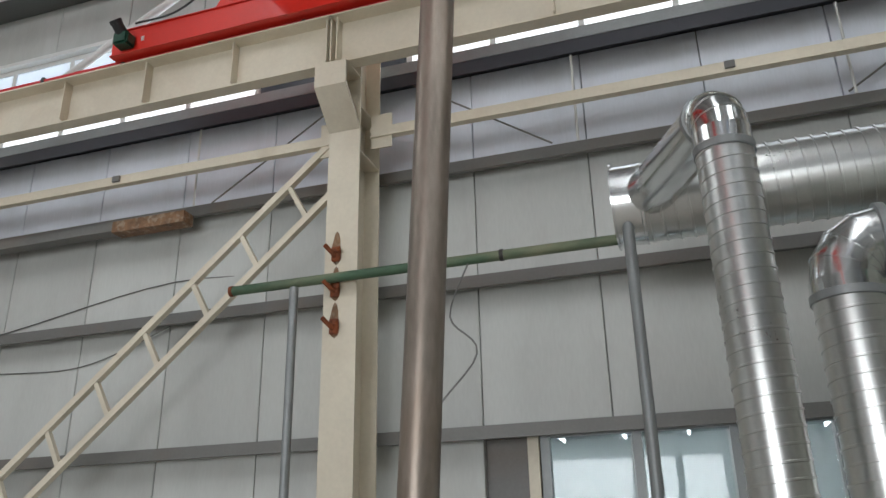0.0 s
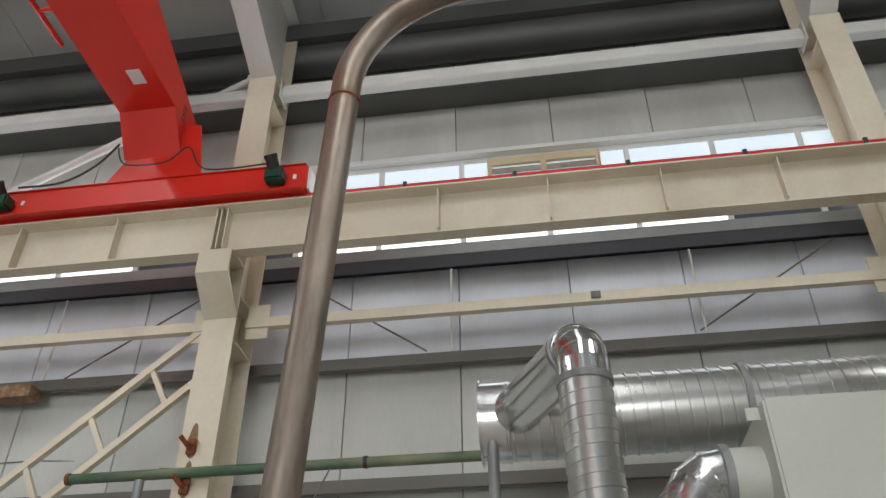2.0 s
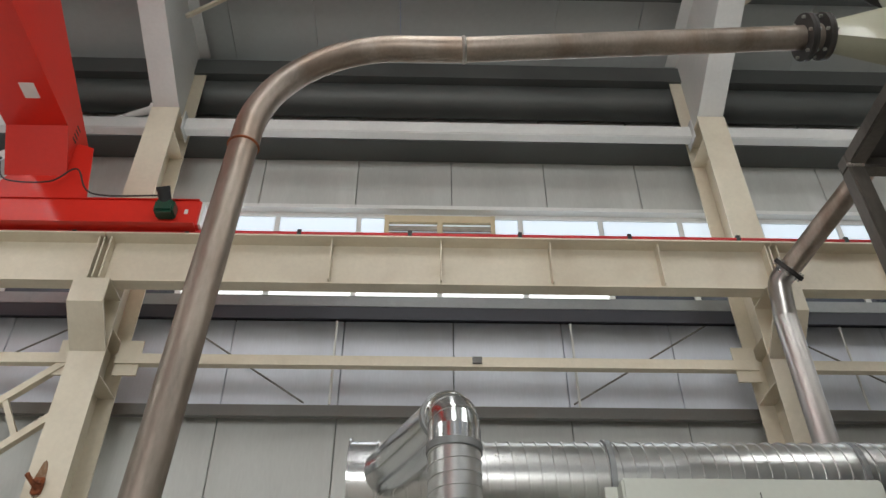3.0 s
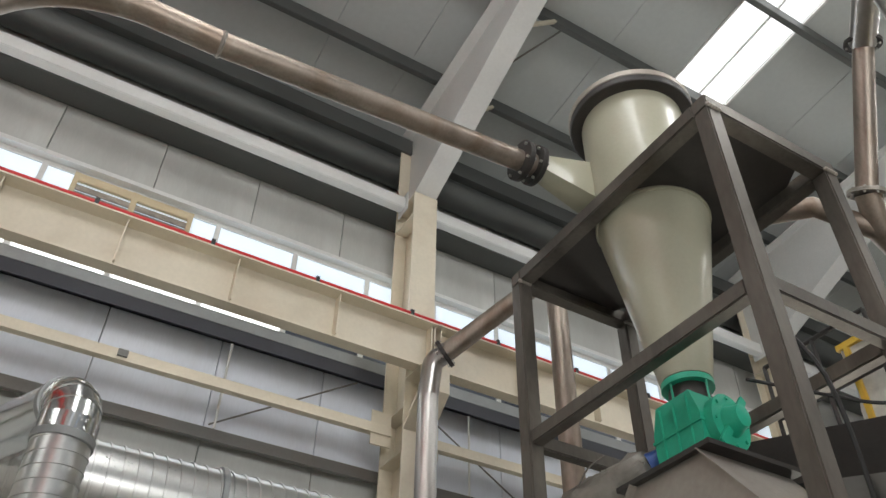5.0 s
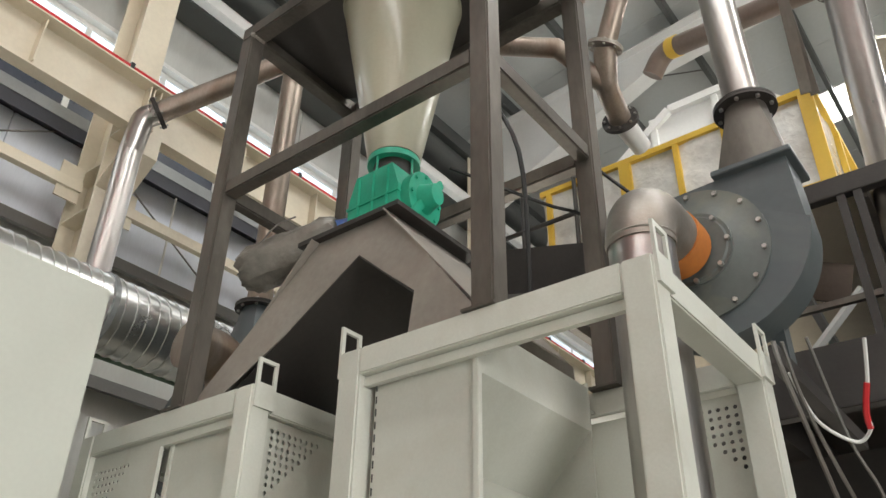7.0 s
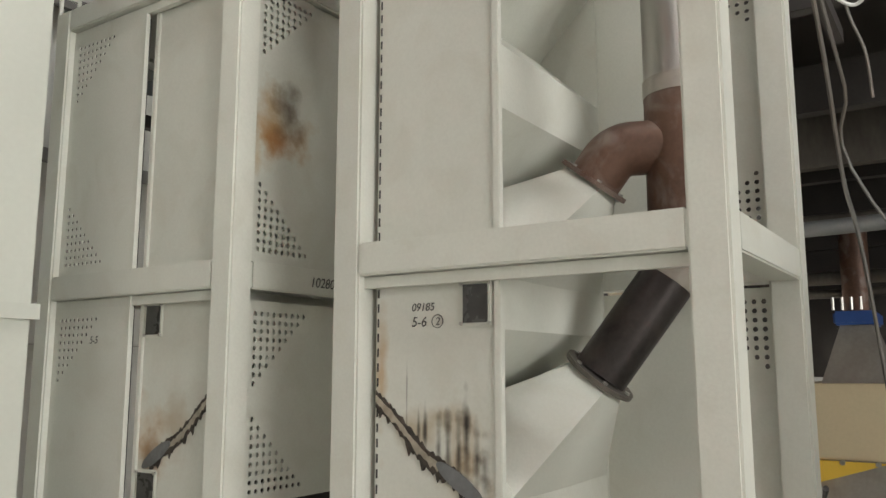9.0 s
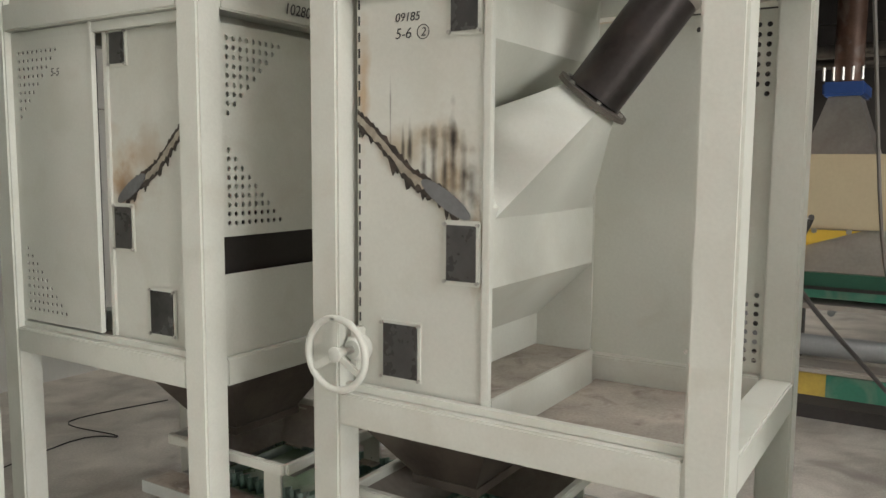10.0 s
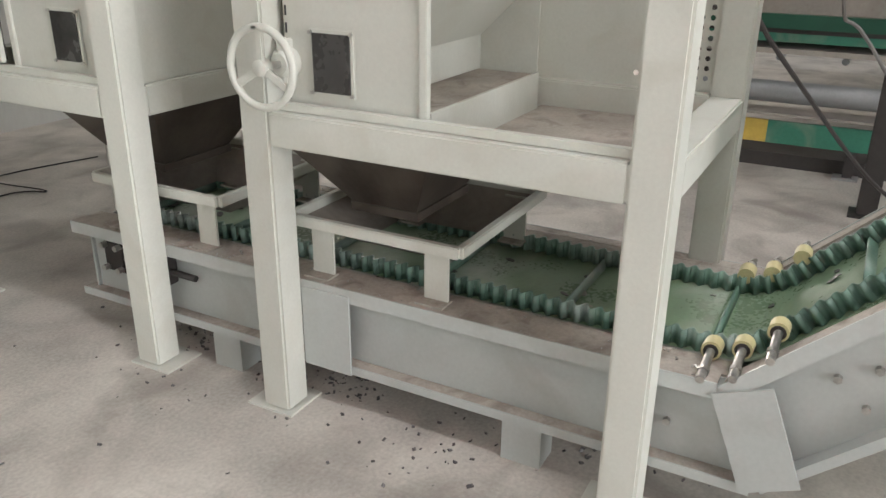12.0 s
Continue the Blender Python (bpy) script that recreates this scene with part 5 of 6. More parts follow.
def rotary_valve():
    c = Vector((2.575, 2.14, 0))
    v = thing("rotary_valve", "teal cast rotary valve under the cyclone", "valve", (c.x, c.y, 4.47))
    part("top_flange", lathe(c + Vector((0, 0, 5.0)), (0, 0, 1), [(0, 0.175), (0.035, 0.175)], 32), TEAL, v, smooth=30)
    part("neck", lathe(c + Vector((0, 0, 4.89)), (0, 0, 1), [(0, 0.15), (0.11, 0.13)], 24), DARKSTEEL, v, smooth=30)
    for i in range(4):
        p = circle(c + Vector((0, 0, 4.85)), (0, 0, 1), 0.158, 4)[i]
        part("stud", cyl(p, p + Vector((0, 0, 0.2)), 0.008, 6), TEAL, v)
    bm = bmesh.new()
    lo, hi = 4.51, 4.90
    prof = ((-0.18, lo), (0.18, lo), (0.205, lo + 0.14), (0.205, lo + 0.25), (0.15, hi), (-0.15, hi), (-0.205, lo + 0.25), (-0.205, lo + 0.14))
    rings(bm, [[c + Vector((x, yy, z)) for yy, z in prof] for x in (-0.18, 0.18)])
    b = part("housing", bm, TEAL, v, bevel=0.012)
    for yy in (-0.12, 0.0, 0.12):
        part("rib", box(c.x - 0.192, c.x + 0.192, c.y + yy - 0.008, c.y + yy + 0.008, lo + 0.02, hi - 0.02), TEAL, b, bevel=0.004)
    for z in (lo + 0.2,):
        part("rib", box(c.x - 0.19, c.x + 0.19, c.y - 0.212, c.y + 0.212, z, z + 0.014), TEAL, b)
    e = part("end_cover", cyl(c + Vector((0.0, -0.205, lo + 0.2)), c + Vector((0.0, -0.275, lo + 0.2)), 0.155, 28), TEAL, v, "round teal end cover", smooth=30)
    part("bearing", lathe(c + Vector((0, -0.275, lo + 0.2)), (0, -1, 0), [(0, 0.085), (0.05, 0.07), (0.1, 0.06), (0.105, 0.03)], 20), TEAL, e, smooth=30)
    part("bearing", bar(c + Vector((-0.14, -0.29, lo + 0.05)), c + Vector((0.14, -0.29, lo + 0.35)), 0.05, 0.03, up=(0, 1, 0)), TEAL, e, bevel=0.006)
    for p in circle(c + Vector((0, -0.277, lo + 0.2)), (0, 1, 0), 0.13, 8):
        part("bolt", cyl(p, p - Vector((0, 0.015, 0)), 0.011, 6), TEAL, e)
    part("bottom_plate", box(c.x - 0.31, c.x + 0.31, c.y - 0.32, c.y + 0.32, 4.475, 4.50), DARKSTEEL, v, "dark steel base plate")
    m = thing("geared_motor", "motor wrapped in a dusty plastic bag", "motor", (2.4, 2.6, 4.7))
    bm = lathe((2.50, 2.40, 4.65), (-0.28, 0.95, -0.22), [(0, 0.06), (0.02, 0.10), (0.10, 0.12), (0.22, 0.115), (0.30, 0.125), (0.42, 0.13), (0.52, 0.125), (0.58, 0.09), (0.60, 0.02)], 28)
    rng = random.Random(3)
    bmesh.ops.subdivide_edges(bm, edges=bm.edges[:], cuts=1)
    for vv in bm.verts:
        vv.co += Vector((rng.uniform(-1, 1), rng.uniform(-1, 1), rng.uniform(-1, 1))) * 0.011
    part("bag", bm, BAG, m, "crumpled dusty plastic wrapping", smooth=50)
    part("mount", cyl((2.56, 2.36, 4.68), (2.49, 2.43, 4.65), 0.08, 16), BLUE, m, "blue motor collar", smooth=40)
    part("tie", wire(((2.36, 2.62, 4.77), (2.30, 2.70, 4.71), (2.28, 2.8, 4.61), (2.25, 2.9, 4.55)), 0.005), GIRT, m)


rotary_valve()
for ob in [o for o in bpy.data.objects["rotary_valve"].children_recursive if not o.name.startswith("bottom_plate")]:
    for vert in ob.data.vertices:
        vert.co.x, vert.co.y = 2.575 + (vert.co.x - 2.575) * 0.8, 2.14 + (vert.co.y - 2.14) * 0.8


def chute():
    """Inverted Y that feeds both towers."""
    ch = thing("feed_chute", "bare steel breeches chute feeding both towers", "chute", (2.55, 2.14, 3.72))
    top = 4.474
    front = ((1.90, top), (2.34, top), (3.02, 3.74), (2.82, 3.74), (2.0, 4.25), (1.67, 3.97), (1.67, 3.74), (1.36, 3.74), (1.36, 3.80))

    def sheet(xt, xb):
        """x slides from xt at the top to xb at the foot."""
        bm = bmesh.new()
        rings(bm, [[Vector((xb + (xt - xb) * (z - 3.74) / (top - 3.74) + q, y, z)) for y, z in front] for q in (0, 0.006)])
        return bm

    part("front_sheet", sheet(2.30, 2.19), DULLSTEEL, ch, "dull steel sheet")
    part("rear_sheet", sheet(2.82, 2.93), DULLSTEEL, ch)
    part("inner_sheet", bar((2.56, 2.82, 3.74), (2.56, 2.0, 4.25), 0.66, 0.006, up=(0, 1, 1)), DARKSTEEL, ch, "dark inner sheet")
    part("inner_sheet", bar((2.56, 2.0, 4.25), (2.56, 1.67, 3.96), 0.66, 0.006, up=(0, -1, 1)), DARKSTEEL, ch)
    part("outer_sheet", bar((2.56, 2.345, top), (2.56, 3.025, 3.74), 0.62, 0.006, up=(0, 1, 1)), DULLSTEEL, ch)
    part("outer_sheet", bar((2.56, 1.895, top), (2.56, 1.355, 3.80), 0.62, 0.006, up=(0, -1, 1)), DULLSTEEL, ch)


chute()


# ---------------------------------------------------------------- conveyor under the towers
KINK_Y, KINK_Z, RISE = 0.47, 0.39, 0.93
INC = Vector((0, -1, RISE)).normalized()


def along(s, dz=0.0):
    """Place on the conveyor's top line: s metres from the kink, s < 0 on the level, s > 0 up the incline; dz square to it."""
    if s <= 0:
        return Vector((0, KINK_Y - s, KINK_Z + dz))
    n = Vector((0, INC.z, -INC.y))
    return Vector((0, KINK_Y, KINK_Z)) + INC * s + Vector((0, n.y * 1.0, n.z)) * dz


# the whole line is set to its true size between the tower posts
SIZE_FROM = Vector((0.287, 0.261, 1.569))
TRUE_SIZE = Matrix.Translation(SIZE_FROM) @ Matrix.Scale(0.94, 4) @ Matrix.Translation(-SIZE_FROM)


def resize(ob):
    ob.matrix_basis = TRUE_SIZE @ Matrix.Translation(ob.location)
    return ob


def conveyor():
    cv = thing("belt_conveyor", "pale grey trough conveyor with green sidewall belt", "conveyor", (2.78, 1.8, 0))
    up = 3.4
    for x, s in ((2.40, -1), (3.20, 1)):
        bm = bmesh.new()
        prof = [Vector((0, 3.08, 0.385)), Vector((0, KINK_Y, 0.385)), along(up, -0.005), along(up, -0.30), Vector((0, 0.352, 0.09)), Vector((0, 3.08, 0.09))]
        rings(bm, [[p + Vector((x + q, 0, 0)) for p in prof] for q in (-0.004, 0.004)])
        bmesh.ops.recalc_face_normals(bm, faces=bm.faces[:])
        sd = part("side_plate", bm, CONVPAINT, cv)
        part("top_flange", box(min(x, x + s * 0.06) - 0.0, max(x, x + s * 0.06) + 0.0, KINK_Y + 0.02, 3.14, 0.385, 0.395), DUSTY, sd, "dusty top flange")
        part("flange_edge", box(x + s * 0.06, x + s * 0.066, KINK_Y + 0.02, 3.14, 0.345, 0.396), CONVPAINT, sd)
        part("inner_flange", box(min(x, x - s * 0.085), max(x, x - s * 0.085), KINK_Y, 3.13, 0.386, 0.394), DUSTY, sd)
        part("belt_guide", box(min(x - s * 0.086, x - s * 0.1), max(x - s * 0.086, x - s * 0.1), KINK_Y, 3.1, 0.33, 0.392), STAINLESS, sd, "bare steel belt guide")
        part("bottom_flange", box(min(x, x + s * 0.055), max(x, x + s * 0.055), 0.36, 3.13, 0.08, 0.09), DUSTY, sd)
        part("bottom_edge", box(x + s * 0.055, x + s * 0.061, 0.36, 3.13, 0.06, 0.092), CONVPAINT, sd)
        rise = sd
        part("top_flange", bar(Vector((x + s * 0.03, 0, 0)) + along(0.0), Vector((x + s * 0.03, 0, 0)) + along(up), 0.066, 0.01, up=(0, INC.z, -INC.y)), DUSTY, rise)
        part("flange_edge", bar(Vector((x + s * 0.063, 0, 0)) + along(0.0, -0.02), Vector((x + s * 0.063, 0, 0)) + along(up, -0.02), 0.006, 0.05, up=(0, INC.z, -INC.y)), CONVPAINT, rise)
        part("bottom_edge", bar(Vector((x + s * 0.03, 0, 0)) + along(0.001, -0.31) - INC * 0.11, Vector((x + s * 0.03, 0, 0)) + along(up, -0.31), 0.06, 0.03, up=(0, INC.z, -INC.y)), CONVPAINT, rise)
        # splice plates
        bm = bmesh.new()
        rings(bm, [[Vector((x + s * q, y, z)) for y, z in ((0.50, 0.365), (0.345, 0.425), (0.232, 0.14), (0.385, 0.07))] for q in (0.066, 0.074)])
        bmesh.ops.recalc_face_normals(bm, faces=bm.faces[:])
        part("kink_plate", bm, CONVPAINT, cv)
        part("splice_plate", box(min(x + s * 0.066, x + s * 0.074), max(x + s * 0.066, x + s * 0.074), 1.72, 1.92, 0.062, 0.372), CONVPAINT, cv)
        for y, z in ((1.98, 0.335), (1.98, 0.215), (0.62, 0.33), (0.62, 0.2), (0.20, 0.47), (0.11, 0.52), (0.12, 0.4), (2.62, 0.30)):
            part("bolt", cyl((x + s * 0.004, y, z), (x + s * 0.022, y, z), 0.012, 6), BOLT, sd)
    part("bottom_sheet", box(2.40, 3.20, KINK_Y + 0.2, 3.08, 0.095, 0.1), DUSTY, cv)
    part("end_plate", box(2.38, 3.22, 3.08, 3.09, 0.09, 0.39), CONVPAINT, cv)
    for y in (2.27, 1.0):
        part("foot", box(2.36, 2.47, y, y + 0.14, -0.1, 0.08), CONVPAINT, cv)
        part("foot", box(3.08, 3.18, y, y + 0.14, -0.1, 0.08), CONVPAINT, cv)
    # hold-down rollers at the kink
    for x, s in ((2.40, -1), (3.20, 1)):
        for d in (-0.065, 0.045, 0.16):
            p = along(d, 0.02) + Vector((x, 0, 0))
            r = part("roller", cyl(p + Vector((-s * 0.06, 0, 0.016)), p + Vector((-s * 0.118, 0, 0.012)), 0.029, 20), ROLLER, cv, "cream and yellow hold-down roller", smooth=35)
            part("axle", cyl(p + Vector((s * 0.085, 0, -0.004)), p + Vector((-s * 0.06, 0, 0.016)), 0.013, 10), BOLT, r, smooth=40)
            part("hub", cyl(p + Vector((-s * 0.056, 0, 0.016)), p + Vector((-s * 0.06, 0, 0.016)), 0.022, 12), DARKSTEEL, r)
            part("nut", cyl(p + Vector((s * 0.03, 0, 0.002)), p + Vector((s * 0.045, 0, 0)), 0.018, 6), BOLT, r)
    for y, z in ((2.88, 0.22), (2.96, 0.22), (2.88, 0.32), (2.96, 0.32)):
        part("bolt", cyl((2.352, y, z), (2.325, y, z), 0.014, 6), BOLT, cv)
    part("tension_bracket", box(2.34, 2.395, 2.60, 2.70, 0.21, 0.33), DARKSTEEL, cv, bevel=0.006)
    part("tension_screw", cyl((2.36, 2.86, 0.27), (2.35, 2.46, 0.27), 0.014, 8), DARKSTEEL, cv)
    part("bearing_block", box(2.35, 2.395, 2.86, 2.98, 0.2, 0.34), DARKSTEEL, cv, "dark take-up bearing", bevel=0.01)
    for y, z in ((3.0, 0.262), (along(3.1, -0.13).y, along(3.1, -0.13).z)):
        part("drum", cyl((2.44, y, z), (3.17, y, z), 0.052, 20), DARKSTEEL, cv, "dark end drum of the belt", smooth=40)
    return resize(cv)


CONVEYOR = conveyor()
BELT_X, BELT_HALF = 2.83, 0.285
BELT_SPEED = 0.945


def belt_line():
    """Closed line of the belt in y and z: level top strand, hollow bend, incline, head drum, return strand, tail drum; with its lengths."""
    phi, hollow, drop = math.atan(RISE), 0.30, 0.06
    kink = Vector((0.4425, 0.35))
    up = Vector((-math.cos(phi), math.sin(phi)))
    t = hollow * math.tan(phi / 2)
    pts = [Vector((3.0 - (3.0 - kink.x - t) * i / 40, kink.y)) for i in range(41)]
    hub = Vector((kink.x + t, kink.y + hollow))
    pts += [hub + hollow * Vector((-math.sin(phi * i / 10), -math.cos(phi * i / 10))) for i in range(1, 11)]
    pts += [kink + up * (t + (3.1 - t) * i / 40) for i in range(1, 41)]
    side = Vector((-up.y, up.x))
    head = pts[-1] + side * drop
    pts += [head - drop * (Matrix.Rotation(math.pi * i / 10, 2) @ side) for i in range(1, 11)]
    low = kink + Vector((-drop * 2 * math.tan(phi / 2), -drop * 2))
    far = pts[-1]
    pts += [far + (low - far) * i / 40 for i in range(1, 41)]
    pts += [Vector((low.x + (3.0 - low.x) * i / 40, low.y)) for i in range(1, 41)]
    tail = Vector((3.0, kink.y - drop))
    pts += [tail - drop * (Matrix.Rotation(math.pi * i / 10, 2) @ Vector((0, 1))) for i in range(1, 10)]
    pts.append(pts[0].copy())
    run = [0.0]
    for p, q in zip(pts, pts[1:]):
        run.append(run[-1] + (q - p).length)
    return pts, run


BELT_PTS, BELT_RUN = belt_line()
BELT_LONG = BELT_RUN[-1]
TEETH = 10 * round(BELT_LONG / 0.50)
TOOTH = BELT_LONG / TEETH


def belt_pose(s):
    """Pose of a bit of belt s metres along the loop: x across, y against the travel, z out of the belt."""
    def at(q):
        q %= BELT_LONG
        i = min(max(bisect(q), 0), len(BELT_PTS) - 2)
        k = (q - BELT_RUN[i]) / (BELT_RUN[i + 1] - BELT_RUN[i])
        return BELT_PTS[i].lerp(BELT_PTS[i + 1], k)

    def bisect(q):
        return int(np.searchsorted(BELT_RUN, q, side="right")) - 1

    p, a, b = at(s), at(s - 0.02), at(s + 0.02)
    d = (b - a).normalized()
    m = Matrix.Translation((BELT_X, p.x, p.y))
    y = Vector((0, -d.x, -d.y))
    z = Vector((1, 0, 0)).cross(y)
    for r in range(3):
        m[r][1], m[r][2] = y[r], z[r]
    return m


def belt_segment(k):
    """One tooth's length of belt with both corrugated sidewalls; every tenth carries a cleat."""
    bm = bmesh.new()
    uv = bm.loops.layers.uv.new("belt")
    h = TOOTH / 2 * 1.02
    box(-BELT_HALF, BELT_HALF, -h, h, 0.0, 0.008, bm=bm)
    rubber = len(bm.faces)
    n = 10
    for x in (-0.25, 0.25):
        loops = []
        for i in range(n + 1):
            y = -h + 2 * h * i / n
            w = x + 0.013 * math.sin(2 * math.pi * y / TOOTH)
            lean = 0.004 * math.sin(2 * math.pi * y / TOOTH)
            loops.append([Vector((w - 0.004, y, 0.008)), Vector((w + 0.004, y, 0.008)), Vector((w + 0.0045 + lean, y, 0.07)), Vector((w - 0.0045 + lean, y, 0.07))])
        rings(bm, loops)
    if k % 10 == 0:
        prof = ((-0.012, 0.008), (0.014, 0.008), (0.004, 0.04), (-0.004, 0.042))
        rings(bm, [[Vector((x, y, z)) for y, z in prof] for x in (-0.225, 0.225)])
    bm.faces.ensure_lookup_table()
    for i, f in enumerate(bm.faces):
        f.material_index = 0 if i < rubber else 1
        f.smooth = i >= rubber
        for lp in f.loops:
            lp[uv].uv = (lp.vert.co.x, k * TOOTH - lp.vert.co.y)
    me = bpy.data.meshes.new("belt_segment")
    bm.to_mesh(me)
    bm.free()
    me.materials.append(BELT)
    me.materials.append(BELTEDGE)
    return link("belt_segment", me, BELT, CONVEYOR)


SEGMENTS = [belt_segment(k) for k in range(TEETH)]


def riding_chip(rng, x, s):
    """A torn flake of shredded metal that rides on the belt."""
    bm = bmesh.new()
    r = rng.uniform(0.008, 0.016) * (1.7 if rng.random() < 0.2 else 1)
    k = 7
    rim = [Vector((r * rng.uniform(0.6, 1.3) * math.cos(6.283 * i / k) * 1.5, r * rng.uniform(0.5, 1.1) * math.sin(6.283 * i / k), rng.uniform(0.0, 0.4) * r)) for i in range(k)]
    rings(bm, [rim, [p + Vector((0, 0, 0.0025)) for p in rim]])
    bm.transform(Matrix.Rotation(rng.uniform(0, 6.28), 4, "Z"))
    me = bpy.data.meshes.new("metal_chip")
    bm.to_mesh(me)
    bm.free()
    me.materials.append(rng.choice((BOLT, CHIP, CHIP, DULLSTEEL)))
    ob = new("metal_chip", me)
    tagged(ob, "torn metal chip riding on the green belt", "chip", "chips on the belt")
    return ob, x, s


def riding_chips():
    rng = random.Random(21)
    return [riding_chip(rng, rng.uniform(-0.2, 0.2), rng.uniform(0, BELT_LONG)) for _ in range(90)]


CHIPS = riding_chips()


TRAYSTEEL = surf("dusty_tray_steel", (0.36, 0.33, 0.29), 0.5, 0.3, 0.2, 4, 40, 0.004, (0.16, 0.13, 0.11), 0.5, 4)


def tray(y0, y1, label):
    t = thing("hopper_tray", label, "tray", (2.75, (y0 + y1) / 2, 0.39), "hopper trays")
    x0, x1, z = 2.38, 3.10, 0.60
    for a, b in (((x0, y0), (x0, y1)), ((x1, y0), (x1, y1)), ((x0, y0), (x1, y0)), ((x0, y1), (x1, y1))):
        part("rim", bar((a[0], a[1], z), (b[0], b[1], z), 0.03, 0.04), MACHINE, t, bevel=0.004)
    bm = bmesh.new()
    outer = [Vector(p) for p in ((x0, y0, z), (x1, y0, z), (x1, y1, z), (x0, y1, z))]
    inner = [Vector(p) for p in ((x0 + 0.22, y0 + 0.16, z - 0.13), (x1 - 0.2, y0 + 0.16, z - 0.13), (x1 - 0.2, y1 - 0.16, z - 0.13), (x0 + 0.22, y1 - 0.16, z - 0.13))]
    rings(bm, [outer, inner], cap=False)
    rings(bm, [[p - Vector((0, 0, 0.006)) for p in inner], [p - Vector((0, 0, 0.006)) for p in outer]], cap=False)
    part("funnel", bm, TRAYSTEEL, t, "bare steel sloping funnel")
    for x in (x0 + 0.03, x1 - 0.04):
        for y in (y0 + 0.10, y1 - 0.12):
            l = part("leg", box(x, x + 0.01, y - 0.045, y + 0.045, 0.401, z - 0.02), MACHINE, t)
            part("foot", box(x - 0.05, x + 0.02, y - 0.05, y + 0.05, 0.395, 0.402), DUSTY, l)
    return resize(t)


tray(1.32, 2.0, "shallow steel hopper tray over the conveyor")
tray(2.33, 3.0, "shallow steel hopper tray over the conveyor")


def hopper(ym, label):
    h = thing("discharge_hopper", label, "hopper", (2.6, ym, 0.6), "discharge hoppers")
    bm = bmesh.new()
    a = [Vector((x, y, 0.94)) for x, y in ((2.28, ym - 0.25), (2.97, ym - 0.25), (2.97, ym + 0.36), (2.28, ym + 0.36))]
    b = [Vector((x, y, 0.69)) for x, y in ((2.42, ym - 0.12), (2.77, ym - 0.12), (2.77, ym + 0.12), (2.42, ym + 0.12))]
    rings(bm, [a, b])
    part("funnel", bm, HOPPERSTEEL, h, "brownish bare steel funnel")
    part("lip", box(2.41, 2.78, ym - 0.13, ym + 0.13, 0.665, 0.695), HOPPERSTEEL, h)


hopper(1.62, "dark steel discharge hopper under the open tower")
hopper(2.75, "dark steel discharge hopper under the covered tower")


# ---------------------------------------------------------------- floor litter
def litter():
    rng = random.Random(11)
    bm = bmesh.new()
    spots = [(2.45, 2.5, 0.16, 190), (2.38, 1.75, 0.1, 70), (2.2, 1.25, 0.16, 45), (2.55, 0.75, 0.16, 150), (1.95, 1.2, 0.4, 14), (3.4, 0.6, 0.25, 50), (1.6, 2.2, 0.8, 24), (2.45, 2.2, 0.3, 60)]
    for cx, cy, r, k in spots:
        for _ in range(k):
            x, y, s = rng.gauss(cx, r), rng.gauss(cy, r), rng.uniform(0.003, 0.011)
            bmesh.ops.create_cube(bm, size=1, matrix=Matrix.LocRotScale((x, y, s * 0.35), Euler((rng.random() * 0.7, rng.random() * 0.7, rng.random() * 6)), (s * rng.uniform(0.8, 2.2), s, s * 0.5)))
    tagged(part("metal_chips", bm, CHIP, None, "scattered dark metal chips on the concrete"), category="chips", kind="stuff")
    bm = bmesh.new()
    for _ in range(160):
        s = rng.uniform(0.002, 0.007)
        x, y = rng.choice((rng.uniform(2.34, 2.5), rng.uniform(3.1, 3.25))), rng.uniform(0.5, 3.0)
        bmesh.ops.create_cube(bm, size=1, matrix=Matrix.LocRotScale((x, y, 0.397 + s * 0.2), Euler((rng.random() * 0.5, rng.random() * 0.5, rng.random() * 6)), (s * 2, s, s * 0.5)))
    bm.transform(TRUE_SIZE)
    tagged(part("metal_flakes", bm, BOLT, None, "bright metal flakes lying on the conveyor ledges"), category="chips", kind="stuff")
    cb = thing("floor_cable", "thin black cable lying on the concrete", "cable", (1.5, 5, 0.01))
    part("cable", wire(((1.9, 4.6, 0.006), (3.07, 4.83, 0.006), (3.3, 4.67, 0.006), (3.3, 5.2, 0.006), (4.0, 5.05, 0.006)), 0.0045), BLACK, cb)


litter()


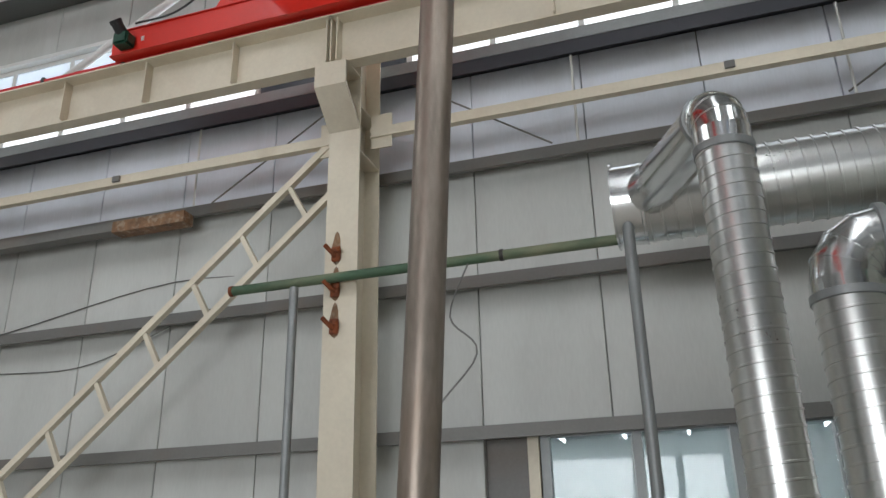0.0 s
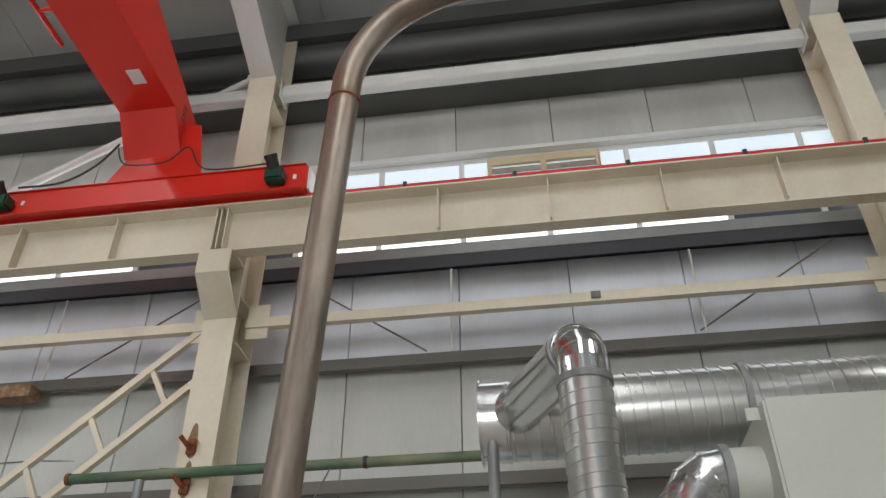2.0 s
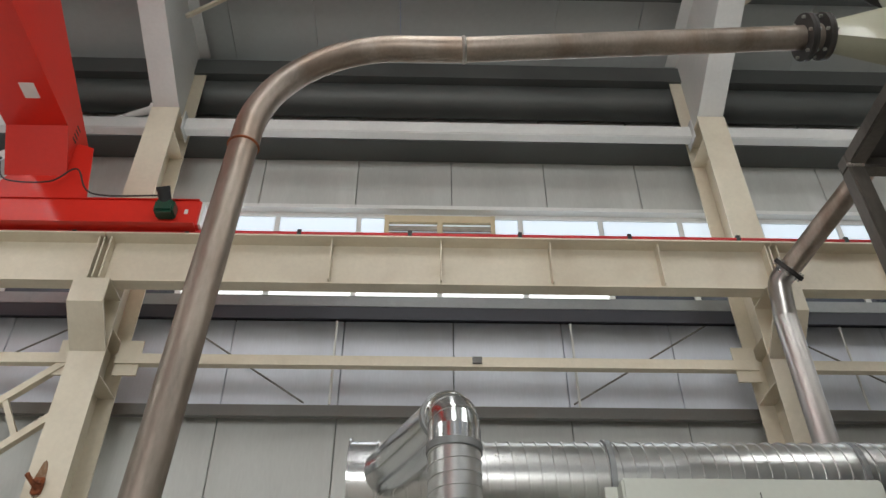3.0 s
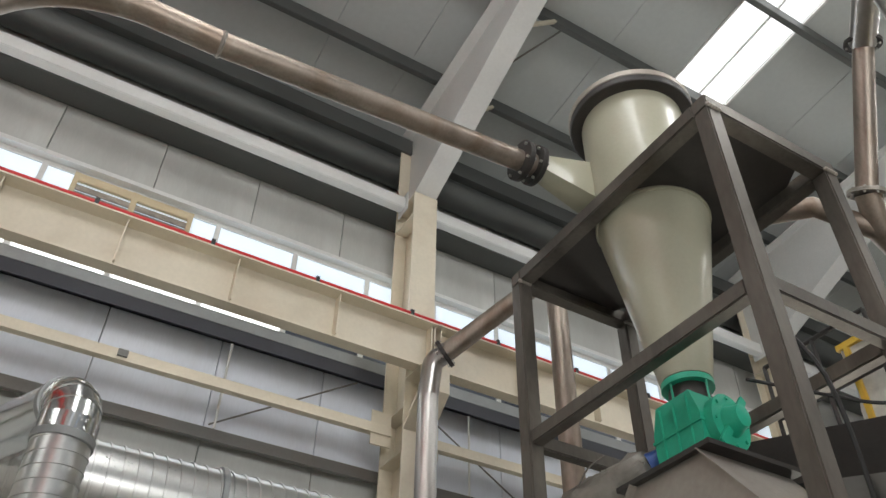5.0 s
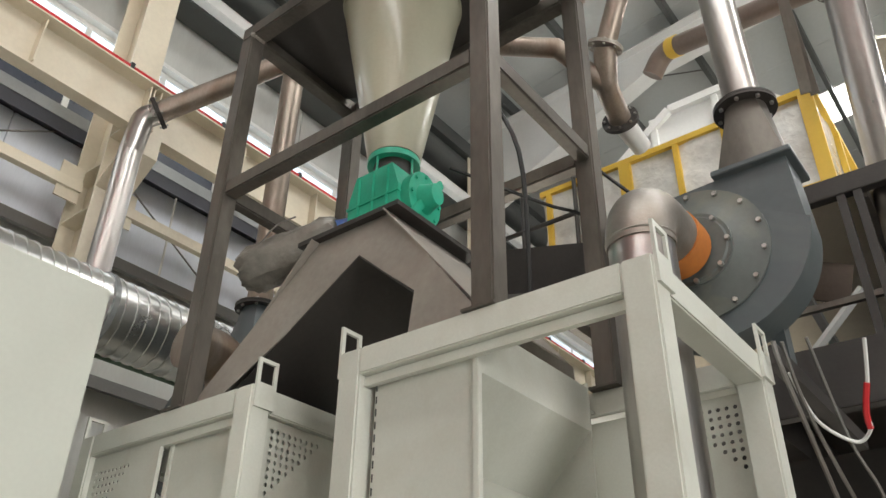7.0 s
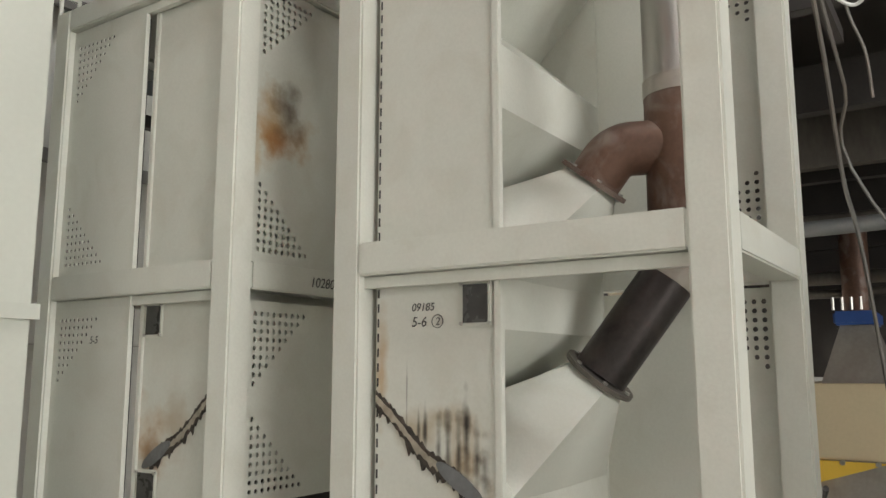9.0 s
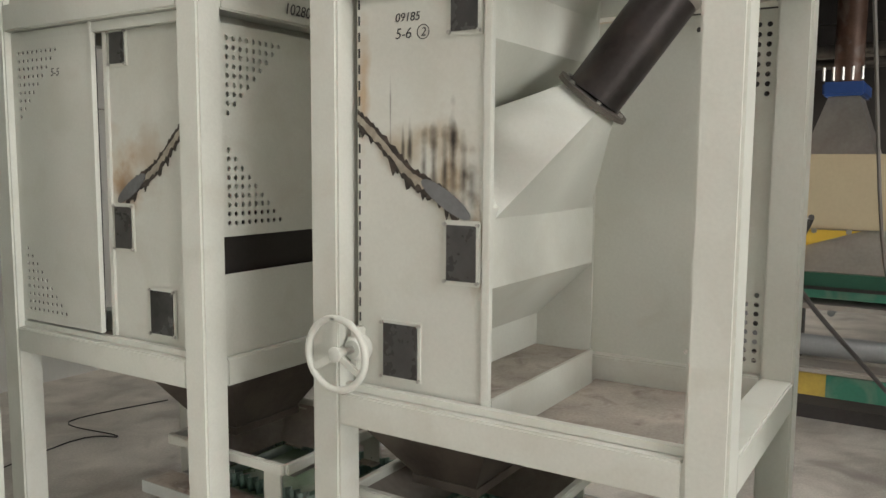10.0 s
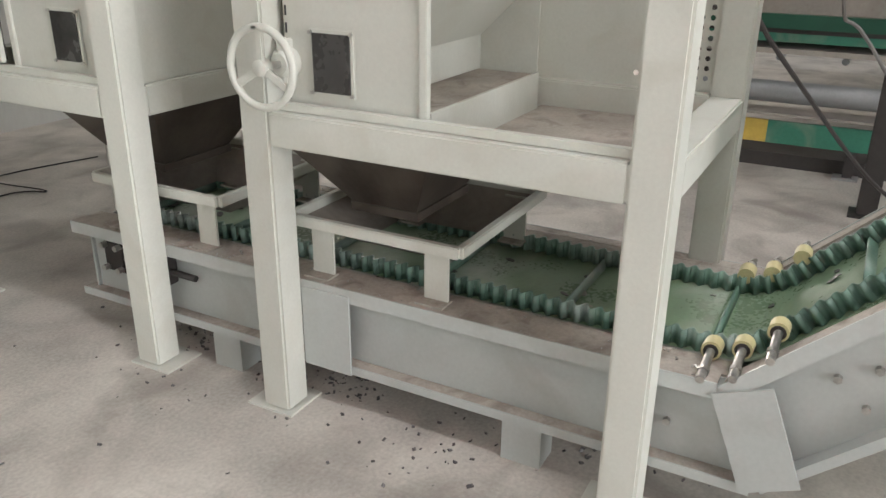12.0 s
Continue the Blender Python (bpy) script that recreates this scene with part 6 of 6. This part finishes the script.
# ---------------------------------------------------------------- platform and machines beyond
def platform():
    p = thing("steel_platform", "dark steel service platform on posts beyond the fan", "platform", (7.5, -0.5, 0))
    x0, x1, y0, y1, z = 4.75, 12.0, -7.0, 2.4, 4.38
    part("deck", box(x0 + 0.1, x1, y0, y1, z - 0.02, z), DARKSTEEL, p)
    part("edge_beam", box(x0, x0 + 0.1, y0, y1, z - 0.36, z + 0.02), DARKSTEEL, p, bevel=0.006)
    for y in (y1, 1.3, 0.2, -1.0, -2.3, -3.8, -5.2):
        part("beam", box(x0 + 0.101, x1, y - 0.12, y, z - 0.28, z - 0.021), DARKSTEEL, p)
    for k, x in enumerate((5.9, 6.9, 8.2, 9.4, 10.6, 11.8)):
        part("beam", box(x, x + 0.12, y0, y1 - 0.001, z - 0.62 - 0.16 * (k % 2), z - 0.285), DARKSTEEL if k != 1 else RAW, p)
    for x in (6.9, 9.4, 11.8):
        for y in (y1 - 0.14, -3.0):
            part("post", box(x + 0.005, x + 0.115, y, y + 0.1, 0, z - 0.63), DARKSTEEL, p)
    part("pipe", cyl((6.4, -5, 3.15), (6.5, 2.2, 3.02), 0.06, 14), GREYPOST, p, "pale grey pipe under the deck", smooth=40)
    for z2, r, x in ((3.3, 0.05, 7.4), (2.75, 0.045, 8.6), (3.05, 0.08, 10.0)):
        part("pipe", cyl((x, -5, z2), (x + 0.3, 2.3, z2), r, 12), RAW, p, smooth=40)
    for y in (1.7, 0.6, -0.7):
        part("hanger", bar((6.6, y, 3.0), (7.2, y - 0.7, z - 0.3), 0.06, 0.06), DARKSTEEL, p)
    # two dark sheets added to give the gloom below the deck
    part("back_sheet", box(x1, x1 + 0.04, y0, y1 + 0.4, 1.9, z), DARKSTEEL, p, "added dark sheet standing in for deep shade under the platform")
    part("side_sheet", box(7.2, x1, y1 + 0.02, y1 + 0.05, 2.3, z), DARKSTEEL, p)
    u = thing("upper_platform", "upper platform with cream underside and dark edge beams", "platform", (7.0, 0, 4.38))
    z = 5.56
    part("deck", box(4.98, 8.6, -3.0, 2.8, z - 0.05, z), CREAM, u)
    part("edge_beam", box(4.90, 4.98, -3.0, 2.85, z - 0.13, z + 0.01), DARKSTEEL, u, bevel=0.005)
    for y in (2.8, 0.36, -1.4, -3.0):
        part("beam", box(4.981, 8.6, y - 0.08, y, z - 0.16, z - 0.051), RAW, u)
    for y in (2.7, 0.40, 0.30, -1.45, -2.9):
        part("post", box(4.91, 4.965, y, y + 0.05, 4.401, z - 0.131), DARKSTEEL, u)
    part("mid_rail", box(4.92, 4.96, -2.9, 0.85, 4.70, 4.74), RAW, u)
    part("brace", bar((5.375, 0.97, 4.553), (5.303, 0.501, 4.95), 0.07, 0.03), WHITE, u, "pale diagonal brace")
    part("brace", bar((5.499, 0.904, 5.203), (5.768, 0.78, 4.631), 0.06, 0.03), GREYPOST, u)
    part("kick_sheet", bar((5.749, 0.95, 5.368), (5.861, 0.63, 5.263), 0.02, 0.32), BROWNPIPE, u, "brown primed sheet")
    rail = thing("platform_railing", "dark tube railing along the platform edge", "railing", (4.9, 2.6, 5.56), "platform railings")
    for zz in (6.06, 6.56):
        part("rail", tube(((4.94, 3.3, zz), (4.94, 2.3, zz)), 0.02, 10), DARKSTEEL, rail, smooth=40)
    for y in (3.3, 2.8, 2.3):
        part("upright", cyl((4.94, y, 5.1), (4.94, y, 6.56), 0.018, 10), DARKSTEEL, rail, smooth=40)
    part("base_rail", box(4.91, 4.97, 2.86, 3.4, 5.1, 5.16), DARKSTEEL, rail)
    hood = thing("dark_sheet_chute", "dark folded sheet metal chute on the platform edge", "chute", (4.5, 2.2, 5.0))
    bm = bmesh.new()
    rings(bm, [[Vector(q) for q in ((4.1, y, zl), (4.72, y, zl), (4.72, y, zh), (4.1, y, zh))] for y, zl, zh in ((3.2, 5.2, 5.55), (1.5, 4.75, 5.1))])
    part("body", bm, DARKSTEEL, hood)
    part("leg", box(4.5, 4.6, 2.9, 3.0, 0, 5.25), DARKSTEEL, hood)


platform()


def wrapped_crate():
    c = thing("wrapped_crate", "yellow framed machine wrapped in clear plastic film", "crate", (5.6, 1.5, 5.45))
    x0, x1, y0, y1, z0, z1 = 5.0, 8.2, 0.42, 2.65, 5.575, 6.42
    bm = box(x0 + 0.02, x1 - 0.02, y0 + 0.02, y1 - 0.02, z0, z1 - 0.02)
    bmesh.ops.subdivide_edges(bm, edges=bm.edges[:], cuts=14, use_grid_fill=True)
    for v in bm.verts:
        v.co += 0.03 * noise.noise_vector(v.co * 3.1) + 0.012 * noise.noise_vector(v.co * 11)
    part("film", bm, FILM, c, "crinkled clear plastic film", smooth=60)
    for y in (y0, y0 + 0.62, y0 + 1.0, 1.82, y1 - 0.42, y1 - 0.1):
        wide = 0.1 if y in (y0, 1.82) else 0.045
        part("upright", box(x0 - 0.02, x0 + 0.02, y, y + wide, z0, z1), YELLOW, c, bevel=0.004)
    for x in (x0 + 0.6, x0 + 1.3, x0 + 2.0, x1 - 0.1):
        part("upright", box(x, x + 0.06, y0 - 0.02, y0 + 0.02, z0, z1), YELLOW, c)
    for z in (z0, z1 - 0.05):
        part("rail", box(x0 - 0.021, x0 + 0.021, y0, y1, z, z + 0.05), YELLOW, c)
        part("rail", box(x0, x1, y0 - 0.021, y0 + 0.021, z, z + 0.05), YELLOW, c)


wrapped_crate()


def upper_machine():
    m = thing("white_screen_box", "white painted vibrating screen housing with ribs", "machine", (7.5, 1.9, 5.6))
    x0, y0, y1, z0, z1 = 6.9, 0.9, 3.0, 6.3, 8.35
    bm = bmesh.new()
    prof = ((y0, z0), (y1, z0), (y1, z1 - 0.7), (2.05, z1), (1.35, z1), (y0, z1 - 0.5))
    rings(bm, [[Vector((x, y, z)) for y, z in prof] for x in (x0, x0 + 1.6)])
    b = part("housing", bm, WHITE, m, bevel=0.01)
    for a, c in zip(prof, prof[1:] + prof[:1]):
        part("edge_rib", bar((x0 - 0.02, a[0], a[1]), (x0 - 0.02, c[0], c[1]), 0.09, 0.09, up=(1, 0, 0)), WHITE, b)
    for y in (1.55, 2.25):
        part("rib", bar((x0 - 0.02, y, z0), (x0 - 0.02, y, z1 - 0.05), 0.07, 0.07, up=(1, 0, 0)), WHITE, b)
    part("rib", bar((x0 - 0.02, y0, 7.2), (x0 - 0.02, y1, 7.2), 0.07, 0.07, up=(1, 0, 0)), WHITE, b)
    for y in (1.0, 2.8):
        part("leg", box(x0 + 1.36, x0 + 1.5, y, y + 0.12, 5.56, z0), WHITE, m)
    p = thing("brown_pipe", "brown primed pipe bridging above the crate", "pipe", (6.0, 1.0, 7.0))
    a, b2 = Vector((5.139, 1.381, 7.484)), Vector((4.732, 0.119, 7.023))
    e0 = Vector((5.199, 1.597, 7.339))
    part("run", tube(bend((e0, a - (b2 - a).normalized() * 0.08, b2, b2 + Vector((0.16, -0.18, -0.05))), 0.16, 8), 0.088, 20), BROWNPIPE, p, smooth=40)
    f = Vector((4.719, 0.027, 6.899))
    part("band", lathe(a, b2 - a, [(0, 0.094), (0.09, 0.094)], 20), YELLOW, p, "yellow clamp band", smooth=30)
    d = Vector((5.111, 0.131, 5.713))
    flange(p, f, d - f, 0.16, 0.018, DARKSTEEL, 8)
    part("downpipe", cyl(f, f + (d - f) * 2.2, 0.12, 24), STAINLESS, p, "bright steel downpipe", smooth=40)
    s = thing("plank_stay", "pair of brown planks propped against the pipe", "plank", (5.3, 0.6, 6.3))
    part("plank", bar((4.402, 0.356, 6.756), (4.676, 0.415, 6.115), 0.07, 0.02), RAW, s)
    part("plank", bar((4.653, 0.382, 6.926), (4.854, 0.385, 6.22), 0.06, 0.02), RAW, s)
    l = thing("pendant_lamp", "unlit dusty bell pendant lamp under the roof", "lamp", (7, 0, 8))
    c = Vector((6.498, 0.028, 7.88))
    part("shade", lathe(c, (0, 0, -1), [(0, 0.06), (0.06, 0.1), (0.22, 0.26), (0.26, 0.27)], 24), DULLSTEEL, l, smooth=30)
    part("socket", cyl(c, c + Vector((0, 0, 0.18)), 0.06, 14), DARKSTEEL, l, smooth=40)
    part("stem", cyl(c + Vector((0, 0, 0.18)), (c.x, c.y, roof_z(c.y) + 0.02), 0.012, 8), GIRT, l)


upper_machine()


def far_line():
    """Sorting line beyond the towers, seen past the open frame."""
    x = 8.0
    m = thing("cream_screen", "long cream enamelled screen machine with bolted rim", "machine", (9.0, -1, 0))
    part("body", box(x, x + 1.6, -7.5, 1.62, 1.22, 1.88), CREAMBAND, m, bevel=0.02)
    for i in range(26):
        y = 1.5 - i * 0.28
        part("bolt", cyl((x, y, 1.20), (x - 0.03, y, 1.20), 0.025, 6), BOLT, m)
    bm = bmesh.new()
    rings(bm, [[Vector((xx, y, z)) for y, z in ((1.62, 1.21), (0.85, 1.21), (1.62, 0.95))] for xx in (x - 0.02, x)])
    part("warning_gusset", bm, YELLOW, m, "yellow triangular gusset")
    part("underside", box(x + 0.1, x + 1.5, -7.5, 1.5, 0.75, 1.219), DULLSTEEL, m)
    for y in (1.3, -1.0, -3.5):
        part("leg", box(x + 0.2, x + 0.35, y, y + 0.12, 0, 0.75), DARKSTEEL, m)
    h = thing("grey_inlet_hopper", "grey inlet hopper with blue collar", "hopper", (8.8, 1.0, 1.88))
    bm = bmesh.new()
    rings(bm, [[Vector((8.4 - q, 0.85 - q, zz)), Vector((9.2 + q, 0.85 - q, zz)), Vector((9.2 + q, 1.35 + q, zz)), Vector((8.4 - q, 1.35 + q, zz))] for q, zz in ((0.05, 1.881), (-0.12, 2.42))])
    part("funnel", bm, DULLSTEEL, h, bevel=0.01)
    part("collar", box(8.45, 9.15, 0.92, 1.28, 2.42, 2.55), BLUE, h, "blue flexible collar", bevel=0.02)
    part("spout", cyl((8.8, 1.1, 2.55), (8.8, 1.1, 3.5), 0.13, 16), RUSTRED, h, smooth=40)
    for i in range(5):
        part("bolt", cyl((8.44, 0.95 + 0.08 * i, 2.56), (8.44, 0.95 + 0.08 * i, 2.68), 0.015, 6), BOLT, h)
    c = thing("far_belt_conveyor", "low flat conveyor with green belt and dark side rails", "conveyor", (6.6, -1, 0), "far conveyors")
    part("side_rail", box(6.30, 6.36, -8, 1.6, 0.935, 1.03), DKGREEN, c)
    part("belt", box(6.37, 7.1, -8, 1.6, 0.84, 0.90), BANDGREEN, c, "bright green belt edge")
    part("frame", box(6.32, 7.12, -8, 1.6, 0.765, 0.80), DULLSTEEL, c)
    part("rail_bracket", box(6.361, 6.38, -8, 1.6, 0.90, 0.95), DARKSTEEL, c)
    for y in (1.45, -0.8, -3.2):
        part("leg", box(6.95, 7.03, y, y + 0.08, 0, 0.765), DARKSTEEL, c)
        part("leg", box(6.37, 6.43, y, y + 0.08, 0, 0.765), GREYPOST, c)
    for i in range(9):
        part("idler", cyl((6.42, 1.3 - 0.42 * i, 0.73), (7.0, 1.3 - 0.42 * i, 0.73), 0.025, 10), GREYPOST, c, smooth=40)
    c = thing("far_belt_conveyor", "low grey conveyor with green and yellow painted band", "conveyor", (5.9, -1, 0), "far conveyors")
    part("drum", cyl((6.26, -7, 0.52), (6.26, 1.5, 0.52), 0.075, 20), GREYPOST, c, smooth=40)
    part("shelf", box(6.10, 6.34, -7, 1.5, 0.385, 0.40), DULLSTEEL, c)
    part("band", box(6.17, 6.20, -7, 0.86, 0.18, 0.335), BANDGREEN, c, "green painted band")
    part("band_end", box(6.171, 6.201, 0.86, 1.25, 0.18, 0.335), BANDYELLOW, c, "yellow painted band end")
    part("skid", box(6.22, 6.6, -7, 1.4, 0.0, 0.1), DARKSTEEL, c)
    for y in (1.3, -0.4, -2.4):
        part("leg", box(6.205, 6.26, y, y + 0.06, 0.1, 0.385), DARKSTEEL, c)
    po = thing("dark_steel_post", "dark steel post standing beside the far conveyor", "post", (5.4, 0.17, 0))
    part("post", box(5.34, 5.45, 0.11, 0.22, 0.012, 4.02), DARKSTEEL, po, bevel=0.006)
    part("foot_plate", box(5.3, 5.49, 0.07, 0.26, 0, 0.012), DARKSTEEL, po)
    fp = thing("floor_plate", "small grey steel foot plate on the concrete", "plate", (6.2, 0.3, 0))
    part("plate", box(6.08, 6.2, 0.24, 0.4, 0, 0.014), GREYPOST, fp)
    part("stub", box(6.12, 6.18, 0.28, 0.34, 0.014, 0.18), DARKSTEEL, fp)
    # loose cables hanging beside the open tower
    for r, mat, pts in ((0.010, GIRT, ((3.054, 0.567, 3.758), (3.121, 0.566, 3.63), (3.499, 0.563, 3.242), (3.915, 0.576, 2.838), (4.269, 0.555, 2.521), (4.902, 0.48, 1.266), (5.187, 0.323, 1.003), (5.2, -0.4, 0.012))),
                        (0.008, GIRT, ((3.063, 0.539, 3.752), (3.281, 0.549, 3.533), (3.731, 0.523, 3.198), (4.144, 0.488, 2.761), (4.9, -0.6, 1.0), (5.0, -0.8, 0.012))),
                        (0.011, DARKSTEEL, ((3.2, 0.62, 1.6), (3.969, 0.77, 1.273), (4.543, 0.52, 0.796), (5.156, 0.187, 0.282), (5.3, -0.15, 0.012))),
                        (0.007, GIRT, ((3.258, 0.489, 3.829), (3.532, 0.476, 3.482), (3.607, 0.426, 3.293), (3.665, 0.416, 3.109)))):
        w = thing("loose_cable", "loose grey cable hanging beside the tower", "cable", pts[0], "hanging cables")
        part("cable", wire(pts, r), mat, w)
    w = thing("loose_cable", "white cable with a red joint", "cable", (3.539, 0.457, 3.471), "hanging cables")
    part("cable", wire(((3.393, 0.305, 3.829), (3.457, 0.342, 3.692), (3.505, 0.386, 3.573), (3.531, 0.391, 3.509), (3.539, 0.457, 3.471), (3.389, 0.55, 3.538), (3.208, 0.569, 3.682)), 0.008), WHITE, w)
    part("joint", wire(((3.465, 0.35, 3.673), (3.505, 0.386, 3.573), (3.531, 0.391, 3.509)), 0.012), REDPIPE, w, "red tape joint")
    # black flex from the stand to the fan
    for pts in (((3.1, 1.3, 5.0), (3.25, 1.1, 4.75), (3.4, 0.95, 4.6)), ((2.2, 1.35, 4.9), (2.3, 1.2, 4.5), (2.5, 1.3, 3.9)), ((2.75, 1.9, 5.0), (3.0, 1.5, 4.75), (3.2, 1.35, 4.7), (3.6, 1.2, 4.5))):
        w = thing("loose_cable", "black flexible cable strung from the stand", "cable", pts[0], "stand cables")
        part("cable", wire(pts, 0.01), BLACK, w)


far_line()


def motions():
    """The camera, the running belt and the chips that ride on it."""
    walk(cam, [(t, look(eye, target, roll)) for t, eye, target, roll in PATH], EXPOSURE)
    times = [i / 10 for i in range(121)]
    # a cleat stands 0.553 m along the y axis at the end of the clip
    start = 3.0 - 0.553 - BELT_SPEED * 12.0
    home = Matrix.Translation((-2.78, -1.8, 0))
    for k, ob in enumerate(SEGMENTS):
        walk(ob, [(t, home @ belt_pose(start + k * TOOTH + BELT_SPEED * t)) for t in times])
    for ob, x, s in CHIPS:
        walk(ob, [(t, TRUE_SIZE @ belt_pose(start + s + BELT_SPEED * t) @ Matrix.Translation((x, 0, 0.009))) for t in times])


motions()
